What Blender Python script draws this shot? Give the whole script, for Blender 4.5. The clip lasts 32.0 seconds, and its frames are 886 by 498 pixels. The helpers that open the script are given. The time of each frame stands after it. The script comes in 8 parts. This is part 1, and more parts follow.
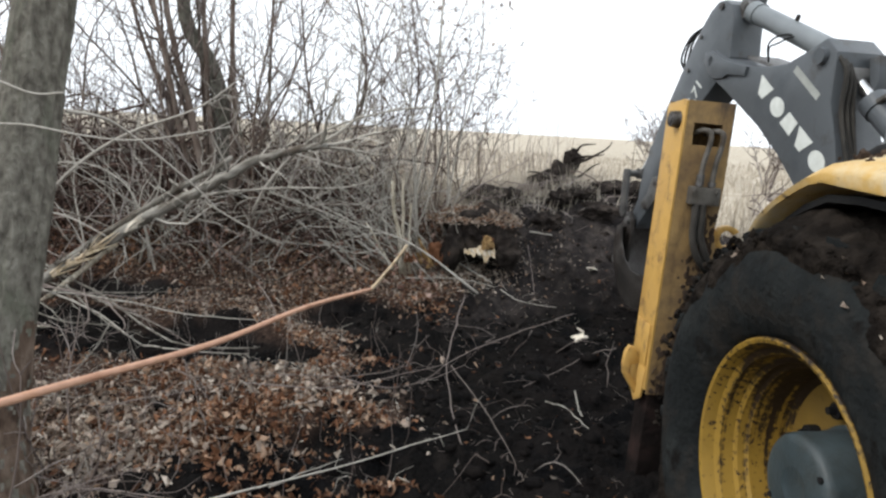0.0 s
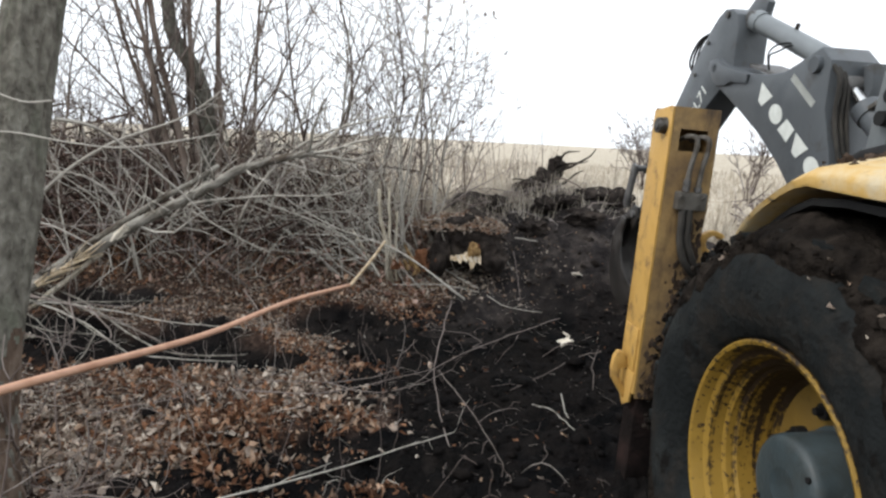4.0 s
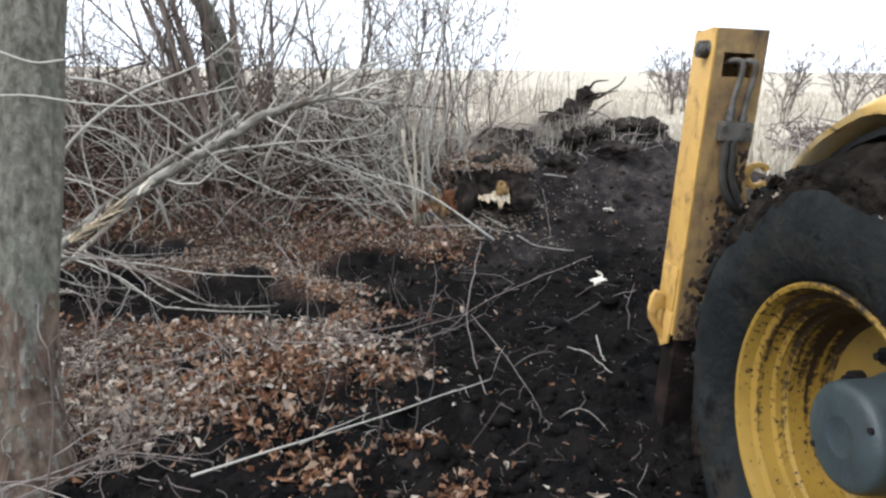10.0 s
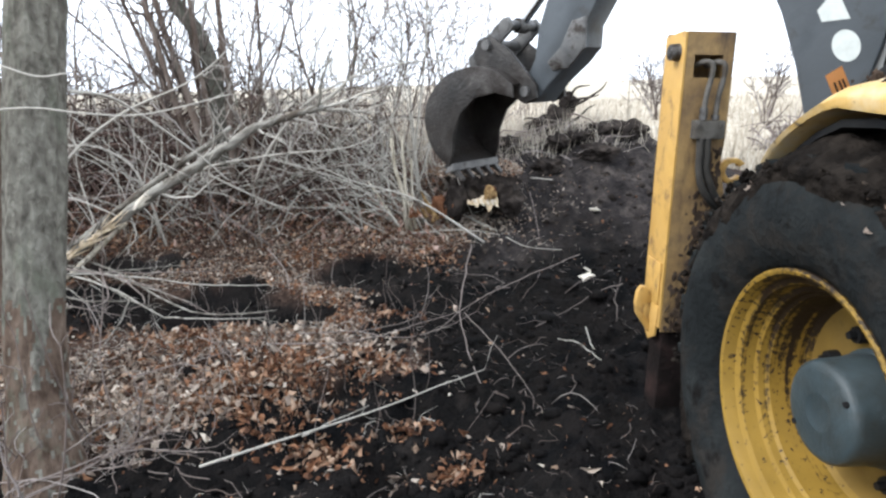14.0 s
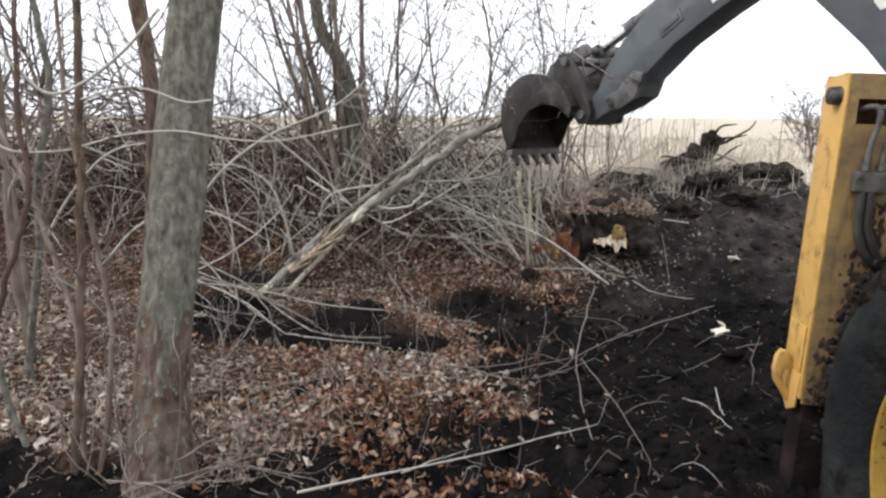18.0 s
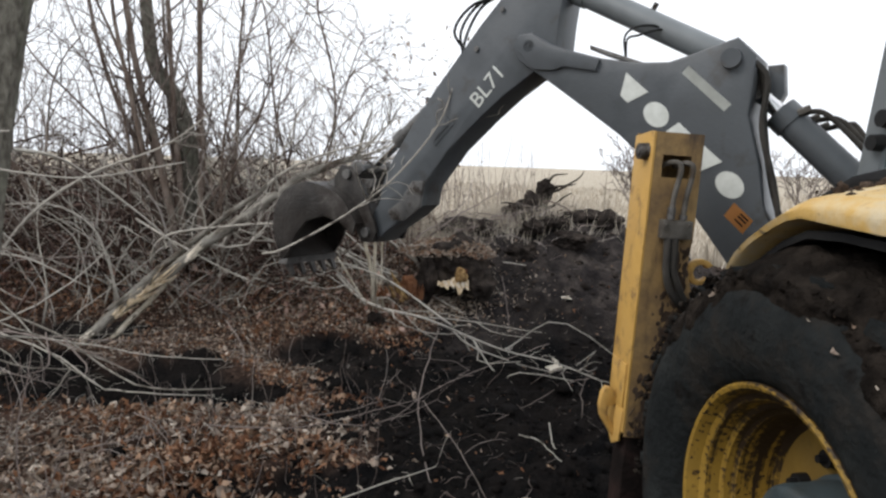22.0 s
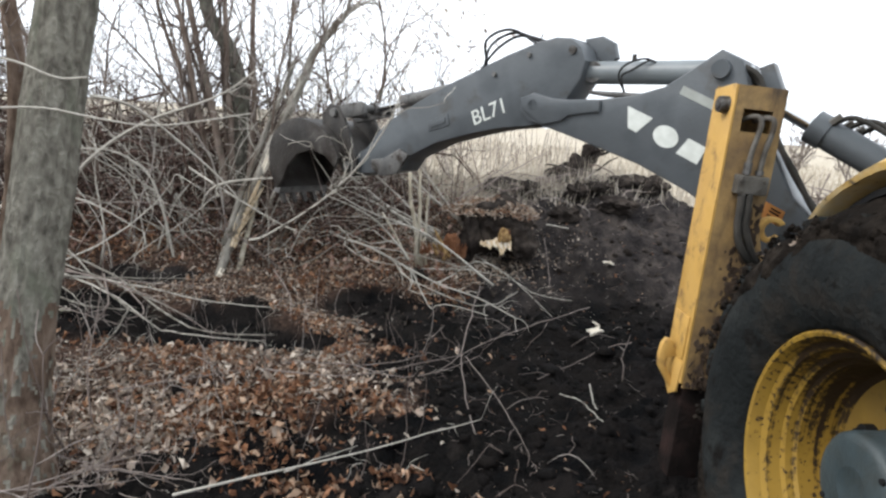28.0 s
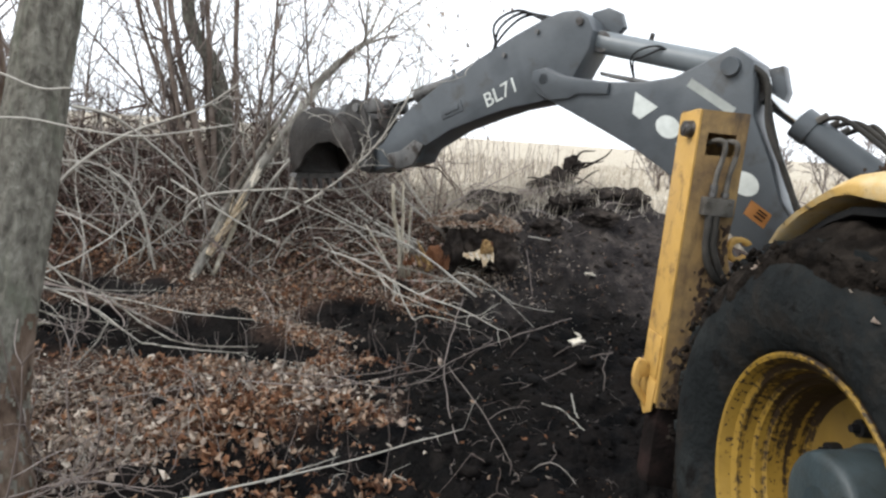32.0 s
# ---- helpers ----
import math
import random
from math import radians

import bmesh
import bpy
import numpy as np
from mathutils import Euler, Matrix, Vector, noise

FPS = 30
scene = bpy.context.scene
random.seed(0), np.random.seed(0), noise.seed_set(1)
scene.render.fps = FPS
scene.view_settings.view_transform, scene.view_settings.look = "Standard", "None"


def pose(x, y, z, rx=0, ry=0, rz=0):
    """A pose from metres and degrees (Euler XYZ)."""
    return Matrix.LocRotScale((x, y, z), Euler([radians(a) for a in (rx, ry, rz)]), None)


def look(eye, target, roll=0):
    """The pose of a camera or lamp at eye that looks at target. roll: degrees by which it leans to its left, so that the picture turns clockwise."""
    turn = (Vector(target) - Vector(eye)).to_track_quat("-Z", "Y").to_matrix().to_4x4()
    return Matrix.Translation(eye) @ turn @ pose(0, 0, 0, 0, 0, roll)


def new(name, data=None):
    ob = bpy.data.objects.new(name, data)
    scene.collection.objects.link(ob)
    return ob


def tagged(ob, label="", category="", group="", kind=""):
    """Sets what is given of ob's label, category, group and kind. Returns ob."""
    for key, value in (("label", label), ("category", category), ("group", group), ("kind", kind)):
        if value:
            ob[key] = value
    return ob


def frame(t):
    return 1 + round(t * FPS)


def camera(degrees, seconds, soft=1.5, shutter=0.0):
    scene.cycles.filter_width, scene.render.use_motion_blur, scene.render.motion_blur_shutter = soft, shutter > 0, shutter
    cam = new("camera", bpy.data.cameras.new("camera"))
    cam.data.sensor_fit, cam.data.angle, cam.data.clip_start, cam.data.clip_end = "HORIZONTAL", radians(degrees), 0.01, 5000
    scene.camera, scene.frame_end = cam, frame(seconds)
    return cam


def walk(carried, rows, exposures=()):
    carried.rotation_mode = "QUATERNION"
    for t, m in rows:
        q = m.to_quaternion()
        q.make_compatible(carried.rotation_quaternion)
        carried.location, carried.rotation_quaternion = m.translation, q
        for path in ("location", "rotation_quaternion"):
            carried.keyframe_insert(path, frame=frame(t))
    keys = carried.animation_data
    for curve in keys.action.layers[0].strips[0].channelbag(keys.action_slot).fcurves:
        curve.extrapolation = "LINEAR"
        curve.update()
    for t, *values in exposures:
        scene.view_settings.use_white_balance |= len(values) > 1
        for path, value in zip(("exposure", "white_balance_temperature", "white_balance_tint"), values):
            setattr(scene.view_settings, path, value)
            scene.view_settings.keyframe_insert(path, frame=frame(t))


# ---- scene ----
cam = camera(67.94, 32.0, soft=2.45)
PATH = [
    (0.0, -0.000, -0.000, 1.600, 0.00, -10.33, -3.14),
    (0.5, -0.004, -0.007, 1.597, -0.34, -9.90, -3.29),
    (1.0, -0.009, -0.011, 1.591, -0.57, -10.00, -3.63),
    (1.5, -0.012, -0.010, 1.599, -0.88, -9.89, -3.66),
    (2.0, -0.008, -0.014, 1.598, -0.99, -9.78, -3.93),
    (2.5, 0.000, -0.025, 1.590, -1.90, -9.87, -3.75),
    (3.0, 0.000, -0.026, 1.569, -1.78, -10.15, -3.23),
    (3.5, -0.002, -0.032, 1.577, -1.01, -9.74, -3.32),
    (5.5, 0.006, -0.096, 1.603, -2.68, -9.22, -0.09),
    (6.0, 0.058, -0.058, 1.603, -1.45, -7.12, 1.81),
    (6.5, 0.046, 0.095, 1.698, -2.14, -8.90, 3.30),
    (7.0, 0.006, 0.100, 1.643, -0.69, -14.34, 1.31),
    (7.5, -0.029, 0.041, 1.606, 0.17, -14.75, 1.26),
    (8.0, -0.048, -0.021, 1.609, 0.30, -13.88, 0.66),
    (8.5, -0.039, 0.001, 1.619, 1.18, -13.55, 1.85),
    (9.0, -0.009, 0.054, 1.622, 0.57, -16.31, 1.15),
    (9.5, -0.010, 0.061, 1.621, -0.18, -15.96, -0.86),
    (10.0, -0.026, 0.054, 1.637, 0.50, -15.32, -0.42),
    (10.5, -0.032, 0.072, 1.632, -1.24, -16.20, -1.29),
    (11.0, -0.052, 0.108, 1.654, -1.25, -15.73, -1.44),
    (11.5, -0.030, 0.105, 1.650, -2.28, -16.00, -1.95),
    (12.0, -0.055, 0.137, 1.645, -2.74, -16.21, -2.57),
    (12.5, -0.007, 0.111, 1.616, -2.85, -16.71, -3.04),
    (13.0, 0.007, 0.067, 1.585, -3.20, -15.26, -0.19),
    (13.5, 0.013, -0.056, 1.570, -1.45, -14.89, 2.15),
    (14.0, -0.019, -0.098, 1.579, -0.69, -14.08, 1.46),
    (14.5, -0.007, -0.150, 1.575, -0.71, -14.15, 1.96),
    (15.0, 0.014, -0.132, 1.574, 1.77, -12.63, 2.92),
    (15.5, 0.000, -0.089, 1.591, 6.36, -12.14, 2.68),
    (17.5, 0.002, 0.023, 1.588, 9.85, -11.55, -0.87),
    (18.0, 0.007, 0.020, 1.597, 10.77, -11.43, -0.28),
    (18.5, 0.027, -0.004, 1.576, 11.99, -11.72, 1.34),
    (19.0, 0.028, -0.012, 1.560, 14.04, -12.19, 0.98),
    (19.5, 0.047, 0.028, 1.586, 10.80, -9.82, 0.71),
    (20.0, 0.032, 0.038, 1.597, 8.79, -8.82, -1.08),
    (20.5, 0.063, 0.052, 1.606, 1.43, -6.57, -1.94),
    (21.0, 0.073, 0.057, 1.616, -0.21, -6.65, -2.01),
    (21.5, 0.105, 0.044, 1.596, -1.59, -6.06, -1.84),
    (22.0, 0.093, 0.043, 1.588, -1.74, -7.34, -1.93),
    (22.5, 0.087, 0.041, 1.590, -1.72, -7.33, -2.15),
    (23.0, 0.073, 0.043, 1.599, -1.32, -7.25, -2.19),
    (23.5, 0.052, 0.040, 1.605, -1.04, -7.63, -2.62),
    (24.0, 0.062, 0.045, 1.611, -1.97, -7.12, -2.51),
    (24.5, 0.071, 0.051, 1.612, -1.49, -7.37, -2.31),
    (26.5, 0.017, 0.017, 1.582, 2.62, -8.20, -3.95),
    (27.0, 0.011, 0.011, 1.560, 2.82, -12.30, -3.95),
    (27.5, -0.030, 0.009, 1.580, 4.01, -11.63, -4.16),
    (28.0, -0.010, -0.001, 1.585, 1.46, -11.04, -3.83),
    (28.5, 0.005, -0.027, 1.573, 0.13, -11.22, -3.53),
    (29.0, 0.000, -0.027, 1.581, -0.28, -9.92, -3.88),
    (29.5, -0.003, -0.032, 1.584, -1.37, -9.66, -4.56),
    (30.0, -0.010, -0.039, 1.578, -1.01, -9.50, -4.55),
    (30.5, -0.006, -0.037, 1.577, -0.65, -9.67, -4.18),
    (31.0, -0.000, -0.035, 1.565, -0.35, -9.38, -3.99),
    (31.5, 0.009, -0.041, 1.564, 0.27, -9.65, -3.88),
    (32.0, 0.001, -0.032, 1.574, 0.06, -9.76, -3.95),
]
EXPOSURES = [[0, 0.72, 6450, 10], [3.5, 0.72, 6450, 10], [5.5, 0.52, 6500, 12], [6.5, 0.85, 6500, 12], [9, 1.15, 6150, 10], [12, 1.22, 6050, 10], [13.5, 1.4, 6050, 10], [15.5, 1.22, 6200, 10], [17.5, 1.0, 6450, 11], [18.2, 0.95, 6450, 11], [19, 0.78, 6450, 11], [19.6, 0.76, 6450, 11], [20.5, 0.42, 6550, 12], [21, 0.34, 6550, 12], [22, 0.42, 6550, 12], [24.5, 0.46, 6600, 12], [26.5, 1.05, 6450, 11], [27.2, 1.1, 6450, 11], [28, 1.02, 6400, 10], [32, 0.96, 6400, 10]]
walk(cam, [(t, pose(x, y, z, 90 + pitch, roll, yaw)) for t, x, y, z, yaw, pitch, roll in PATH], EXPOSURES)

# ---- sky and light: thin bright overcast ----
world = bpy.data.worlds.new("overcast")
scene.world = world
world.use_nodes = True
wn, wl = world.node_tree.nodes, world.node_tree.links
sky = wn.new("ShaderNodeTexSky")
sky.sky_type, sky.sun_disc = "NISHITA", False
sky.sun_elevation, sky.sun_rotation = radians(44), radians(108)
sky.air_density, sky.dust_density = 1.0, 6.0
grey = wn.new("ShaderNodeHueSaturation")
grey.inputs["Saturation"].default_value = 0.12
wl.new(sky.outputs[0], grey.inputs["Color"])
bg = wn["Background"]
bg.inputs["Strength"].default_value = 0.15
haze = wn.new("ShaderNodeMix")
haze.data_type = "RGBA"
haze.inputs[0].default_value = 0.9
haze.inputs[7].default_value = (6.35, 6.75, 7.15, 1)
wl.new(grey.outputs[0], haze.inputs[6])
wl.new(haze.outputs[2], bg.inputs["Color"])
sun = new("sun", bpy.data.lights.new("sun", "SUN"))
sun.data.energy, sun.data.angle, sun.data.color = 1.4, radians(25), (1.0, 0.96, 0.9)
sun.matrix_world = look((-11, -3.5, 11), (0, 0, 0))


# ---- materials ----
def material(name, stops, scale=8.0, rough=0.8, metal=0.0, bump=0.3, bump_scale=40.0, detail=6.0, island=0.0, obj=0.0, stain=None, stain_scale=2.5, stain_at=0.55, coords="Object", spec=0.08, soft=0.09, stain2=None, stretch=None):
    """Noise-driven colours (stops), a second layer of stains, and fine relief."""
    m = bpy.data.materials.new(name)
    m.use_nodes = True
    n, l = m.node_tree.nodes, m.node_tree.links
    b = n["Principled BSDF"]
    b.inputs["Metallic"].default_value = metal
    b.inputs["Specular IOR Level"].default_value = spec
    tc = n.new("ShaderNodeTexCoord")
    nz = n.new("ShaderNodeTexNoise")
    nz.inputs["Scale"].default_value, nz.inputs["Detail"].default_value = scale, detail
    vec = tc.outputs[coords]
    if stretch:
        mp = n.new("ShaderNodeMapping")
        mp.inputs["Scale"].default_value = stretch
        l.new(vec, mp.inputs["Vector"])
        vec = mp.outputs[0]
    l.new(vec, nz.inputs["Vector"])
    fac = nz.outputs["Fac"]
    if island or obj:
        src = n.new("ShaderNodeNewGeometry").outputs["Random Per Island"] if island else n.new("ShaderNodeObjectInfo").outputs["Random"]
        mx = n.new("ShaderNodeMix")
        mx.inputs[0].default_value = island or obj
        l.new(fac, mx.inputs[2])
        l.new(src, mx.inputs[3])
        fac = mx.outputs[0]
    ramp = n.new("ShaderNodeValToRGB")
    el = ramp.color_ramp.elements
    lo, hi = (0.32, 0.68) if not (island or obj) else (0.08, 0.92)
    for i, c in enumerate(stops):
        pos = lo + (hi - lo) * i / max(1, len(stops) - 1)
        e = el[i] if i < 2 else el.new(pos)
        e.position = pos
        e.color = (*c, 1)
    l.new(fac, ramp.inputs[0])
    col = ramp.outputs[0]
    rv = n.new("ShaderNodeMapRange")
    rv.inputs[3].default_value, rv.inputs[4].default_value = max(0.05, rough - 0.12), min(1, rough + 0.12)
    l.new(nz.outputs["Fac"], rv.inputs[0])
    l.new(rv.outputs[0], b.inputs["Roughness"])
    for stain, stain_scale, stain_at, soft, around in [q for q in ((stain, stain_scale, stain_at, soft, None), stain2) if q and q[0]]:
        n2 = n.new("ShaderNodeTexNoise")
        n2.inputs["Scale"].default_value, n2.inputs["Detail"].default_value, n2.inputs["Roughness"].default_value = stain_scale, 9.0, 0.68
        if around:
            mp2 = n.new("ShaderNodeMapping")
            mp2.inputs["Scale"].default_value = around
            l.new(tc.outputs[coords], mp2.inputs["Vector"])
        l.new(mp2.outputs[0] if around else vec, n2.inputs["Vector"])
        r2 = n.new("ShaderNodeValToRGB")
        r2.color_ramp.elements[0].position, r2.color_ramp.elements[1].position = stain_at, stain_at + soft
        l.new(n2.outputs["Fac"], r2.inputs[0])
        m2 = n.new("ShaderNodeMix")
        m2.data_type = "RGBA"
        l.new(r2.outputs[0], m2.inputs[0])
        l.new(col, m2.inputs[6])
        m2.inputs[7].default_value = (*stain, 1)
        col = m2.outputs[2]
    l.new(col, b.inputs["Base Color"])
    if bump:
        n3 = n.new("ShaderNodeTexNoise")
        n3.inputs["Scale"].default_value, n3.inputs["Detail"].default_value = bump_scale, 8.0
        l.new(vec, n3.inputs["Vector"])
        bp = n.new("ShaderNodeBump")
        bp.inputs["Strength"].default_value, bp.inputs["Distance"].default_value = bump, 0.02
        l.new(n3.outputs["Fac"], bp.inputs["Height"])
        l.new(bp.outputs[0], b.inputs["Normal"])
    return m


YELLOW = material("yellow_paint", [(0.40, 0.235, 0.06), (0.48, 0.29, 0.082), (0.44, 0.265, 0.08)], 5, 0.5, 0, 0.12, 60, stain=(0.17, 0.1, 0.045), stain_scale=8, stain_at=0.54, spec=0.3, soft=0.14, stain2=((0.09, 0.062, 0.042), 14, 0.6, 0.1, (1, 1, 0.4)))
YELLOW_DIRTY = material("muddy_yellow_paint", [(0.19, 0.125, 0.058), (0.28, 0.178, 0.075), (0.34, 0.225, 0.095)], 4, 0.65, 0, 0.2, 50, stain=(0.11, 0.075, 0.048), stain_scale=6, stain_at=0.42, spec=0.2, soft=0.28, stain2=((0.06, 0.043, 0.032), 9, 0.52, 0.2, (1, 1, 0.3)))
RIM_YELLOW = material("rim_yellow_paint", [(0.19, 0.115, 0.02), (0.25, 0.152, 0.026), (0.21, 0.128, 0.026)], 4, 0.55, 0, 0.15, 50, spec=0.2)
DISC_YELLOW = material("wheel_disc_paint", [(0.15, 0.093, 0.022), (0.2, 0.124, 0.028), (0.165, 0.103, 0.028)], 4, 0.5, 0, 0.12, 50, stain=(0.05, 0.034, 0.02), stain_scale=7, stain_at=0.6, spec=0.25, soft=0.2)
FENDER = material("dusty_yellow_paint", [(0.44, 0.275, 0.08), (0.52, 0.345, 0.12), (0.46, 0.31, 0.12)], 5, 0.6, 0, 0.2, 50, stain=(0.47, 0.4, 0.275), stain_scale=5, stain_at=0.42, spec=0.25, soft=0.2, stain2=((0.11, 0.085, 0.062), 22, 0.585, 0.07, None))
GREY = material("grey_paint", [(0.056, 0.063, 0.07), (0.078, 0.086, 0.094), (0.07, 0.077, 0.084)], 4, 0.42, 0, 0.08, 80, stain=(0.05, 0.046, 0.042), stain_scale=5, stain_at=0.57, spec=0.3, soft=0.15, stain2=((0.14, 0.14, 0.138), 45, 0.68, 0.04, None))
GREY_LIGHT = material("light_grey_paint", [(0.115, 0.128, 0.135), (0.155, 0.172, 0.18)], 6, 0.42, 0, 0.06, 80, spec=0.5)
GREY_HUB = material("hub_grey_paint", [(0.026, 0.037, 0.041), (0.036, 0.05, 0.055), (0.048, 0.064, 0.07)], 7, 0.5, 0, 0.15, 60, stain=(0.03, 0.032, 0.029), stain_scale=4, stain_at=0.48, spec=0.4, soft=0.2, stain2=((0.13, 0.145, 0.15), 26, 0.66, 0.05, None))
BLACK = material("black_plastic", [(0.010, 0.010, 0.011), (0.016, 0.016, 0.016)], 6, 0.5, 0, 0.1, spec=0.15)
RUBBER = material("muddy_rubber", [(0.0085, 0.0098, 0.01), (0.0125, 0.0142, 0.0145), (0.02, 0.022, 0.0215)], 6, 0.95, 0, 0.6, 38, stain=(0.022, 0.0195, 0.017), stain_scale=5, stain_at=0.5, spec=0.08, soft=0.14, stain2=((0.006, 0.0054, 0.005), 9, 0.56, 0.1, None))
STEEL = material("worn_steel", [(0.08, 0.08, 0.08), (0.15, 0.145, 0.14)], 9, 0.5, 0.4, 0.2, 60, stain=(0.03, 0.024, 0.02), stain_scale=6, stain_at=0.53, spec=0.3)
BUCKET = material("scratched_bucket_steel", [(0.018, 0.0165, 0.0155), (0.036, 0.0325, 0.03), (0.07, 0.064, 0.059)], 5, 0.5, 0.2, 0.3, 50, stain=(0.018, 0.0135, 0.011), stain_scale=4, stain_at=0.48, spec=0.3, soft=0.15, stain2=((0.11, 0.098, 0.088), 14, 0.62, 0.08, (1, 0.3, 1)))
DIRTY_GREY = material("muddy_grey_metal", [(0.05, 0.045, 0.039), (0.09, 0.083, 0.073), (0.13, 0.122, 0.11)], 14, 0.6, 0, 0.25, 60, stain=(0.05, 0.038, 0.028), stain_scale=9, stain_at=0.52, spec=0.2, soft=0.16)
CHROME = material("chromed_rod", [(0.5, 0.5, 0.5), (0.6, 0.6, 0.6)], 4, 0.2, 1.0, 0.02, spec=0.5)
HOSE = material("hose_rubber", [(0.026, 0.025, 0.023), (0.058, 0.053, 0.047)], 10, 0.6, 0, 0.2)
WHITE = material("white_lettering", [(0.50, 0.52, 0.49), (0.60, 0.62, 0.59)], 20, 0.6, 0, 0.05, stain=(0.42, 0.42, 0.4), stain_scale=12, stain_at=0.62)
ORANGE = material("warning_decal", [(0.55, 0.24, 0.07), (0.62, 0.3, 0.11)], 8, 0.5, 0, 0)
TYRE_MUD = material("tyre_mud", [(0.0055, 0.0046, 0.004), (0.012, 0.0098, 0.0082), (0.024, 0.0195, 0.016)], 14, 0.95, 0, 1.0, 45, spec=0.04, stain=(0.036, 0.029, 0.023), stain_scale=9, stain_at=0.6, soft=0.12)
# brown earth of the heap, lightened to put the distant haze into its colour
EARTH = material("hazed_brown_earth", [(0.013, 0.0108, 0.0095), (0.027, 0.0225, 0.02), (0.055, 0.045, 0.038)], 9, 0.95, 0, 1.0, 34, spec=0.03)
SOIL = material("moist_black_soil", [(0.0034, 0.0031, 0.0032), (0.0064, 0.0058, 0.0057), (0.013, 0.0108, 0.0098)], 9, 0.95, 0, 0.9, 30, island=0.2, spec=0.04)
LEAF = material("dry_fallen_leaves", [(0.06, 0.044, 0.035), (0.21, 0.165, 0.133), (0.38, 0.32, 0.265), (0.5, 0.44, 0.37), (0.2, 0.13, 0.09), (0.34, 0.28, 0.23), (0.11, 0.08, 0.062)], 30, 0.8, 0, 0.15, 60, island=0.8)
LEAF_RUST = material("rusty_fallen_leaves", [(0.035, 0.018, 0.012), (0.13, 0.061, 0.034), (0.24, 0.124, 0.07), (0.36, 0.255, 0.18), (0.075, 0.041, 0.028), (0.2, 0.093, 0.048)], 30, 0.75, 0, 0.15, 60, island=0.8)
LEAF_BANK = material("old_brown_leaves", [(0.055, 0.029, 0.023), (0.135, 0.075, 0.058), (0.23, 0.143, 0.112), (0.36, 0.265, 0.22), (0.1, 0.052, 0.04)], 30, 0.85, 0, 0.15, 60, island=0.8)
TWIG = material("grey_brown_bark", [(0.066, 0.049, 0.042), (0.133, 0.105, 0.093), (0.215, 0.182, 0.166), (0.34, 0.31, 0.288)], 12, 0.85, 0, 0.3, 80, island=0.75)
SPLIT_BARK = material("peeled_pale_stem", [(0.22, 0.19, 0.14), (0.4, 0.36, 0.285), (0.55, 0.51, 0.43)], 14, 0.8, 0, 0.4, 60, stain=(0.12, 0.1, 0.075), stain_scale=7, stain_at=0.53, stretch=(1, 1, 0.25))
STEM = material("brown_stem_bark", [(0.085, 0.062, 0.05), (0.15, 0.116, 0.096), (0.22, 0.18, 0.155)], 14, 0.85, 0, 0.4, 60, stain=(0.12, 0.12, 0.098), stain_scale=6, stain_at=0.57, stretch=(1, 1, 0.4))
TWIG_DARK = material("dark_brush_bark", [(0.033, 0.0205, 0.0165), (0.072, 0.047, 0.039), (0.14, 0.1, 0.086)], 12, 0.9, 0, 0.3, 80, island=0.75)
TWIG_LIGHT = material("pale_grey_bark", [(0.16, 0.147, 0.125), (0.3, 0.28, 0.243), (0.43, 0.405, 0.36), (0.57, 0.543, 0.49)], 14, 0.85, 0, 0.4, 60, island=0.7, stain=(0.1, 0.086, 0.074), stain_scale=9, stain_at=0.57)
LOG_BARK = material("weathered_log_bark", [(0.1, 0.09, 0.077), (0.165, 0.152, 0.131), (0.235, 0.22, 0.193), (0.3, 0.285, 0.252)], 18, 0.9, 0, 0.6, 55, stain=(0.085, 0.07, 0.056), stain_scale=6, stain_at=0.55, stain2=((0.36, 0.35, 0.31), 30, 0.66, 0.05, None), stretch=(0.35, 1, 1))
BARK = material("lichen_grey_bark", [(0.07, 0.064, 0.054), (0.135, 0.126, 0.106), (0.195, 0.186, 0.158)], 30, 0.95, 0, 1.0, 60, stain=(0.115, 0.122, 0.092), stain_scale=6, stain_at=0.52, soft=0.2, stain2=((0.3, 0.3, 0.255), 75, 0.66, 0.06, (1, 1, 0.8)), stretch=(1, 1, 0.5))
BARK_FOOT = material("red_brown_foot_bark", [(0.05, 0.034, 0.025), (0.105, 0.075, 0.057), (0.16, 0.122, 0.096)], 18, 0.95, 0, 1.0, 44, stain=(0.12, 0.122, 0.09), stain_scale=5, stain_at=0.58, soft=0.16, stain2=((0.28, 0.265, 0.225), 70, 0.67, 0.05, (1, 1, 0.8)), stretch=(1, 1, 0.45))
WOOD = material("fresh_split_wood", [(0.34, 0.25, 0.155), (0.52, 0.42, 0.29), (0.62, 0.53, 0.4)], 25, 0.75, 0, 0.4, 50)
WOOD_PALE = material("white_torn_wood", [(0.55, 0.5, 0.41), (0.68, 0.63, 0.54)], 25, 0.75, 0, 0.4, 50)
OCHRE = material("ochre_torn_wood", [(0.11, 0.065, 0.03), (0.22, 0.14, 0.062), (0.34, 0.23, 0.11)], 22, 0.8, 0, 0.5, 50)
WOOD_RED = material("reddish_torn_wood", [(0.06, 0.026, 0.014), (0.13, 0.058, 0.03), (0.21, 0.11, 0.06)], 22, 0.8, 0, 0.5, 50, island=0.4)
MUD = material("dried_brown_mud", [(0.03, 0.021, 0.016), (0.055, 0.039, 0.029), (0.085, 0.062, 0.046)], 20, 0.95, 0, 0.6, 60, spec=0.04)
RUST = material("muddy_rusty_steel", [(0.008, 0.0065, 0.006), (0.013, 0.0098, 0.009), (0.03, 0.0185, 0.0165)], 8, 0.85, 0, 0.5, 50, spec=0.05)
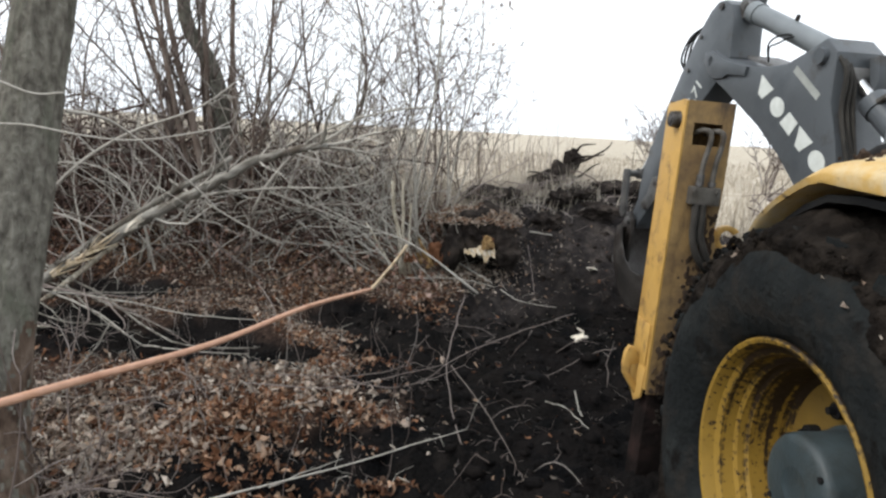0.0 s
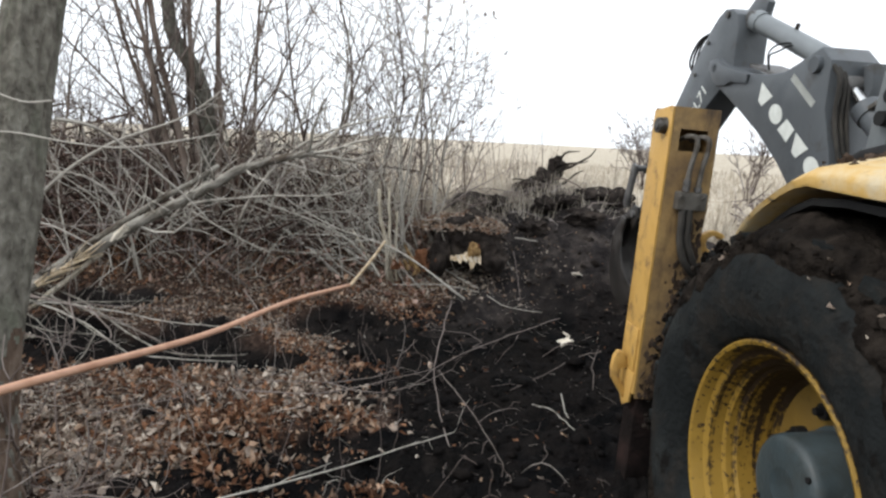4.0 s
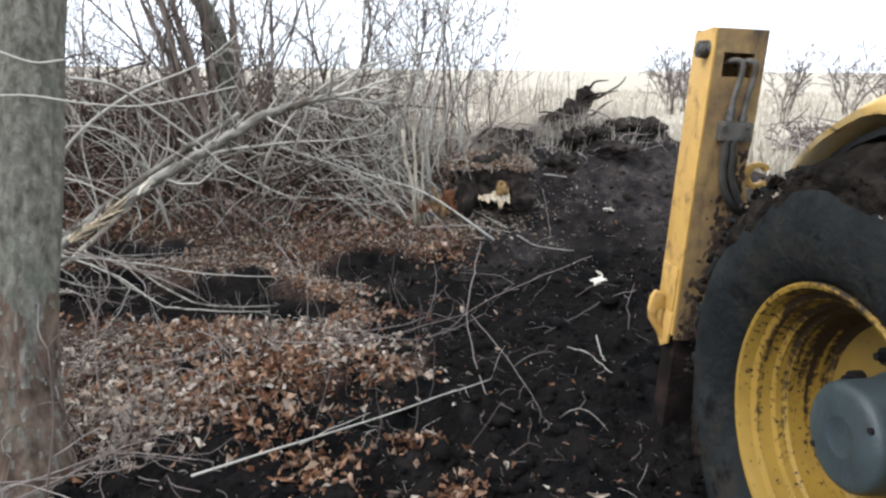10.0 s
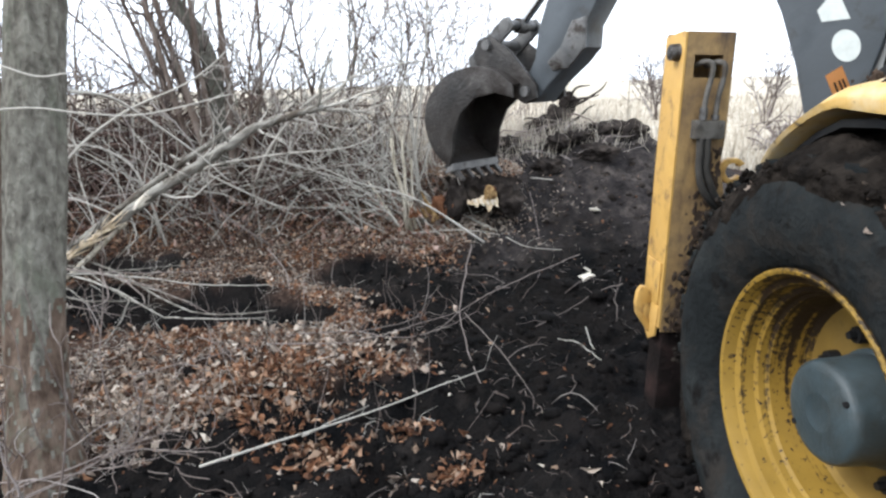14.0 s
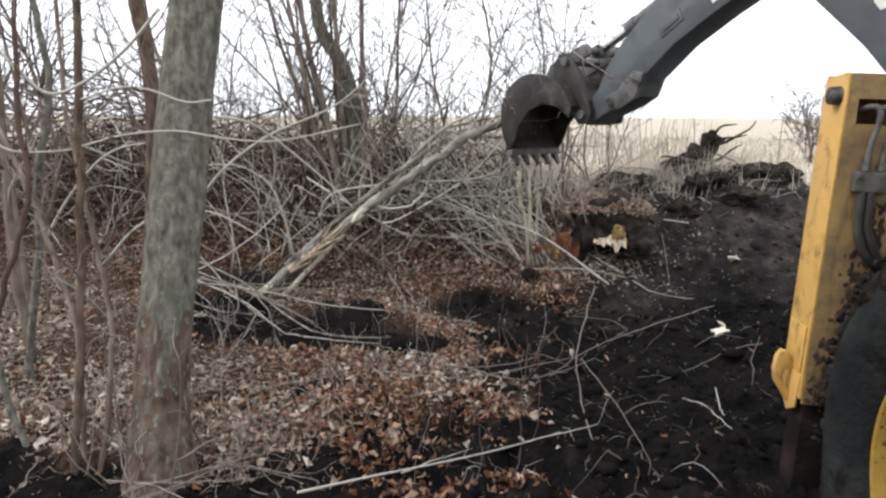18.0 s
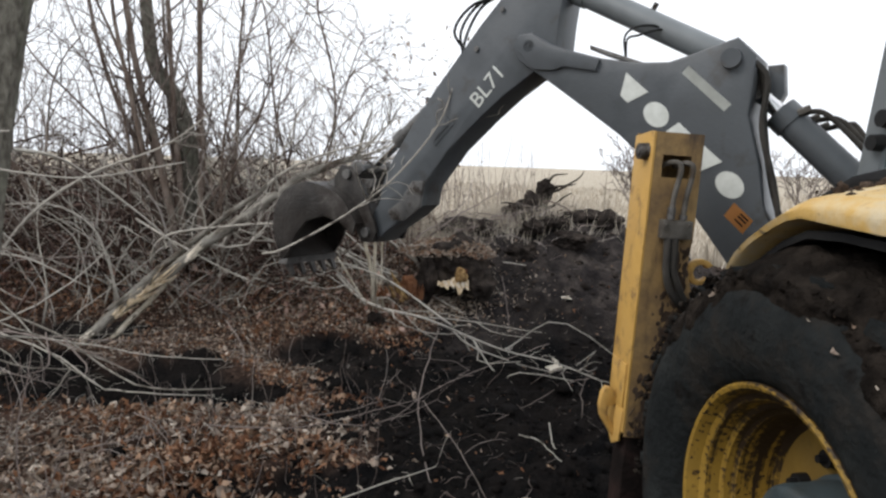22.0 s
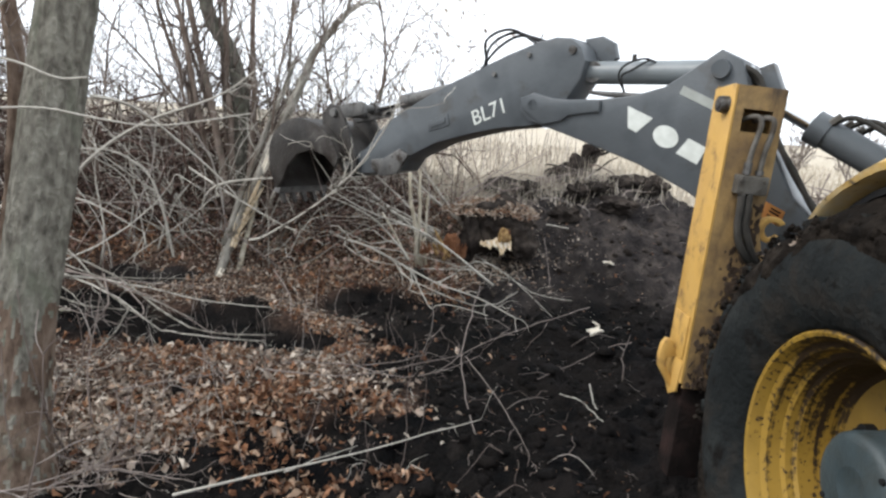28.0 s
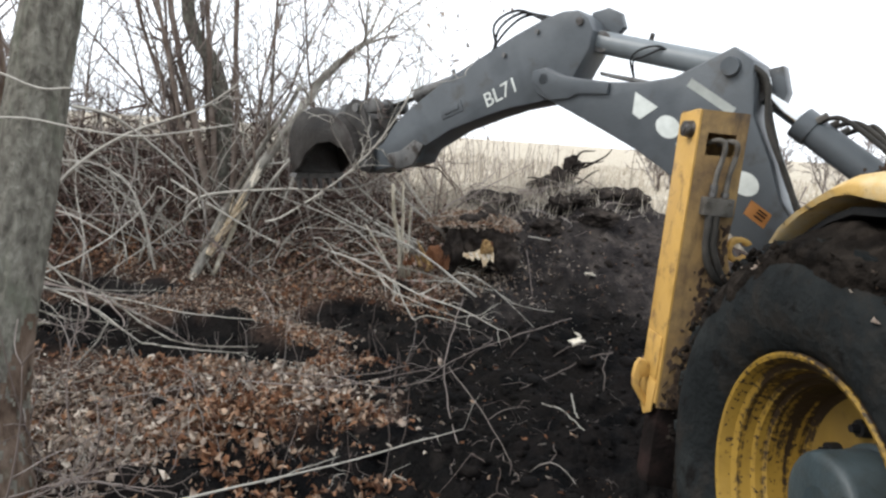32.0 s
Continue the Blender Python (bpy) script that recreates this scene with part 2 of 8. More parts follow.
PEELED = material("peeled_orange_sapling", [(0.34, 0.18, 0.115), (0.46, 0.27, 0.185), (0.4, 0.22, 0.14)], 10, 0.6, 0, 0.15, 60, spec=0.25)
STRAW = material("dry_field_grass", [(0.30, 0.26, 0.205), (0.40, 0.355, 0.29), (0.50, 0.455, 0.385)], 5, 0.9, 0, 0.1, island=0.7)


def ring_mud_shade(mat, centre_z):
    """Mud wiped into rings round the wheel's axle, and spatter; darkened deep in the barrel and over the top as painted
    shade.
    """
    n, l = mat.node_tree.nodes, mat.node_tree.links
    b = n["Principled BSDF"]
    paint = b.inputs["Base Color"].links[0].from_socket
    tc, sep = n.new("ShaderNodeTexCoord"), n.new("ShaderNodeSeparateXYZ")
    l.new(tc.outputs["Object"], sep.inputs[0])

    def calc(op, a, c):
        k = n.new("ShaderNodeMath")
        k.operation = op
        for i, v in enumerate((a, c)):
            if isinstance(v, (int, float)):
                k.inputs[i].default_value = v
            else:
                l.new(v, k.inputs[i])
        return k.outputs[0]
    z = calc("SUBTRACT", sep.outputs[2], centre_z)
    ang = calc("ARCTAN2", z, sep.outputs[1])
    vec = n.new("ShaderNodeCombineXYZ")
    l.new(calc("MULTIPLY", sep.outputs[0], 30.0), vec.inputs[0])
    l.new(calc("MULTIPLY", ang, 0.55), vec.inputs[1])
    # shade painted into the mud: more cover deep in the barrel and higher up
    deep = calc("MINIMUM", calc("MULTIPLY", calc("SUBTRACT", sep.outputs[0], 0.13), 0.9), 0.06)
    lip = calc("MULTIPLY", calc("MAXIMUM", calc("SUBTRACT", 0.035, sep.outputs[0]), 0.0), -1.0)
    lift = calc("ADD", calc("ADD", calc("MULTIPLY", calc("SUBTRACT", z, 0.12), 0.6), deep), lip)
    fine = n.new("ShaderNodeTexNoise")
    fine.inputs["Scale"].default_value, fine.inputs["Detail"].default_value = 55.0, 5.0
    l.new(tc.outputs["Object"], fine.inputs["Vector"])
    ragged = calc("MULTIPLY", calc("SUBTRACT", fine.outputs["Fac"], 0.5), 0.42)
    col = paint
    for source, scale, detail, at, soft, tint, weight in ((vec.outputs[0], 1.0, 3.0, 0.41, 0.12, (0.024, 0.0155, 0.0095), 1.0), (tc.outputs["Object"], 48.0, 4.0, 0.57, 0.04, (0.03, 0.019, 0.012), 0.25)):
        nz = n.new("ShaderNodeTexNoise")
        nz.inputs["Scale"].default_value, nz.inputs["Detail"].default_value, nz.inputs["Roughness"].default_value = scale, detail, 0.6
        l.new(source, nz.inputs["Vector"])
        v = calc("ADD", calc("ADD", nz.outputs["Fac"], ragged), calc("MULTIPLY", lift, weight))
        r = n.new("ShaderNodeValToRGB")
        r.color_ramp.elements[0].position, r.color_ramp.elements[1].position = at, at + soft
        l.new(v, r.inputs[0])
        mx = n.new("ShaderNodeMix")
        mx.data_type = "RGBA"
        l.new(r.outputs[0], mx.inputs[0])
        l.new(col, mx.inputs[6])
        mx.inputs[7].default_value = (*tint, 1)
        col = mx.outputs[2]
    l.new(col, b.inputs["Base Color"])


ring_mud_shade(RIM_YELLOW, 0.652)
GLASS = bpy.data.materials.new("cab_glass")
GLASS.use_nodes = True
_g = GLASS.node_tree.nodes["Principled BSDF"]
_g.inputs["Base Color"].default_value = (0.55, 0.68, 0.68, 1)
_g.inputs["Roughness"].default_value, _g.inputs["Transmission Weight"].default_value, _g.inputs["IOR"].default_value = 0.03, 1.0, 1.45


# ---- mesh helpers ----
def mesh_object(name, bm, mat, parent=None, label="", smooth=None):
    me = bpy.data.meshes.new(name)
    bmesh.ops.recalc_face_normals(bm, faces=bm.faces)
    bm.to_mesh(me)
    bm.free()
    me.materials.append(mat)
    if smooth is not None:
        me.shade_smooth() if smooth >= 180 else me.set_sharp_from_angle(angle=radians(smooth))
        if smooth < 180:
            for p in me.polygons:
                p.use_smooth = True
            me.set_sharp_from_angle(angle=radians(smooth))
    ob = new(name, me)
    ob.parent = parent
    return tagged(ob, label)


def part(name, bm, mat, parent, label="", smooth=35):
    return mesh_object(name, bm, mat, parent, label, smooth)


def box(bm, c, size, m=None, bevel=0.0):
    r = bmesh.ops.create_cube(bm, size=1.0)
    vs = r["verts"]
    bmesh.ops.scale(bm, vec=size, verts=vs)
    if bevel:
        es = list({e for v in vs for e in v.link_edges})
        r = bmesh.ops.bevel(bm, geom=vs + es, offset=bevel, segments=2, affect="EDGES", profile=0.5)
        vs = list({v for f in r["faces"] for v in f.verts} | {v for v in vs if v.is_valid})
    bmesh.ops.transform(bm, matrix=Matrix.Translation(c) @ (m or Matrix()), verts=vs)
    return vs


def rod(bm, a, b, r, r2=None, seg=16, caps=True):
    a, b = Vector(a), Vector(b)
    q = (b - a).to_track_quat("Z", "Y").to_matrix().to_4x4()
    res = bmesh.ops.create_cone(bm, cap_ends=caps, segments=seg, radius1=r, radius2=r if r2 is None else r2, depth=(b - a).length)
    bmesh.ops.transform(bm, matrix=Matrix.Translation((a + b) / 2) @ q, verts=res["verts"])
    return res["verts"]


def prism(bm, outline, lo, hi, bevel=0.0, axes="xz"):
    """An outline in two axes, pulled along the third from lo to hi."""
    def at(p, h):
        return {"xz": (p[0], h, p[1]), "yz": (h, p[0], p[1]), "xy": (p[0], p[1], h)}[axes]
    v0 = [bm.verts.new(at(p, lo)) for p in outline]
    v1 = [bm.verts.new(at(p, hi)) for p in outline]
    fs = [bm.faces.new(v0), bm.faces.new(v1[::-1])]
    k = len(outline)
    for i in range(k):
        fs.append(bm.faces.new((v0[i], v0[(i + 1) % k], v1[(i + 1) % k], v1[i])))
    if bevel:
        bmesh.ops.recalc_face_normals(bm, faces=fs)
        es = [e for f in fs[:2] for e in f.edges]
        bmesh.ops.bevel(bm, geom=list(set(es)), offset=bevel, segments=2, affect="EDGES", profile=0.5)


def lathe(bm, profile, seg=48, m=None):
    """Profile of (radius, height along x) turned about the x axis."""
    rings = []
    for r, h in profile:
        rings.append([bm.verts.new((m or Matrix()) @ Vector((h, r * math.cos(2 * math.pi * i / seg), r * math.sin(2 * math.pi * i / seg)))) for i in range(seg)])
    for a, b in zip(rings, rings[1:]):
        for i in range(seg):
            bm.faces.new((a[i], a[(i + 1) % seg], b[(i + 1) % seg], b[i]))
    return rings


def tubes(paths, sides=5):
    """Vertices and faces of many tapered sticks. Each path: (points, radii)."""
    V, F, base = [], [], 0
    ang = np.arange(sides) * 2 * np.pi / sides
    ca, sa = np.cos(ang), np.sin(ang)
    for pts, rad in paths:
        p = np.asarray(pts, float)
        k = len(p)
        t = np.gradient(p, axis=0)
        t /= np.linalg.norm(t, axis=1)[:, None] + 1e-9
        up = np.array((0.31, 0.17, 0.93)) if abs(t[0][2]) < 0.8 else np.array((0.9, 0.3, 0.1))
        u = np.cross(t, up)
        u /= np.linalg.norm(u, axis=1)[:, None] + 1e-9
        w = np.cross(t, u)
        r = np.asarray(rad, float)
        ring = p[:, None, :] + r[:, None, None] * (ca[None, :, None] * u[:, None, :] + sa[None, :, None] * w[:, None, :])
        V.append(ring.reshape(-1, 3))
        for i in range(k - 1):
            for j in range(sides):
                a, b = base + i * sides + j, base + i * sides + (j + 1) % sides
                F.append((a, b, b + sides, a + sides))
        F.append(tuple(range(base + (k - 1) * sides, base + k * sides)))
        F.append(tuple(range(base + sides - 1, base - 1, -1)))
        base += k * sides
    return np.concatenate(V), F


def tube_object(name, paths, mat, sides=5, parent=None, label=""):
    V, F = tubes(paths, sides)
    me = bpy.data.meshes.new(name)
    me.from_pydata(V.tolist(), [], F)
    me.materials.append(mat)
    for p in me.polygons:
        p.use_smooth = True
    ob = new(name, me)
    ob.parent = parent
    return tagged(ob, label)


def bend(rng, a, b, k=6, wob=0.06, sag=0.0):
    """A crooked line of k points from a to b."""
    a, b = np.asarray(a, float), np.asarray(b, float)
    s = np.linspace(0, 1, k)[:, None]
    p = a + (b - a) * s
    L = np.linalg.norm(b - a)
    off = np.cumsum(rng.normal(0, 1, (k, 3)), axis=0)
    off -= off[0] + (off[-1] - off[0]) * s
    p = p + off * wob * L / k ** 0.5
    p[:, 2] += sag * L * 4 * (s[:, 0] * (1 - s[:, 0]))
    return p


def arch(rng, a, b, k=8, amp=0.1, sag=0.0):
    """A line of k points from a to b in a few wide curves."""
    a, b = np.asarray(a, float), np.asarray(b, float)
    s = np.linspace(0, 1, k)[:, None]
    L = np.linalg.norm(b - a)
    p = a + (b - a) * s
    for i in (1, 2, 3):
        p = p + np.sin(i * np.pi * s) * rng.normal(0, 1, 3) * amp * L / i ** 1.3
    p[:, 2] += sag * L * 4 * (s[:, 0] * (1 - s[:, 0]))
    return p


def taper(r0, r1, k):
    return r0 + (r1 - r0) * np.linspace(0, 1, k)


# ---- ground: trampled litter, dug soil, a bank of brush and the field behind ----
def step(a, b, x):
    t = min(1.0, max(0.0, (x - a) / (b - a)))
    return t * t * (3 - 2 * t)


RIDGE = [(-9, 1.0), (-5, 1.1), (-2, 1.05), (-0.5, 0.75), (0.4, 0.68), (1.2, 0.9), (2.0, 1.02), (2.6, 0.85), (3.4, 0.45), (5, 0.2), (9, 0.1)]


def table(rows, x):
    if x <= rows[0][0]:
        return rows[0][1]
    for (a, u), (b, v) in zip(rows, rows[1:]):
        if x <= b:
            return u + (v - u) * (x - a) / (b - a)
    return rows[-1][1]


PITS = [(-1.9, 4.8, 0.72, 0.4, 0.16), (-1.3, 4.5, 0.46, 0.27, 0.13), (-0.72, 5.4, 0.42, 0.26, 0.1), (-2.9, 5.6, 0.5, 0.15, 0.12), (-2.85, 4.98, 0.6, 0.3, 0.08), (-2.45, 4.32, 0.5, 0.22, 0.05), (0.5, 4.1, 0.5, 0.4, 0.06), (0.3, 2.9, 0.5, 0.3, 0.05), (-0.62, 3.05, 0.42, 0.2, 0.06), (-2.0, 2.3, 0.5, 0.16, 0.05), (-0.95, 2.4, 0.5, 0.14, 0.05), (-2.6, 2.25, 0.4, 0.2, 0.06), (-0.3, 3.95, 0.26, 0.12, 0.05), (-0.15, 4.5, 0.25, 0.14, 0.05), (-1.35, 3.55, 0.3, 0.08, 0.04)]


def height(x, y):
    h = table(RIDGE, x)
    s = step(5.15, 7.8, y) ** (1.0 + 0.8 * step(-0.6, 0.5, x))
    z = h * s * (1 - 0.72 * step(8.4, 12.5, y))
    for px, py, rx, ry, d in PITS:
        q = ((x - px) / rx) ** 2 + ((y - py) / ry) ** 2
        if q < 4:
            z -= d * math.exp(-q)
    return z


# where the dug soil begins: (y, x)
EDGE = [(1.5, -3.2), (2.15, -2.7), (2.45, -1.7), (2.75, -1.2), (3.05, -0.8), (3.25, -0.42), (3.5, -0.3), (3.8, -0.34), (4.1, -0.52), (4.4, -0.62), (4.8, -0.62), (5.2, -0.72), (5.5, -0.55), (5.8, -0.15), (6.0, 0.08), (6.5, 0.2), (7.2, 0.45)]


def soil_at(x, y):
    """1 where the ground is dug black soil, 0 under leaf litter."""
    n = noise.noise((x * 1.3, y * 1.3, 3.7)) * 0.5 + noise.noise((x * 2.9, y * 2.9, 9.1)) * 0.45 + noise.noise((x * 7.1, y * 7.1, 19.1)) * 0.22
    s = step(-0.16, 0.16, x - table(EDGE, y) + n * 0.8)
    for px, py, rx, ry, d in PITS:
        q = ((x - px) / rx) ** 2 + ((y - py) / ry) ** 2
        s = max(s, step(2.0, 0.9, q + n * 1.8))
    s *= (1 - step(8.2, 9.5, y)) * step(-1.8, 0.6, y + n * 1.5) * (1 - step(4.6, 6.6, x + n * 1.5))
    return s * (1 - step(3.4, 4.6, x) * step(3.5, 5.5, y))


def in_pit(x, y):
    return any(((x - px) / rx) ** 2 + ((y - py) / ry) ** 2 < 1.15 for px, py, rx, ry, d in PITS[:6])


def crumble(x, y, s):
    """Small relief of the ground, rougher where it is dug."""
    z = 0.05 * noise.noise((x * 1.7, y * 1.7, 0.5)) + 0.022 * noise.noise((x * 5, y * 5, 1.5))
    if s > 0.05:
        u, v = x + 0.12 * noise.noise((x * 2.1, y * 2.1, 30.0)), y + 0.12 * noise.noise((x * 2.1, y * 2.1, 40.0))
        lumpy = 0.06 * abs(noise.noise((u * 4.3, v * 4.9, 14.0))) + 0.045 * abs(noise.noise((u * 9.5, v * 10, 24.0)))
        z += s * (0.12 * noise.noise((u * 2.6, v * 2.6, 7.0)) + 0.07 * noise.noise((u * 5.7, v * 6.3, 2.0)) + lumpy + 0.035 * noise.noise((u * 13, v * 12, 4.0)) + 0.016 * noise.noise((x * 27, y * 29, 4.0)) - 0.02)
    return z


def axis(lo, hi, stp, far, grow=1.22):
    a = list(np.arange(lo, hi + 1e-6, stp))
    d, l, r = stp, [], []
    x = lo
    while x > -far:
        d *= grow
        x -= d
        l.append(x)
    d, x = stp, hi
    while x < far:
        d *= grow
        x += d
        r.append(x)
    return l[::-1] + a + r


def build_ground():
    xs, ys = axis(-5.0, 4.4, 0.035, 1800), axis(0.9, 9.6, 0.035, 1800)
    V, S, D, G = [], [], [], []
    for y in ys:
        for x in xs:
            near = -9 < x < 9 and -4 < y < 12
            z = height(x, y)
            s = soil_at(x, y) if near else 0.0
            if near:
                z += crumble(x, y, s)
            elif y > 12:
                z += 0.12 * noise.noise((x * 0.15, y * 0.15, 0.5))
            V.append((x, y, z))
            S.append(s)
            w = 0.8 * noise.noise((x * 0.6, y * 0.6, 60.0)) if near else 0.0
            G.append(max(step(8.6, 10.5, y), step(6.6, 9.0, abs(x) + w), step(-1.5, -4.0, y + w)))
            # mask of the browner heap soil, lightened with distance to paint in haze
            D.append(step(5.2, 6.8, y + 0.9 * noise.noise((x * 1.1, y * 1.1, 50.0)) + 0.4 * noise.noise((x * 4, y * 4, 51.0))) if near else 0.0)
    nx = len(xs)
    F = [(j * nx + i, j * nx + i + 1, (j + 1) * nx + i + 1, (j + 1) * nx + i) for j in range(len(ys) - 1) for i in range(nx - 1)]
    me = bpy.data.meshes.new("ground")
    me.from_pydata(V, [], F)
    at = me.attributes.new("soil", "FLOAT", "POINT")
    at.data.foreach_set("value", S)
    gr = me.attributes.new("field", "FLOAT", "POINT")
    gr.data.foreach_set("value", G)
    dr = me.attributes.new("dry", "FLOAT", "POINT")
    dr.data.foreach_set("value", D)
    for p in me.polygons:
        p.use_smooth = True
    m = bpy.data.materials.new("ground_mix")
    m.use_nodes = True
    n, l = m.node_tree.nodes, m.node_tree.links
    b = n["Principled BSDF"]
    b.inputs["Roughness"].default_value = 0.95
    b.inputs["Specular IOR Level"].default_value = 0.03
    tc = n.new("ShaderNodeTexCoord")

    def ramp_noise(scale, stops, detail=8.0):
        z = n.new("ShaderNodeTexNoise")
        z.inputs["Scale"].default_value, z.inputs["Detail"].default_value, z.inputs["Roughness"].default_value = scale, detail, 0.65
        l.new(tc.outputs["Object"], z.inputs["Vector"])
        r = n.new("ShaderNodeValToRGB")
        for i, c in enumerate(stops):
            pos = 0.33 + 0.34 * i / (len(stops) - 1)
            e = r.color_ramp.elements[i] if i < 2 else r.color_ramp.elements.new(pos)
            e.position, e.color = pos, (*c, 1)
        l.new(z.outputs["Fac"], r.inputs[0])
        return r.outputs[0], z.outputs["Fac"]

    soil, sf = ramp_noise(2.6, [(0.0027, 0.0028, 0.0032), (0.005, 0.0049, 0.0051), (0.0105, 0.0091, 0.0086), (0.0052, 0.005, 0.0051), (0.0165, 0.0142, 0.013)], 12.0)
    litter, lf = ramp_noise(22, [(0.017, 0.011, 0.0088), (0.043, 0.028, 0.0215), (0.105, 0.072, 0.056)])
    # brown heap soil with the haze over it put into the colour
    dry, df = ramp_noise(6, [(0.013, 0.0118, 0.012), (0.024, 0.0212, 0.0208), (0.042, 0.036, 0.0335), (0.07, 0.06, 0.053)])
    field, ff = ramp_noise(0.7, [(0.30, 0.26, 0.20), (0.40, 0.355, 0.285), (0.48, 0.43, 0.36)])
    a = n.new("ShaderNodeAttribute")
    a.attribute_name = "soil"
    mix = n.new("ShaderNodeMix")
    mix.data_type = "RGBA"
    l.new(a.outputs["Fac"], mix.inputs[0])
    l.new(litter, mix.inputs[6])
    ad = n.new("ShaderNodeAttribute")
    ad.attribute_name = "dry"
    crust = n.new("ShaderNodeMix")
    crust.data_type = "RGBA"
    l.new(ad.outputs["Fac"], crust.inputs[0])
    l.new(soil, crust.inputs[6])
    l.new(dry, crust.inputs[7])
    l.new(crust.outputs[2], mix.inputs[7])
    rng = n.new("ShaderNodeAttribute")
    rng.attribute_name = "field"
    mix2 = n.new("ShaderNodeMix")
    mix2.data_type = "RGBA"
    l.new(rng.outputs["Fac"], mix2.inputs[0])
    l.new(mix.outputs[2], mix2.inputs[6])
    l.new(field, mix2.inputs[7])
    l.new(mix2.outputs[2], b.inputs["Base Color"])
    z3 = n.new("ShaderNodeTexNoise")
    z3.inputs["Scale"].default_value, z3.inputs["Detail"].default_value = 34, 10
    l.new(tc.outputs["Object"], z3.inputs["Vector"])
    bp = n.new("ShaderNodeBump")
    bp.inputs["Strength"].default_value, bp.inputs["Distance"].default_value = 1.0, 0.035
    l.new(z3.outputs["Fac"], bp.inputs["Height"])
    l.new(bp.outputs[0], b.inputs["Normal"])
    me.materials.append(m)
    return tagged(new("ground", me), "black dug soil with leaf litter and dry field behind", "ground", kind="structure")


build_ground()


# ---- backhoe loader: x inboard from the tyre's face, y to its rear, z up ----
MACHINE_AT = (0.97, 1.63, 0.0, 4.0)
HUB_Z = 0.652
KING = Vector((1.564, 0.866, 0.824))
FOOT, BOOM, STICK = 0.542, 2.175, 1.62
PEAK, ROD_EYE = (1.30, 0.607), (-0.35, 0.04)


def arm_frames(swing, boom, stick, bucket):
    """Poses, in the machine's space, of boom, stick and bucket for the four joint angles in degrees (swing 0: straight to the rear)."""
    def frame_at(o, el):
        a, e = radians(swing), radians(el)
        d = Vector((-math.sin(a), math.cos(a), 0))
        x = d * math.cos(e) + Vector((0, 0, math.sin(e)))
        z = -d * math.sin(e) + Vector((0, 0, math.cos(e)))
        y = z.cross(x)
        return Matrix(((x.x, y.x, z.x, o.x), (x.y, y.y, z.y, o.y), (x.z, y.z, z.z, o.z), (0, 0, 0, 1)))
    a = radians(swing)
    o = KING + Vector((-math.sin(a), math.cos(a), 0)) * FOOT
    b = frame_at(o, boom)
    s = frame_at(b @ Vector((BOOM, 0, 0)), stick)
    k = frame_at(s @ Vector((STICK, 0, 0)), bucket)
    post = frame_at(KING.copy(), 0)
    return post, b, s, k


def between(a, b):
    """A pose at a whose x axis points to b."""
    d = (b - a).normalized()
    y = Vector((0, 0, 1)).cross(d)
    y = y.normalized() if y.length > 1e-4 else Vector((0, 1, 0))
    z = d.cross(y)
    return Matrix(((d.x, y.x, z.x, a.x), (d.y, y.y, z.y, a.y), (d.z, y.z, z.z, a.z), (0, 0, 0, 1)))


BOOM_OUTLINE = [(-0.1, 0.0), (-0.07, -0.09), (0.03, -0.12), (0.3, -0.12), (0.6, -0.075), (0.9, -0.02), (1.15, 0.005), (1.45, 0.0), (1.68, -0.028), (1.92, -0.06), (2.08, -0.085), (2.18, -0.1), (2.26, -0.07), (2.28, 0.0), (2.22, 0.06), (2.09, 0.085), (2.0, 0.12), (1.81, 0.21), (1.65, 0.308), (1.52, 0.416), (1.45, 0.525), (1.4, 0.61), (1.352, 0.692), (1.23, 0.686), (1.16, 0.605), (1.06, 0.478), (0.86, 0.35), (0.7, 0.225), (0.45, 0.13), (0.05, 0.1), (-0.06, 0.08)]
STICK_OUTLINE = [(-0.2, -0.01), (-0.3, 0.07), (-0.35, 0.16), (-0.34, 0.24), (-0.29, 0.312), (-0.2, 0.348), (-0.08, 0.362), (0.15, 0.358), (0.4, 0.338), (0.64, 0.32), (0.9, 0.285), (1.15, 0.24), (1.3, 0.19), (1.45, 0.1), (1.6, 0.075), (1.68, 0.05), (1.7, -0.02), (1.65, -0.07), (1.5, -0.08), (1.32, -0.12), (1.2, -0.13), (1.1, -0.06), (0.8, -0.025), (0.5, -0.04), (0.3, -0.06), (0.1, -0.1), (0.0, -0.115), (-0.1, -0.1)]
BUCKET_BACK = [(0.0, 0.09), (0.05, 0.3), (0.13, 0.44), (0.26, 0.56), (0.42, 0.66), (0.58, 0.68), (0.74, 0.64), (0.86, 0.53), (0.93, 0.36), (0.94, 0.18), (0.9, 0.02)]


def ngon_letter(bm, x0, x1, z0, z1, lean, y):
    """One plain block of the faded maker's mark."""
    vs = [bm.verts.new(p) for p in ((x0, y, z0), (x1, y, z0), (x1 + lean, y, z1), (x0 + lean, y, z1))]
    bm.faces.new(vs)
    bmesh.ops.solidify(bm, geom=bm.faces[:], thickness=0.003)


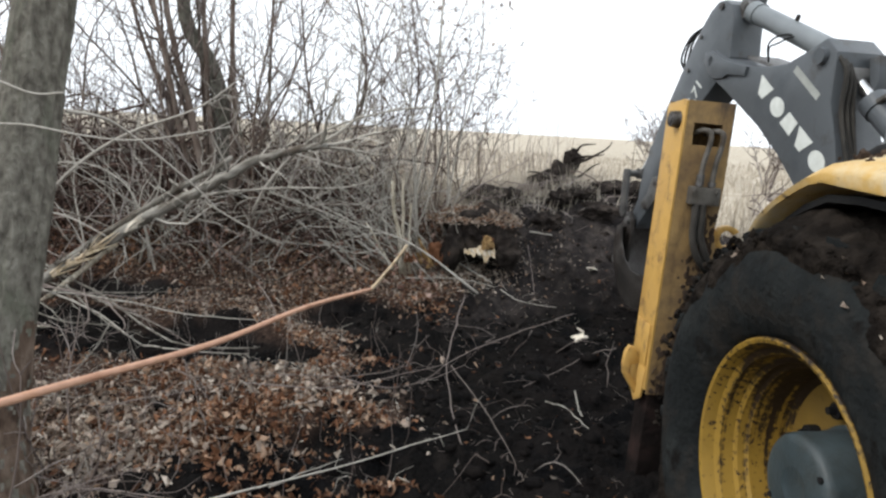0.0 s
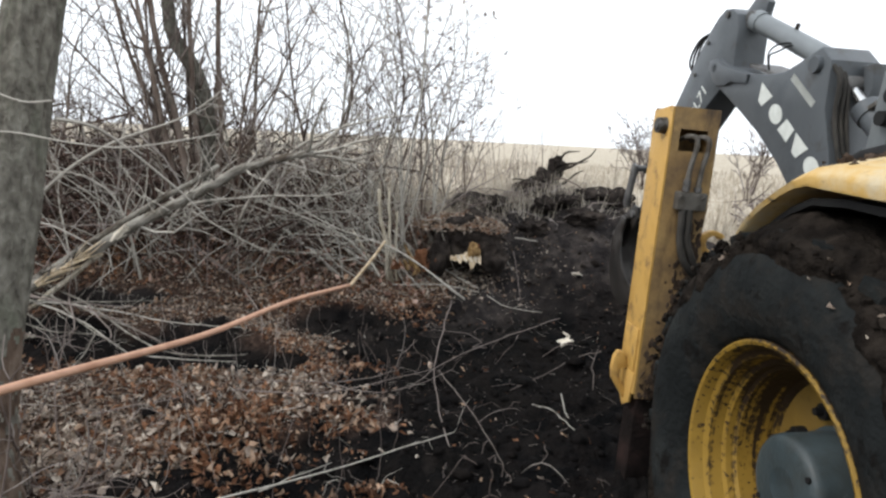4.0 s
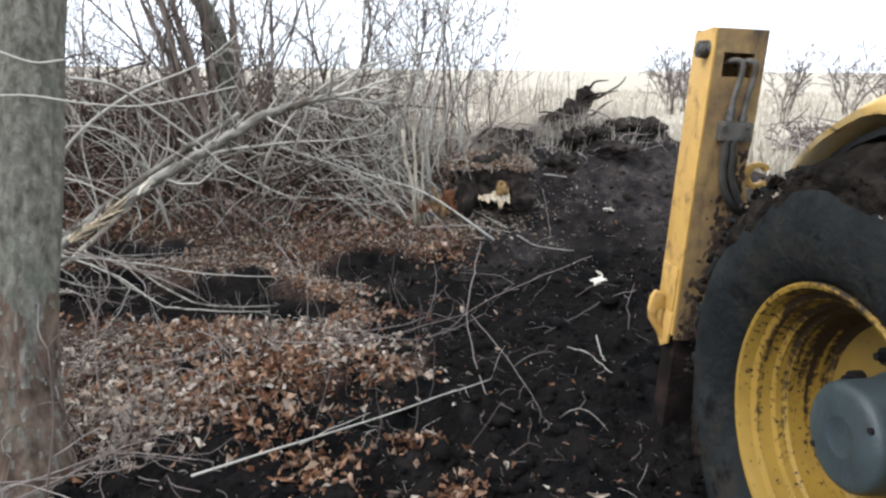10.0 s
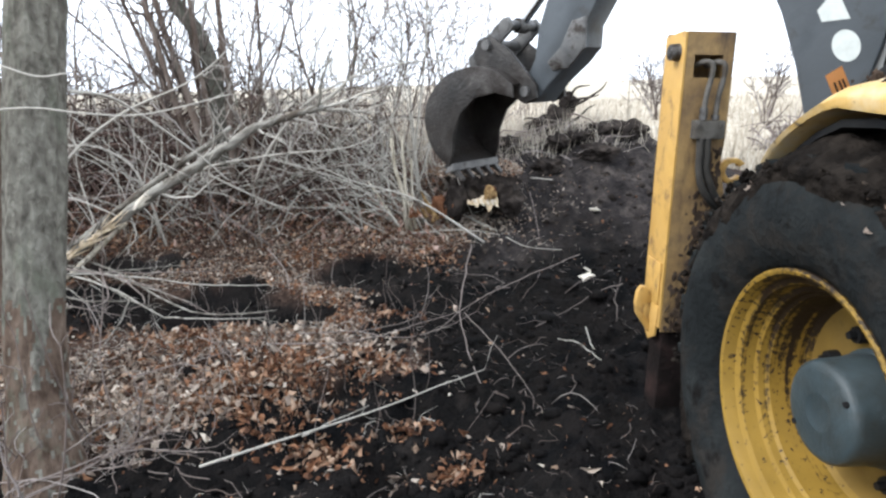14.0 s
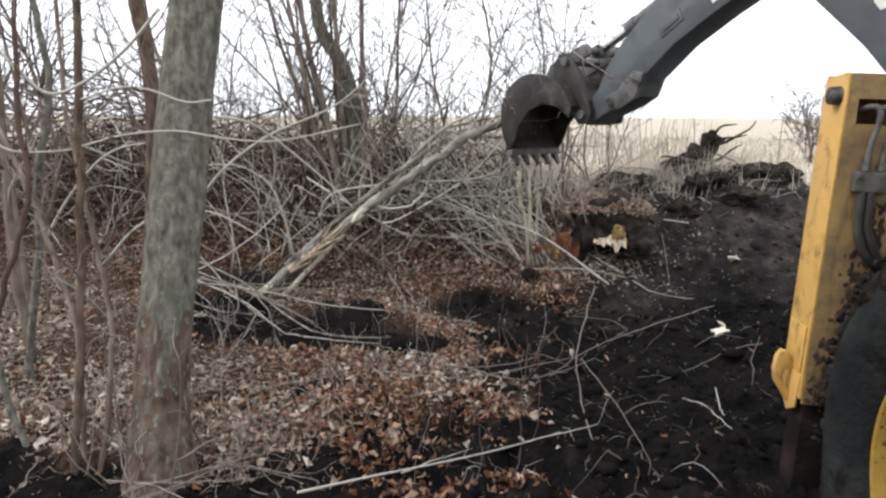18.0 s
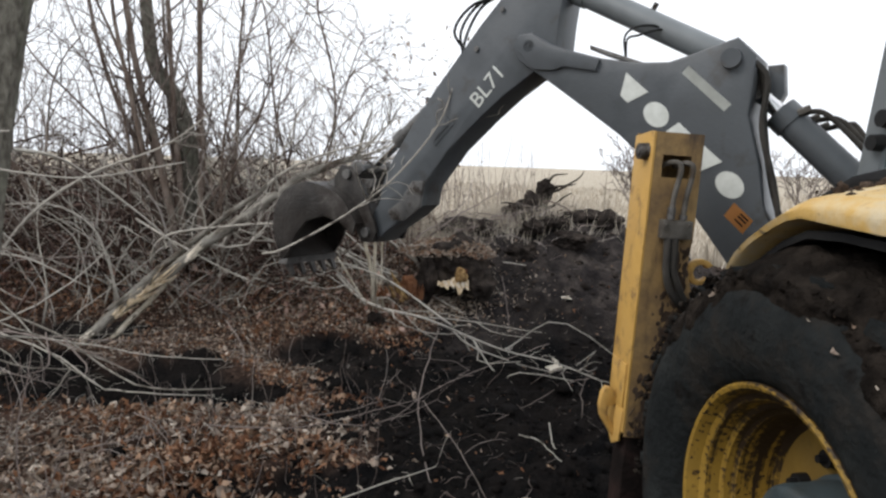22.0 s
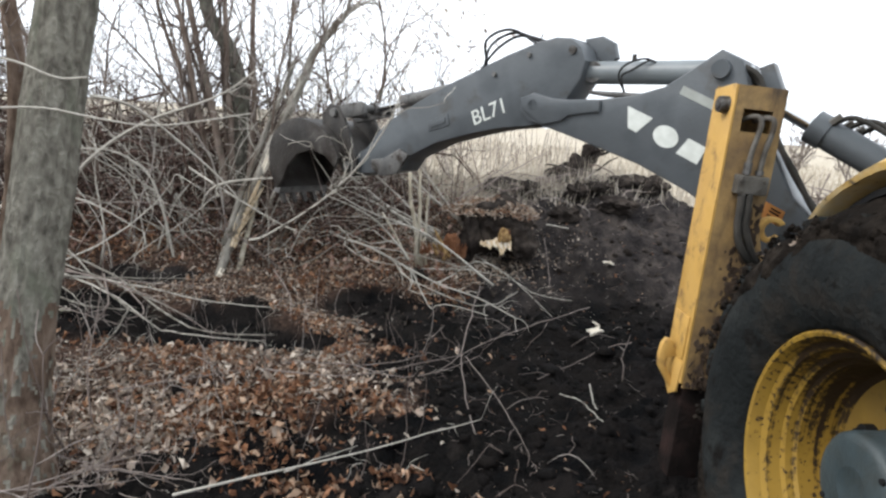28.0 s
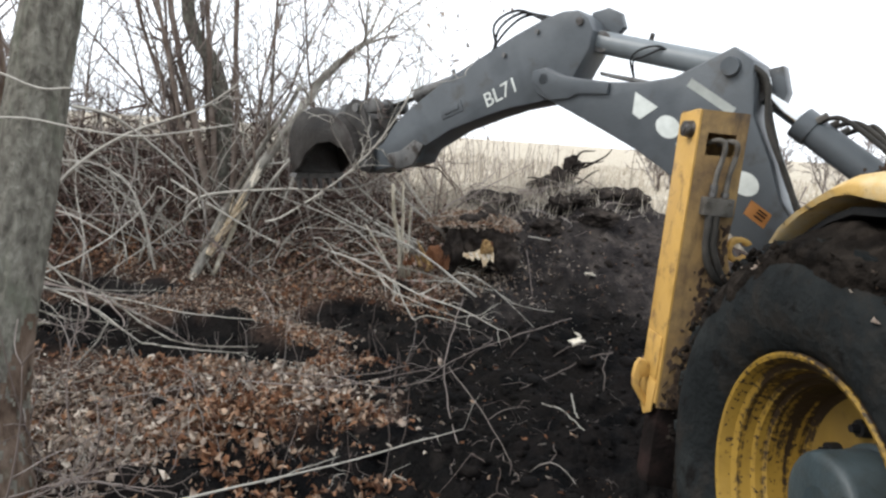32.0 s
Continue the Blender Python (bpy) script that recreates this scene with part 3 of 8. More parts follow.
def text_part(name, words, size, m, mat, parent, label=""):
    cu = bpy.data.curves.new(name, "FONT")
    cu.body, cu.size, cu.extrude, cu.align_x, cu.align_y = words, size, 0.002, "CENTER", "CENTER"
    tmp = bpy.data.objects.new(name + "_outline", cu)
    scene.collection.objects.link(tmp)
    dg = bpy.context.evaluated_depsgraph_get()
    me = bpy.data.meshes.new_from_object(tmp.evaluated_get(dg))
    bpy.data.objects.remove(tmp)
    me.transform(m)
    me.materials.clear()
    me.materials.append(mat)
    ob = new(name, me)
    ob.parent = parent
    return tagged(ob, label)


def lumps(bm, rng, spots, seg=1):
    """Ragged clods at (place, radius)."""
    for p, r in spots:
        res = bmesh.ops.create_icosphere(bm, subdivisions=seg, radius=r)
        s = Vector(rng.uniform(0.7, 1.3, 3))
        for v in res["verts"]:
            k = 1 + 0.75 * noise.noise(v.co / r * 1.9 + Vector(p) * 31)
            v.co = Vector((v.co.x * s.x, v.co.y * s.y, v.co.z * s.z)) * k + Vector(p)


def build_wheel(machine, x0, side):
    """A rear wheel; side +1 has its dish to -x."""
    m = Matrix.Translation((x0, 0, HUB_Z)) @ Matrix.Diagonal((side, 1, 1, 1))
    wheel = new("wheel")
    wheel.parent = machine
    tagged(wheel, "mud-caked rear wheel with yellow dished rim")
    bm = bmesh.new()
    lathe(bm, [(0.405, 0.05), (0.418, 0.012), (0.432, -0.006), (0.455, -0.024), (0.5, -0.044), (0.56, -0.056), (0.62, -0.05), (0.67, -0.03), (0.705, 0.008), (0.718, 0.06), (0.722, 0.2), (0.718, 0.36), (0.705, 0.41), (0.66, 0.45), (0.54, 0.46), (0.42, 0.42)], 96, m)
    part("tyre", bm, RUBBER, wheel, "black tyre caked with dark mud", 40)
    for i in range(23):
        for k, ph in ((0, 0.0), (1, 0.5)):
            a = 2 * math.pi * (i + ph) / 23
            y0, y1 = (-0.01, 0.215) if k == 0 else (0.185, 0.42)
            tw = 0.16 if k == 0 else -0.16
            pts = []
            for h, sh in ((y0, -tw if k == 0 else 0.0), (y1, 0.0 if k == 0 else tw)):
                for d in (-0.035, 0.035):
                    b = a + sh + d / 0.7
                    for r in (0.70, 0.738):
                        pts.append(m @ Vector((h, r * math.cos(b), r * math.sin(b))))
            bm = bmesh.new()
            v = [bm.verts.new(p) for p in pts]
            for q in ((0, 1, 3, 2), (4, 6, 7, 5), (0, 4, 5, 1), (2, 3, 7, 6), (1, 5, 7, 3), (0, 2, 6, 4)):
                bm.faces.new([v[j] for j in q])
            part("tread_lug", bm, RUBBER, wheel)
    bm = bmesh.new()
    lathe(bm, [(0.413, 0.04), (0.42, 0.012), (0.42, 0.0), (0.412, -0.006), (0.402, -0.002), (0.395, 0.012), (0.388, 0.034), (0.37, 0.046), (0.366, 0.07), (0.362, 0.088), (0.348, 0.096), (0.344, 0.118), (0.334, 0.128), (0.33, 0.2), (0.322, 0.236), (0.306, 0.252)], 96, m)
    part("rim", bm, RIM_YELLOW, wheel, "muddy yellow dished steel rim", 30)
    bm = bmesh.new()
    lathe(bm, [(0.306, 0.252), (0.29, 0.258), (0.24, 0.262), (0.1, 0.262)], 96, m)
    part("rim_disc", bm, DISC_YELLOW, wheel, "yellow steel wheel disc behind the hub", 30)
    bm = bmesh.new()
    lathe(bm, [(0.0, 0.074), (0.05, 0.074), (0.053, 0.0725), (0.058, 0.072), (0.063, 0.073), (0.12, 0.073), (0.139, 0.078), (0.148, 0.088), (0.152, 0.105), (0.154, 0.18), (0.158, 0.196), (0.158, 0.236), (0.172, 0.242), (0.172, 0.262)], 64, m)
    bmesh.ops.remove_doubles(bm, verts=bm.verts, dist=1e-5)
    part("hub", bm, GREY_HUB, wheel, "blue-grey planetary hub cap", 35)
    for a in (2.5, 5.6):
        bm = bmesh.new()
        p = Vector((0.078, 0.128 * math.cos(a), 0.128 * math.sin(a)))
        rod(bm, m @ p, m @ (p + Vector((-0.008, 0, 0))), 0.01, 0.009, 12)
        part("drain_plug", bm, BLACK, wheel, "small dark plug in the hub face")
    for i in range(8):
        a = 2 * math.pi * (i + 0.42) / 8
        bm = bmesh.new()
        p = Vector((0.262, 0.212 * math.cos(a), 0.212 * math.sin(a)))
        rod(bm, m @ p, m @ (p + Vector((-0.034, 0, 0))), 0.027, 0.025, 14)
        rod(bm, m @ (p + Vector((-0.032, 0, 0))), m @ (p + Vector((-0.056, 0, 0))), 0.014, 0.012, 8)
        part("wheel_nut", bm, BLACK, wheel)
    # a ragged crust of soil packed over the tread, with crumbs and torn rootlets in it
    rng = np.random.default_rng(5)
    prof = [(0.60, -0.052), (0.635, -0.046), (0.665, -0.032), (0.69, -0.01), (0.712, 0.02), (0.728, 0.06), (0.734, 0.12), (0.736, 0.2), (0.736, 0.3), (0.73, 0.38), (0.70, 0.43)]
    fine = [(prof[i][0] + (prof[i + 1][0] - prof[i][0]) * f, prof[i][1] + (prof[i + 1][1] - prof[i][1]) * f) for i in range(len(prof) - 1) for f in (0.0, 0.34, 0.67)] + [prof[-1]]
    V, F, na = [], [], 420
    for j in range(na + 1):
        a = -0.75 + 4.6 * j / na
        for k, (r, h) in enumerate(fine):
            q = Vector((h * 9, r * math.cos(a) * 9, r * math.sin(a) * 9))
            cover = noise.noise(q * 0.45 + Vector((3, 1, 7))) * 0.9 + noise.noise(q * 1.3) * 0.5 + (r - 0.665) * 17
            cover += 0.35 * step(0.2, 1.4, a) - 0.5 * step(2.9, 3.8, a)
            lift = 0.012 * noise.noise(q * 1.1) + 0.011 * noise.noise(q * 2.6 + Vector((9, 0, 0))) + 0.007 * noise.noise(q * 6.0)
            out = min(0.012, max(-0.02, 0.016 * cover)) + (lift + 0.004 if cover > 0 else 0.0)
            out += 0.038 * step(0.93, 1.0, math.sin(a)) * step(0.655, 0.715, r) * (0.75 + 0.6 * noise.noise(q * 0.5) + 0.55 * noise.noise(q * 1.6) + 0.3 * noise.noise(q * 4.0))
            side_n = 1.0 if k < 9 else max(0.0, 1 - (k - 9) / 6)
            V.append(m @ Vector((h - out * side_n, (r + out * (1 - 0.6 * side_n)) * math.cos(a), (r + out * (1 - 0.6 * side_n)) * math.sin(a))))
    w = len(fine)
    F = [(j * w + k, j * w + k + 1, (j + 1) * w + k + 1, (j + 1) * w + k) for j in range(na) for k in range(w - 1)]
    me = bpy.data.meshes.new("mud_crust")
    me.from_pydata([tuple(v) for v in V], [], F)
    me.materials.append(TYRE_MUD)
    me.shade_smooth()
    crust = new("mud_crust", me)
    crust.parent = wheel
    tagged(crust, "dark soil packed over the tread")
    bm = bmesh.new()
    spots = []
    for i in range(520):
        a = rng.uniform(-0.2, 3.3)
        r = 0.745 - abs(rng.normal(0, 0.03))
        h = rng.uniform(0.0, 0.42) if r > 0.72 else -0.02 - 0.02 * rng.random()
        spots.append((m @ Vector((h, r * math.cos(a), r * math.sin(a))), 0.004 + 0.012 * rng.random() ** 2.5))
    lumps(bm, rng, spots)
    tagged(part("mud_crumb", bm, TYRE_MUD, wheel, "crumbs of soil on the tread", 60), kind="stuff")
    if side > 0:
        P, S = [], []
        for i in range(46):
            a = rng.uniform(0.5, 3.2)
            r = 0.72 - abs(rng.normal(0, 0.04))
            P.append(tuple(m @ Vector((-0.045 if r < 0.68 else -0.02, r * math.cos(a), r * math.sin(a)))))
            S.append(0.012 + 0.03 * rng.random() ** 2)
        tagged(leaf_mesh("stuck_leaf", P, S, 6, LEAF, "dry leaf scraps stuck in the mud", "", 1.0), category="").parent = wheel
    return wheel


def build_fender(machine):
    fender = new("fender")
    fender.parent = machine
    lip = [(0.315, 1.34), (0.278, 1.392), (0.222, 1.44), (0.13, 1.5), (0.07, 1.532), (0.01, 1.554), (-0.12, 1.562), (-0.6, 1.545), (-0.9, 1.46), (-1.05, 1.3)]
    low = [(0.3, 1.332), (0.262, 1.38), (0.196, 1.43), (0.112, 1.476), (0.055, 1.5), (0.0, 1.51), (-0.12, 1.503), (-0.6, 1.48), (-0.87, 1.41), (-1.02, 1.28)]
    bm = bmesh.new()
    rings = []
    for (y, z), (yl, zl) in zip(lip, low):
        rings.append([bm.verts.new(p) for p in ((0.02, yl, zl), (0.012, (y + yl) / 2, (z + zl) / 2), (0.02, y - 0.004, z - 0.012), (0.05, y, z + 0.006), (0.25, y + 0.02, z + (0.045 if y < 0.12 else 0.01)), (0.5, y + 0.05, z + (0.1 if y < 0.12 else 0.03)), (0.5, yl, zl + 0.02), (0.05, yl, zl - 0.0))])
    for a, b in zip(rings, rings[1:]):
        for i in range(8):
            bm.faces.new((a[i], a[(i + 1) % 8], b[(i + 1) % 8], b[i]))
    bm.faces.new(rings[0])
    bm.faces.new(rings[-1][::-1])
    part("fender_shell", bm, FENDER, fender, "dusty yellow mudguard arch", 50)
    bm = bmesh.new()
    inner = [(0.255, 1.34), (0.205, 1.39), (0.125, 1.44), (0.03, 1.478), (-0.1, 1.485), (-0.6, 1.46), (-0.86, 1.39)]
    prism(bm, inner + [(y, z - 0.02) for y, z in inner[::-1]], 0.06, 0.5, 0, "yz")
    part("fender_liner", bm, BLACK, fender, "black liner under the mudguard")
    bm = bmesh.new()
    rng = np.random.default_rng(8)
    sp = []
    for i in range(460):
        y = rng.uniform(-0.8, 0.1)
        x = 0.08 + 0.42 * rng.random() ** 0.7
        z = 1.562 + 0.2 * max(0.0, x - 0.05)
        sp.append(((x, y + 0.02, z - 0.004), 0.003 + 0.014 * rng.random() ** 2.2))
    lumps(bm, rng, sp)
    tagged(part("mud_crust", bm, MUD, fender, "crumbs of dried mud"), kind="stuff")


def build_cab(machine):
    cab = new("cab")
    cab.parent = machine
    x0, x1, yr, yf, z0, z1 = 0.5, 1.75, 0.45, -1.1, 1.62, 2.75
    bm = bmesh.new()
    box(bm, ((x0 + x1) / 2, (yr + yf) / 2, 1.25), (x1 - x0, yr - yf, 0.72), bevel=0.03)
    part("cab_base", bm, GREY_LIGHT, cab)
    bm = bmesh.new()
    box(bm, ((x0 + x1) / 2, (yr + yf) / 2 - 0.05, z1 + 0.05), (x1 - x0 + 0.1, yr - yf + 0.1, 0.12), bevel=0.04)
    part("cab_roof", bm, GREY_LIGHT, cab, "pale grey cab roof")
    for x in (x0 + 0.03, x1 - 0.03):
        for y, lean in ((yr - 0.05, -0.16), (-0.45, 0.0), (yf + 0.05, 0.1)):
            bm = bmesh.new()
            prism(bm, [(y - 0.04, z0 - 0.02), (y + 0.05, z0 - 0.02), (y + 0.05 + lean, z1), (y - 0.04 + lean, z1)], x - 0.03, x + 0.03, 0.012, "yz")
            part("pillar", bm, GREY_LIGHT, cab, "pale blue-grey cab pillar")
    bm = bmesh.new()
    prism(bm, [(-0.4, z0), (yr - 0.1, z0), (yr - 0.1 - 0.16, z1 - 0.03), (-0.4, z1 - 0.03)], x0 + 0.012, x0 + 0.018, 0, "yz")
    g = part("side_glass", bm, GLASS, cab, "bluish cab window pane")
    g.visible_shadow = False
    bm = bmesh.new()
    box(bm, (1.12, yr - 0.1, 2.17), (1.1, 0.006, 1.05), Matrix.Rotation(radians(8), 4, "X"))
    g = part("rear_glass", bm, GLASS, cab)
    g.visible_shadow = False
    bm = bmesh.new()
    rod(bm, (x0 - 0.0, yr - 0.125, 1.79), (x0 - 0.035, yr - 0.125, 1.79), 0.03, 0.026, 16)
    rod(bm, (x0 - 0.0, yr - 0.095, 1.72), (x0 - 0.035, yr - 0.095, 1.72), 0.027, 0.024, 16)
    part("rubber_stop", bm, BLACK, cab, "two round black rubber stops")
    bm = bmesh.new()
    prism(bm, [(-0.6, 1.58), (0.2, 1.60), (0.36, 1.57), (0.5, 1.50), (0.5, 1.55), (0.36, 1.62), (0.2, 1.65), (-0.6, 1.63)], 0.42, 0.52, 0.01, "yz")
    part("cab_seal", bm, BLACK, cab, "black rubber seal above the mudguard")


def build_stabiliser(machine):
    st = new("stabiliser")
    st.parent = machine
    tagged(st, "yellow vertical stabiliser leg with hydraulic pipes")
    st.matrix_basis = pose(0, 0, 1.2, 0, 2.05, 0) @ pose(0, 0, -1.2)
    xa, xb, y0, y1 = 0.15, 0.362, 1.2, 1.4
    hx0, hx1, hz0, hz1 = 0.186, 0.314, 1.595, 1.69
    bm = bmesh.new()
    # front plate with the opening, as four strips, and the three other sides
    zt, zb = 1.785, 0.43
    box(bm, ((xa + hx0) / 2, y0 + 0.006, (hz0 + hz1) / 2), (hx0 - xa, 0.012, hz1 - hz0))
    box(bm, ((hx1 + xb) / 2, y0 + 0.006, (hz0 + hz1) / 2), (xb - hx1, 0.012, hz1 - hz0))
    prism(bm, [(xa, hz1), (xb, hz1), (xb, zt), (xa, zt)], y0, y0 + 0.012)
    prism(bm, [(xa, zb), (xb - 0.05, zb), (xb + 0.025, 0.95), (xb + 0.02, 1.1), (xb - 0.012, 1.22), (xb, 1.34), (xb, hz0), (xa, hz0)], y0, y0 + 0.012)
    bmesh.ops.remove_doubles(bm, verts=bm.verts, dist=1e-4)
    part("front_plate", bm, YELLOW_DIRTY, st, "muddy yellow plate with a pipe opening")
    bm = bmesh.new()
    prism(bm, [(y0 + 0.001, zb + 0.02), (y0 + 0.001, zt - 0.001), (y0 + 0.03, zt + 0.004), (y1, zt - 0.012), (y1, zb)], xa - 0.012, xa, 0.003, "yz")
    part("side_plate", bm, YELLOW, st, "worn yellow outer plate")
    bm = bmesh.new()
    prism(bm, [(y0 + 0.013, zb), (y0 + 0.013, zt), (y1, zt - 0.015), (y1, zb)], xb - 0.012, xb, 0.003, "yz")
    part("side_plate", bm, YELLOW_DIRTY, st)
    bm = bmesh.new()
    box(bm, ((xa + xb) / 2, y1 + 0.006, (zt + zb) / 2), (xb - xa, 0.012, zt - zb))
    part("rear_plate", bm, YELLOW_DIRTY, st)
    bm = bmesh.new()
    box(bm, ((xa + xb) / 2, (y0 + y1) / 2 + 0.01, zt - 0.022), (xb - xa - 0.03, y1 - y0 - 0.03, 0.012))
    part("top_plate", bm, YELLOW_DIRTY, st)
    bm = bmesh.new()
    rod(bm, (xa - 0.012, y0 + 0.06, 1.70), (xa - 0.05, y0 + 0.06, 1.70), 0.038, 0.034, 24)
    rod(bm, (xa - 0.05, y0 + 0.06, 1.70), (xa - 0.056, y0 + 0.06, 1.70), 0.026, 0.022, 20)
    part("pivot_pin", bm, STEEL, st, "rusty steel pivot pin")
    bm = bmesh.new()
    prism(bm, [(xa + 0.02, -0.3), (xb - 0.05, -0.3), (xb - 0.05, 0.75), (xa + 0.02, 0.75)], y0 + 0.03, y1 - 0.03, 0.01)
    part("inner_leg", bm, RUST, st, "rusty mud-covered inner leg in the soil")
    bm = bmesh.new()
    box(bm, ((xa + xb) / 2 - 0.02, (y0 + y1) / 2, -0.32), (0.34, 0.36, 0.06), bevel=0.015)
    part("foot", bm, SOIL, st, "steel foot sunk in the mud")
    bm = bmesh.new()
    hook = [(xa - 0.012, 0.585), (xa - 0.045, 0.625), (xa - 0.07, 0.63), (xa - 0.088, 0.6), (xa - 0.094, 0.54), (xa - 0.085, 0.49), (xa - 0.05, 0.44), (xa - 0.005, 0.375), (xa + 0.01, 0.385), (xa - 0.005, 0.43), (xa - 0.04, 0.475), (xa - 0.055, 0.51), (xa - 0.05, 0.54), (xa - 0.012, 0.55)]
    prism(bm, hook, y0 + 0.09, y0 + 0.125, 0.005)
    prism(bm, [(y0 + 0.01, 0.55), (y1 - 0.03, 0.56), (y1 - 0.05, 0.4), (y0 + 0.1, 0.36), (y0 + 0.03, 0.4)], xa - 0.018, xa - 0.006, 0.003, "yz")
    part("lock_hook", bm, YELLOW, st, "worn yellow transport lock hook")
    bm = bmesh.new()
    box(bm, (xa - 0.016, y0 + 0.1, 0.66), (0.008, 0.16, 0.2), bevel=0.003)
    part("wear_pad", bm, YELLOW, st, "yellow wear pad on the outer plate")
    bm = bmesh.new()
    for y in (0.005, 0.03):
        box(bm, (0.268, y0 - y, 1.376), (0.136, 0.026, 0.08), bevel=0.006)
    for dx in (-0.05, 0.05):
        rod(bm, (0.265 + dx, y0 - 0.04, 1.395), (0.265 + dx, y0 - 0.052, 1.395), 0.009, None, 6)
    part("valve_block", bm, DIRTY_GREY, st, "muddy grey hydraulic valve block")
    for dx, top in ((0.245, 1.66), (0.3, 1.66)):
        pts = [(dx - 0.03, y0 + 0.06, top - 0.015), (dx - 0.02, y0 - 0.012, top), (dx + 0.005, y0 - 0.035, top - 0.01), (dx + 0.008, y0 - 0.035, top - 0.06), (dx - 0.004, y0 - 0.03, 1.52), (dx - 0.008, y0 - 0.025, 1.41)]
        tube_object("hydraulic_pipe", [(smooth_line(pts, 5), np.full(26, 0.0115))], DIRTY_GREY, 10, st)
    bm = bmesh.new()
    rod(bm, (0.237, y0 - 0.028, 1.42), (0.237, y0 - 0.028, 1.47), 0.017, None, 6)
    rod(bm, (0.292, y0 - 0.028, 1.42), (0.292, y0 - 0.028, 1.44), 0.017, None, 6)
    part("pipe_fitting", bm, STEEL, st)
    for i, dx in enumerate((0.235, 0.268)):
        pts = [(dx, y0 - 0.025, 1.34), (dx + 0.003, y0 - 0.03, 1.26), (dx + 0.006, y0 - 0.03, 1.20), (dx + 0.03 + 0.01 * i, y0 - 0.03, 1.12), (dx + 0.09, y0 - 0.02, 1.05), (dx + 0.17, y0 + 0.03, 1.0)]
        tube_object("hydraulic_hose", [(smooth_line(pts, 5), np.full(26, 0.0165))], HOSE, 12, st, "muddy rubber hose")
    bm = bmesh.new()
    ring = [(math.cos(a) * 0.06, math.sin(a) * 0.06) for a in np.linspace(0.6, 5.7, 14)]
    prism(bm, [(0.445 + 1.1 * x, 1.185 + z) for x, z in ring] + [(0.445 + 0.6 * x, 1.185 + 0.6 * z) for x, z in ring[::-1]], y0 + 0.05, y0 + 0.09, 0.004)
    part("hose_guard", bm, YELLOW, st, "yellow ring guard for the hoses")
    rng = np.random.default_rng(14)
    bm = bmesh.new()
    for i in range(420):
        z = 0.44 + 0.85 * rng.random() ** 1.7
        x = xb - 0.015 - abs(rng.normal(0, 0.035 + 0.06 * (1.3 - z))) - (0.05 * (0.9 - z) if z < 0.9 else 0)
        if x < xa + 0.015:
            continue
        res = bmesh.ops.create_icosphere(bm, subdivisions=1, radius=1.0)
        sx, sz = rng.uniform(0.004, 0.016), rng.uniform(0.006, 0.028)
        bmesh.ops.transform(bm, matrix=Matrix.Translation((x, y0 - 0.001, z)) @ Matrix.Rotation(rng.normal(0, 0.4), 4, "Y") @ Matrix.Diagonal((sx, 0.004, sz, 1)), verts=res["verts"])
    tagged(part("mud_splash", bm, MUD, st, "dried brown mud splashed on the plate"), kind="stuff")
    bm = bmesh.new()
    box(bm, (xa - 0.0135, y0 + 0.1, 0.735), (0.003, 0.05, 0.042))
    part("decal", bm, WHITE, st, "small white decal")


def smooth_line(pts, per=5):
    """A Catmull-Rom line through the points."""
    p = [Vector(q) for q in pts]
    p = [2 * p[0] - p[1]] + p + [2 * p[-1] - p[-2]]
    out = []
    for i in range(1, len(p) - 2):
        for k in range(per):
            t = k / per
            a, b, c, d = p[i - 1:i + 3]
            out.append(0.5 * ((2 * b) + (c - a) * t + (2 * a - 5 * b + 4 * c - d) * t * t + (3 * b - a - 3 * c + d) * t ** 3))
    out.append(p[-2])
    return [tuple(q) for q in out]


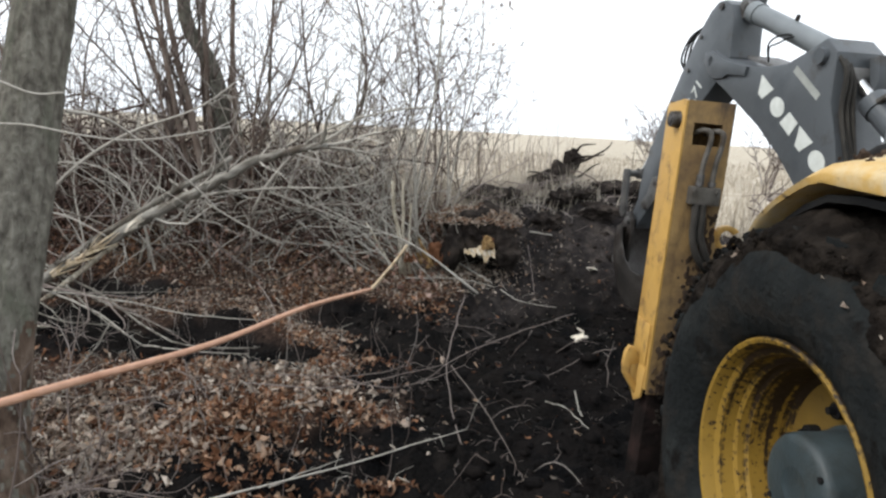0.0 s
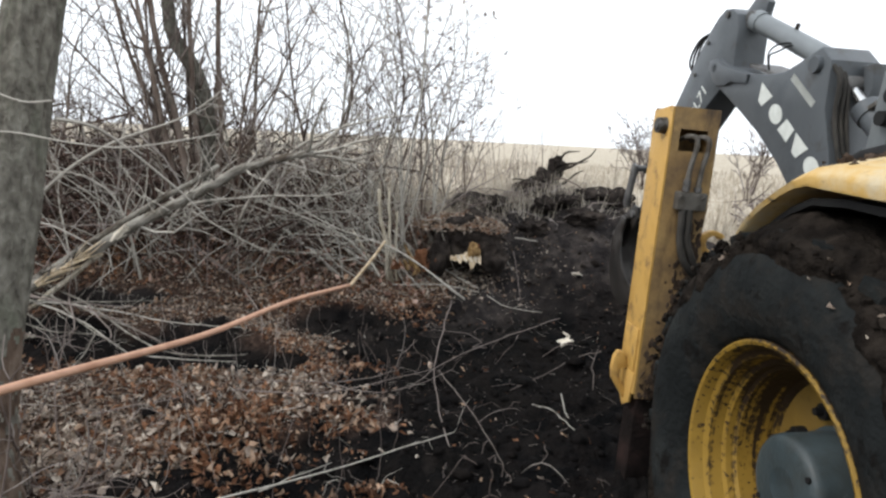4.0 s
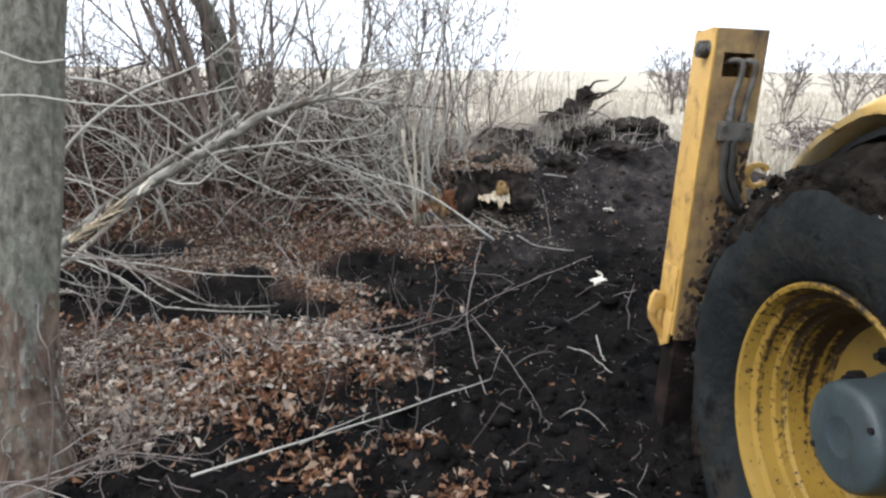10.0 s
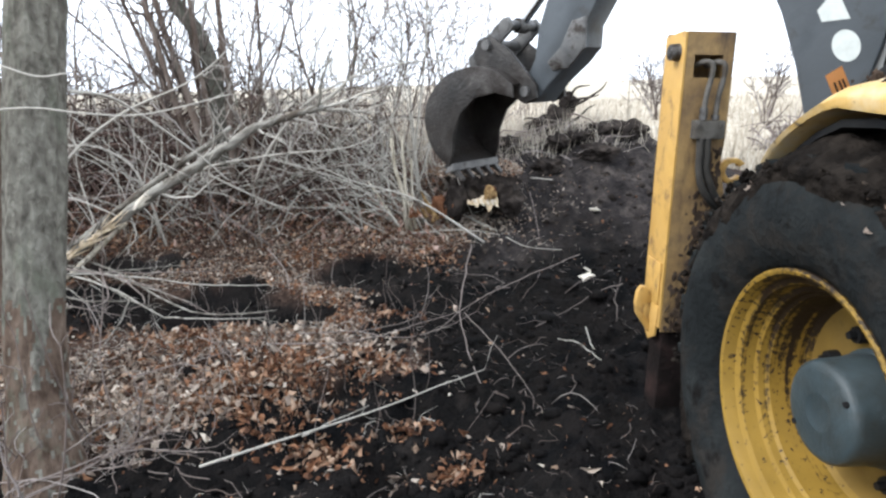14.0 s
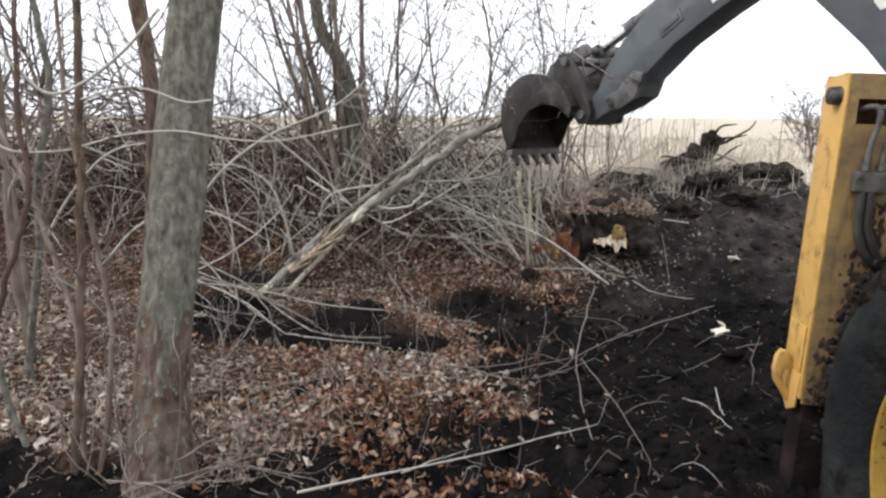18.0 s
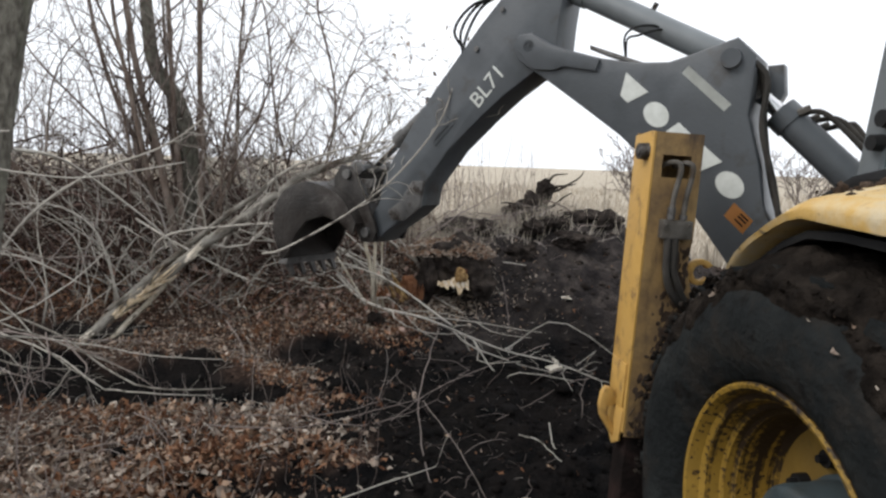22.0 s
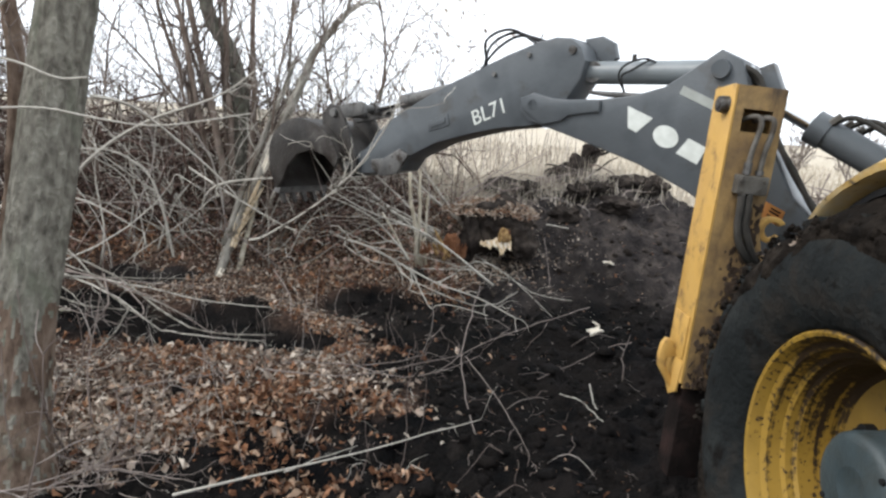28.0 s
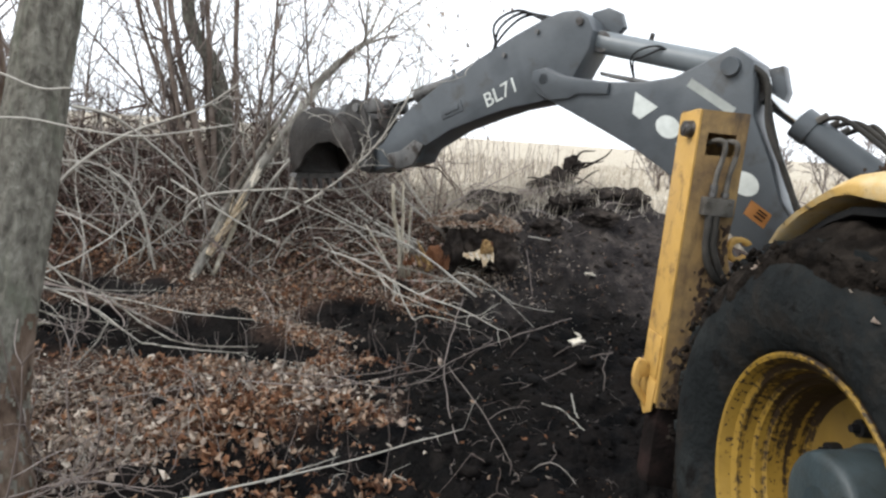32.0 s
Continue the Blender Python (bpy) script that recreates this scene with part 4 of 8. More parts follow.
def build_boom(machine):
    boom = new("boom")
    boom.parent = machine
    tagged(boom, "dark grey banana-shaped boom with white lettering")
    bm = bmesh.new()
    prism(bm, BOOM_OUTLINE, -0.155, 0.155, 0.012)
    part("boom_box", bm, GREY, boom, "", 30)
    bm = bmesh.new()
    prism(bm, [(2.24, -0.05), (2.27, 0.0), (2.21, 0.055), (2.08, 0.08), (1.995, 0.116), (1.8, 0.205), (1.775, 0.15), (1.935, 0.05), (1.965, 0.0), (2.06, -0.07)], 0.155, 0.178, 0.006)
    part("knee_plate", bm, GREY, boom)
    for s in (1, -1):
        bm = bmesh.new()
        rod(bm, (PEAK[0], s * 0.15, PEAK[1]), (PEAK[0], s * 0.185, PEAK[1]), 0.05, 0.045, 24)
        part("peak_pin", bm, GREY, boom)
        bm = bmesh.new()
        rod(bm, (BOOM, s * 0.15, 0), (BOOM, s * 0.178, 0), 0.036, 0.033, 24)
        part("knee_pin", bm, GREY, boom)
    bm = bmesh.new()
    prism(bm, [(1.08, 0.58), (1.2, 0.68), (1.15, 0.73), (1.05, 0.64), (1.02, 0.54)], -0.15, -0.03, 0.01)
    part("cylinder_bracket", bm, GREY, boom)
    # the maker's mark as plain shapes of its size: wedges, ovals and a block
    for kind, xa, xb in (("wedge", 1.648, 1.49), ("oval", 1.452, 1.31), ("block", 1.29, 1.165), ("wedge", 1.14, 0.985), ("oval", 0.955, 0.81)):
        bm = bmesh.new()
        if kind == "oval":
            outline = [((xa + xb) / 2 + (xa - xb) / 2 * math.cos(a), 0.198 + 0.055 * math.sin(a)) for a in np.linspace(0, 2 * math.pi, 24, endpoint=False)]
        elif kind == "wedge":
            outline = [(xa, 0.246), (xb, 0.25), ((xa + xb) / 2 - 0.035, 0.145), ((xa + xb) / 2 + 0.02, 0.145)]
        else:
            outline = [(xa, 0.15), (xa - 0.02, 0.245), (xb, 0.245), (xb, 0.15)]
        prism(bm, outline, 0.1555, 0.1585)
        part("mark_shape", bm, WHITE, boom, "white shape of the maker's mark")
    bm = bmesh.new()
    ngon_letter(bm, 1.43, 1.15, 0.418, 0.462, 0.0, 0.157)
    part("reflective_strip", bm, WHITE, boom, "pale reflective strip")
    bm = bmesh.new()
    ngon_letter(bm, 0.795, 0.675, 0.08, 0.155, 0.012, 0.157)
    part("warning_label", bm, ORANGE, boom, "orange warning label")
    for z in (0.1, 0.12, 0.135):
        bm = bmesh.new()
        ngon_letter(bm, 0.75, 0.7, z, z + 0.008, 0, 0.1605)
        part("label_line", bm, BLACK, boom)
    for i in range(3):
        y = 0.06 + 0.035 * i
        pts = [(1.3 - 0.02 * i, y, 0.66), (1.12, y, 0.60 + 0.02 * i), (0.98, y, 0.475), (0.76, y, 0.31 + 0.012 * i), (0.55, y, 0.2), (0.3, y, 0.135 + 0.012 * i), (0.05, y, 0.13)]
        tube_object("boom_hose", [(smooth_line(pts, 5), np.full(31, 0.014))], HOSE, 10, boom, "black hydraulic hose along the boom")
    for i in range(2):
        pts = [(1.72, 0.1, 0.285), (1.80 - 0.02 * i, 0.11, 0.36), (1.79 - 0.04 * i, 0.1, 0.43 - 0.02 * i), (1.73 - 0.03 * i, 0.07, 0.49), (1.67, 0.04, 0.50)]
        tube_object("loop_hose", [(smooth_line(pts, 5), np.full(21, 0.006))], BLACK, 8, boom, "thin black looped hose")
    bm = bmesh.new()
    prism(bm, [(1.92, 0.215), (1.62, 0.335), (1.60, 0.32), (1.9, 0.2)], -0.12, 0.12, 0.004)
    part("top_strip", bm, STEEL, boom, "worn steel strip on the boom")
    return boom


def build_stick(machine):
    st = new("stick")
    st.parent = machine
    tagged(st, "dark grey dipper stick with white model mark")
    bm = bmesh.new()
    prism(bm, STICK_OUTLINE, -0.12, 0.12, 0.012)
    part("stick_box", bm, GREY, st, "", 30)
    text_part("model_mark", "BL71", 0.135, Matrix.Translation((0.345, 0.1225, 0.055)) @ Matrix.Rotation(radians(4), 4, "Y") @ Matrix(((-1, 0, 0, 0), (0, 0, 1, 0), (0, 1, 0, 0), (0, 0, 0, 1))), WHITE, st, "white model mark")
    bm = bmesh.new()
    prism(bm, [(0.665, 0.06), (0.85, 0.062), (0.843, 0.132), (0.665, 0.14)], 0.12, 0.127, 0.002)
    prism(bm, [(0.69, 0.082), (0.82, 0.083), (0.815, 0.112), (0.69, 0.118)], 0.127, 0.134, 0.002)
    part("slot_plate", bm, GREY, st)
    bm = bmesh.new()
    prism(bm, [(1.05, -0.05), (1.19, -0.155), (1.34, -0.14), (1.42, -0.06), (1.4, 0.0), (1.28, -0.02), (1.12, 0.01)], 0.12, 0.15, 0.006)
    part("guard_plate", bm, STEEL, st, "worn steel guard plate")
    for s in (1, -1):
        bm = bmesh.new()
        rod(bm, (-0.29, s * 0.115, 0.24), (-0.29, s * 0.135, 0.24), 0.024, None, 16)
        part("stick_bolt", bm, STEEL, st)
        for bx, bz in ((-0.011, 0.305), (0.252, 0.27)):
            bm = bmesh.new()
            rod(bm, (bx, s * 0.115, bz), (bx, s * 0.135, bz), 0.015, None, 12)
            part("stick_bolt", bm, STEEL, st)
    bm = bmesh.new()
    prism(bm, [(-0.46, 0.16), (-0.46, 0.25), (-0.4, 0.31), (-0.29, 0.33), (-0.3, 0.2), (-0.36, 0.12)], -0.12, -0.06, 0.008)
    part("rod_eye_plate", bm, GREY, st)
    for i in range(3):
        q = 0.03 * i
        pts = [(-0.15 + q, 0.05 + 0.03 * i, 0.33), (0.05 + q, 0.07, 0.45 + 0.03 * i), (0.25 + q, 0.06, 0.43 + 0.04 * i), (0.42 - q, 0.05, 0.33), (0.55, 0.03 * i, 0.27)]
        tube_object("looped_hose", [(smooth_line(pts, 5), np.full(21, 0.009))], BLACK, 8, st, "thin black looped hose")
    return st


def build_bucket(machine):
    bk = new("bucket")
    bk.parent = machine
    tagged(bk, "worn dark steel digging bucket with five teeth")
    W = 0.255
    back = smooth_line([(x * 0.85, 0, z * 0.72) for x, z in BUCKET_BACK], 3)
    bm = bmesh.new()
    t = 0.016
    inner = []
    for i, p in enumerate(back):
        a, b = Vector(back[max(0, i - 1)]), Vector(back[min(len(back) - 1, i + 1)])
        d = (b - a).normalized()
        nrm = Vector((d.z, 0, -d.x))
        inner.append(Vector(p) + nrm * t)
    prism(bm, [(p[0], p[2]) for p in back] + [(q.x, q.z) for q in inner[::-1]], -W, W)
    part("bucket_shell", bm, BUCKET, bk, "", 40)
    outl = [(p[0], p[2]) for p in back]
    for s in (1, -1):
        bm = bmesh.new()
        cut = outl + [(0.68, 0.06), (0.58, 0.15), (0.44, 0.21), (0.28, 0.2), (0.14, 0.12), (0.05, 0.0)]
        prism(bm, cut, s * W - 0.009, s * W + 0.009, 0.003)
        part("bucket_side", bm, BUCKET, bk, "scuffed steel side plate")
    bm = bmesh.new()
    prism(bm, [(0.79, 0.025), (0.845, 0.005), (0.76, -0.03), (0.73, 0.01)], -W, W, 0.004)
    part("cutting_edge", bm, STEEL, bk)
    for i in range(5):
        y = -W + 0.04 + i * (2 * W - 0.08) / 4
        bm = bmesh.new()
        vs = [bm.verts.new(p) for p in ((0.825, y - 0.027, 0.05), (0.825, y + 0.027, 0.05), (0.765, y + 0.027, 0.06), (0.765, y - 0.027, 0.06), (0.762, y - 0.015, -0.12), (0.762, y + 0.015, -0.12), (0.748, y + 0.015, -0.11), (0.748, y - 0.015, -0.11))]
        for q in ((0, 1, 2, 3), (4, 7, 6, 5), (0, 4, 5, 1), (1, 5, 6, 2), (2, 6, 7, 3), (3, 7, 4, 0)):
            bm.faces.new([vs[j] for j in q])
        part("tooth", bm, BUCKET, bk, "worn steel tooth")
    for s in (1, -1):
        bm = bmesh.new()
        prism(bm, [(-0.08, -0.02), (-0.03, -0.08), (0.06, -0.05), (0.13, 0.12), (0.2, 0.3), (0.17, 0.44), (0.07, 0.5), (-0.02, 0.46), (-0.07, 0.28)], s * 0.16 - 0.014, s * 0.16 + 0.014, 0.004)
        part("bucket_ear", bm, BUCKET, bk, "steel hinge ear")
    for p in ((0.0, 0.0), (0.03, 0.42)):
        bm = bmesh.new()
        rod(bm, (p[0], -0.2, p[1]), (p[0], 0.2, p[1]), 0.032, None, 20)
        part("hinge_pin", bm, STEEL, bk)
    return bk


def cylinder_parts(machine, name, length, r, rod_len, rod_r, label, paint):
    """Barrel and rod of a hydraulic ram: both lie along +x from their own eye."""
    barrel = new(name + "_barrel")
    barrel.parent = machine
    tagged(barrel, label)
    bm = bmesh.new()
    rod(bm, (0.05, 0, 0), (length, 0, 0), r, None, 28)
    part("tube", bm, paint, barrel)
    bm = bmesh.new()
    rod(bm, (0, -r * 0.8, 0), (0, r * 0.8, 0), r * 0.95, None, 20)
    part("eye", bm, GREY, barrel)
    bm = bmesh.new()
    rod(bm, (length - 0.06, 0, 0), (length + 0.02, 0, 0), r * 1.12, None, 28)
    part("gland", bm, paint, barrel)
    bm = bmesh.new()
    rod(bm, (length * 0.55, 0, r), (length * 0.55, 0, r + 0.035), 0.014, None, 8)
    part("port", bm, STEEL, barrel)
    shaft = new(name + "_rod")
    shaft.parent = machine
    bm = bmesh.new()
    rod(bm, (0.03, 0, 0), (rod_len, 0, 0), rod_r, None, 20)
    part("shaft", bm, CHROME, shaft, "chromed piston rod")
    bm = bmesh.new()
    rod(bm, (0, -rod_r * 1.6, 0), (0, rod_r * 1.6, 0), rod_r * 1.7, None, 20)
    part("eye", bm, STEEL, shaft)
    return barrel, shaft


def build_machine():
    machine = new("backhoe_loader")
    tagged(machine, "muddy yellow and grey backhoe loader digging in soil", "backhoe loader")
    machine.matrix_basis = pose(MACHINE_AT[0], MACHINE_AT[1], MACHINE_AT[2], 0, 0, MACHINE_AT[3])
    build_wheel(machine, 0.0, 1)
    build_wheel(machine, 2.3, -1)
    build_fender(machine)
    build_cab(machine)
    build_stabiliser(machine)
    bm = bmesh.new()
    box(bm, (1.15, -0.3, 0.8), (0.9, 2.6, 0.5), bevel=0.03)
    rod(bm, (0.3, 0, HUB_Z), (2.0, 0, HUB_Z), 0.14, None, 20)
    part("chassis", bm, BLACK, machine, "black chassis and rear axle")
    bm = bmesh.new()
    box(bm, (1.25, 1.33, 0.55), (1.75, 0.14, 0.1), bevel=0.01)
    box(bm, (1.25, 1.33, 0.98), (1.75, 0.14, 0.1), bevel=0.01)
    box(bm, (1.15, 1.1, 0.9), (0.5, 0.3, 0.6), bevel=0.02)
    part("slide_frame", bm, YELLOW_DIRTY, machine, "yellow rear slide frame")
    post = new("kingpost")
    post.parent = machine
    bm = bmesh.new()
    rod(bm, (0.0, 0, -0.35), (0.0, 0, 0.2), 0.11, None, 24)
    prism(bm, [(-0.1, -0.25), (0.35, -0.12), (0.5, 0.0), (0.42, 0.12), (0.1, 0.5), (-0.08, 0.52), (-0.1, 0.2)], 0.17, 0.2, 0.006)
    prism(bm, [(-0.1, -0.25), (0.35, -0.12), (0.5, 0.0), (0.42, 0.12), (0.1, 0.5), (-0.08, 0.52), (-0.1, 0.2)], -0.2, -0.17, 0.006)
    part("post_casting", bm, GREY, post, "grey kingpost casting")
    boom, stick, bucket = build_boom(machine), build_stick(machine), build_bucket(machine)
    d = cylinder_parts(machine, "dipper_ram", 0.95, 0.065, 0.85, 0.035, "grey hydraulic ram along the boom", GREY_LIGHT)
    b = cylinder_parts(machine, "boom_ram", 1.12, 0.072, 0.9, 0.036, "dark grey hydraulic ram lifting the boom", GREY)
    for i in range(3):
        y = 0.05 - 0.05 * i
        pts = [(1.06 - 0.05 * i, y, 0.06), (1.0 - 0.05 * i, y, 0.12 + 0.015 * i), (0.85, y * 1.1, 0.125 + 0.02 * i), (0.6, y, 0.11), (0.35, y, 0.13 - 0.01 * i), (0.1, y, 0.1)]
        tube_object("ram_hose", [(smooth_line(pts, 5), np.full(26, 0.0125))], HOSE, 10, b[0], "muddy hydraulic hose")
        bm = bmesh.new()
        rod(bm, (1.07 - 0.05 * i, y, 0.05), (1.05 - 0.05 * i, y, 0.1), 0.02, None, 6)
        part("hose_fitting", bm, DIRTY_GREY, b[0], "muddy steel hose fitting")
    k = cylinder_parts(machine, "bucket_ram", 0.75, 0.05, 0.8, 0.028, "grey hydraulic ram on the stick", STEEL)
    link = new("bucket_link")
    link.parent = machine
    bm = bmesh.new()
    for s in (1, -1):
        prism(bm, [(-0.04, -0.04), (0.0, -0.05), (0.36, -0.05), (0.40, 0.0), (0.36, 0.05), (0.0, 0.05), (-0.04, 0.03)], s * 0.15 - 0.014, s * 0.15 + 0.014, 0.004)
    rod(bm, (0, -0.17, 0), (0, 0.17, 0), 0.03, None, 16)
    part("link_plate", bm, STEEL, link, "steel bucket linkage plates")
    return machine, dict(post=post, boom=boom, stick=stick, bucket=bucket, dipper=d, boom_ram=b, bucket_ram=k, link=link)


def arm_rows(table_rows):
    """Keys for every moving part of the arm from rows of (seconds, swing, boom, stick, bucket)."""
    keys = {n: [] for n in ("post", "boom", "stick", "bucket", "d0", "d1", "b0", "b1", "k0", "k1", "link")}
    for t, *ang in table_rows:
        post, b, s, k = arm_frames(*ang)
        peak = b @ Vector((PEAK[0], -0.0, PEAK[1]))
        eye = s @ Vector((ROD_EYE[0], -0.0, ROD_EYE[1] + 0.06))
        foot = post @ Vector((0.08, 0, 0.30))
        upper = b @ Vector((1.16, -0.0, 0.57))
        hinge, ear = s @ Vector((0.35, 0, 0.27)), k @ Vector((0.03, 0, 0.42))
        lever = s @ Vector((STICK - 0.22, 0, 0.38))
        for n, m in (("post", post), ("boom", b), ("stick", s), ("bucket", k), ("d0", between(peak, eye)), ("d1", between(eye, peak)), ("b0", between(foot, upper)), ("b1", between(upper, foot)), ("k0", between(hinge, lever)), ("k1", between(lever, hinge)), ("link", between(lever, ear))):
            keys[n].append((t, m))
    return keys


def key_arm(table_rows):
    keys = arm_rows(table_rows)
    p = ARM_PARTS
    for n, ob in (("post", p["post"]), ("boom", p["boom"]), ("stick", p["stick"]), ("bucket", p["bucket"]), ("d0", p["dipper"][0]), ("d1", p["dipper"][1]), ("b0", p["boom_ram"][0]), ("b1", p["boom_ram"][1]), ("k0", p["bucket_ram"][0]), ("k1", p["bucket_ram"][1]), ("link", p["link"])):
        walk(ob, keys[n])


# ---- trees, brush and litter ----
def ground_z(x, y):
    z = height(x, y)
    s = soil_at(x, y)
    z += crumble(x, y, s)
    return z


def branch_out(rng, line, rad, n, length, level, out, up=0.35):
    """Side twigs along a line of points, with their own twigs down to the given level."""
    line = np.asarray(line)
    k = len(line)
    for _ in range(n):
        i = int(rng.integers(max(1, k // 3), k))
        a = line[i]
        t = line[i] - line[i - 1]
        t /= np.linalg.norm(t) + 1e-9
        side = rng.normal(0, 1, 3)
        side -= t * (side @ t)
        side /= np.linalg.norm(side) + 1e-9
        d = t * rng.uniform(0.45, 1.0) + side * rng.uniform(0.5, 1.0) + np.array((0, 0, up * rng.random()))
        d /= np.linalg.norm(d)
        L = length * rng.uniform(0.4, 1.1) * (1.15 - 0.6 * i / k)
        r0 = max(0.0026, min(rad[i] * 0.65, 0.011 * L + 0.003))
        p = arch(rng, a, a + d * L, 7, 0.09, 0.03 * rng.normal())
        r = taper(r0, 0.0015, 7)
        out.append((p, r))
        if level > 0:
            branch_out(rng, p, r, int(rng.integers(1, 5)), L * 0.55, level - 1, out, up)


def shrub(name, label, seed, base, stems, twig_n, twig_len, level=1, mat=None, category="shrub"):
    """A many-stemmed bare shrub. stems: (top, radius) in world places."""
    rng = np.random.default_rng(seed)
    ob = new(name)
    ob.location = base
    tagged(ob, label, category)
    twigs = []
    b = np.array(base)
    for top, r in stems:
        off = np.array((rng.normal(0, 0.06), rng.normal(0, 0.05), -0.06))
        p = arch(rng, b + off, top, 14, 0.045)
        rr = taper(r, max(0.004, r * 0.35), 14)
        branch_out(rng, p, rr, int(twig_n * 0.55), twig_len * 1.55, level, twigs)
        tube_object("stem", [(p - b, rr)], mat or STEM, 8 if r > 0.02 else 6, ob)
    if twigs:
        tagged(tube_object("crown", [(p - b, r) for p, r in twigs], TWIG, 4, ob), kind="stuff")
    return ob


def build_near_tree():
    rng = np.random.default_rng(1)
    tree = new("tree")
    tree.location = (-1.95, 2.95, 0)
    tagged(tree, "rough grey-brown tree trunk with greenish lichen beside the litter", "tree")
    o = np.array((-1.95, 2.95, 0.0))
    pts = [(-1.76, 2.44, -0.14), (-1.76, 2.47, -0.03), (-1.805, 2.6, 0.4), (-1.8, 2.7, 0.83), (-1.77, 2.78, 1.25), (-1.74, 2.85, 1.66), (-1.69, 2.9, 2.07), (-1.61, 3, 2.7), (-1.49, 3.2, 4.6)]
    p = np.array(smooth_line(pts, 26)) - o
    r = np.interp(p[:, 2], [-0.14, 0.03, 0.25, 0.8, 1.3, 2.1, 4.6], [0.185, 0.152, 0.125, 0.12, 0.126, 0.113, 0.08])
    V, F = tubes([(p, r)], 72)
    for i, v in enumerate(V):
        a = math.atan2(v[1] - p[i // 72][1], v[0] - p[i // 72][0])
        n = noise.noise((math.cos(a) * 4, math.sin(a) * 4, v[2] * 1.2)) * 0.012 - abs(noise.noise((math.cos(a) * 11, math.sin(a) * 11, v[2] * 2.2))) * 0.012 + noise.noise((math.cos(a) * 20, math.sin(a) * 20, v[2] * 9)) * 0.004
        V[i] = p[i // 72] + (v - p[i // 72]) * (1 + n / r[i // 72])
    me = bpy.data.meshes.new("trunk")
    me.from_pydata(V.tolist(), [], F)
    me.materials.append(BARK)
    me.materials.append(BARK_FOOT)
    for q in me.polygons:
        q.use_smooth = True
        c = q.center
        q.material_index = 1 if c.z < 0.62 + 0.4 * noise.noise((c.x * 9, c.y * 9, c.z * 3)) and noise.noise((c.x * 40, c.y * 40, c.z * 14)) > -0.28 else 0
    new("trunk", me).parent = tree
    def bough(name, pts, r0, r1):
        q = np.array(smooth_line(pts, 5)) - o
        tube_object(name, [(q, taper(r0, r1, len(q)) * 0.7)], TWIG_LIGHT, 7, tree)
    bough("branch", [(-2.1, 2.62, 1.66), (-1.89, 2.6, 1.71), (-1.75, 2.6, 1.7), (-1.6, 2.62, 1.65), (-1.5, 2.66, 1.66)], 0.007, 0.006)
    bough("branch", [(-2.1, 2.6, 1.46), (-1.88, 2.58, 1.51), (-1.63, 2.58, 1.53), (-1.42, 2.62, 1.5), (-1.22, 2.7, 1.49), (-0.92, 2.9, 1.56)], 0.007, 0.004)
    bough("branch", [(-2.32, 2.4, 1.89), (-2.2, 2.42, 1.76), (-2.11, 2.45, 1.68), (-1.95, 2.45, 1.72), (-1.74, 2.45, 1.85), (-1.58, 2.45, 2)], 0.011, 0.009)
    bough("branch", [(-1.6, 2.85, 1.59), (-1.51, 2.95, 1.57), (-1.45, 3.1, 1.5), (-1.25, 3.3, 1.27), (-1.13, 3.4, 1.11)], 0.012, 0.005)
    bough("branch", [(-2.44, 2.4, 1.53), (-2.31, 2.42, 1.45), (-2.19, 2.45, 1.44), (-2.07, 2.5, 1.45)], 0.007, 0.004)
    for q in ([(-1.8, 3.3, 4.0), (-1.3, 4.2, 3.1), (-0.87, 4.5, 2.49), (-0.67, 4.5, 2.19), (-0.51, 4.5, 1.87), (-0.42, 4.5, 1.65)], [(-1.8, 3.3, 4.2), (-1.1, 4.3, 3.0), (-0.53, 4.5, 2.48), (-0.22, 4.5, 2.22), (0.02, 4.5, 2.0), (0.26, 4.5, 1.85)],
              [(-1.9, 3.2, 3.2), (-1.6, 4.4, 2.8), (-1.21, 5.0, 2.45), (-0.79, 5.0, 2.18), (-0.37, 5.0, 2.07), (0.0, 5.0, 2.11)], [(-1.9, 3.3, 3.9), (-1.0, 4.7, 2.9), (-0.64, 5.0, 2.49), (-0.38, 5.0, 2.19), (-0.08, 5.0, 2.0)]):
        bough("branch", q, 0.009, 0.003)
        tw = []
        l = np.array(smooth_line(q, 5))
        branch_out(rng, l, taper(0.009, 0.004, len(l)), 9, 0.5, 1, tw, -0.2)
        tagged(tube_object("crown", [(u - o, v) for u, v in tw], TWIG, 4, tree), kind="stuff")
    bm = bmesh.new()
    rng2 = np.random.default_rng(3)
    lumps(bm, rng2, [((0.26, -0.15, 1.72), 0.03)], 2)
    part("bark_knot", bm, BARK, tree, "knot on the bark")


build_near_tree()

# multi-stemmed tree on the bank, with the dark crooked trunk
shrub("tree", "bare tree with many upright grey-brown stems on the bank", 11, (-2.2, 6.45, 0.55), [
    ((-3.1, 6.3, 3.3), 0.024), ((-2.65, 6.2, 3.5), 0.03), ((-2.3, 6.3, 3.7), 0.026), ((-1.9, 6.3, 3.6), 0.03), ((-1.5, 6.2, 3.3), 0.024),
    ((-3.6, 6.3, 2.7), 0.018), ((-1.1, 6.3, 2.7), 0.016), ((-2.85, 6.1, 2.7), 0.02)], 24, 0.9, 1, None, "tree")
_p = np.array(smooth_line([(-2.24, 6.6, 0.5), (-2.2, 6.55, 1.1), (-2.16, 6.5, 1.72), (-2.27, 6.5, 2.12), (-2.46, 6.5, 2.42), (-2.52, 6.5, 2.85), (-2.6, 6.5, 4.0)], 6))
_t = new("tree")
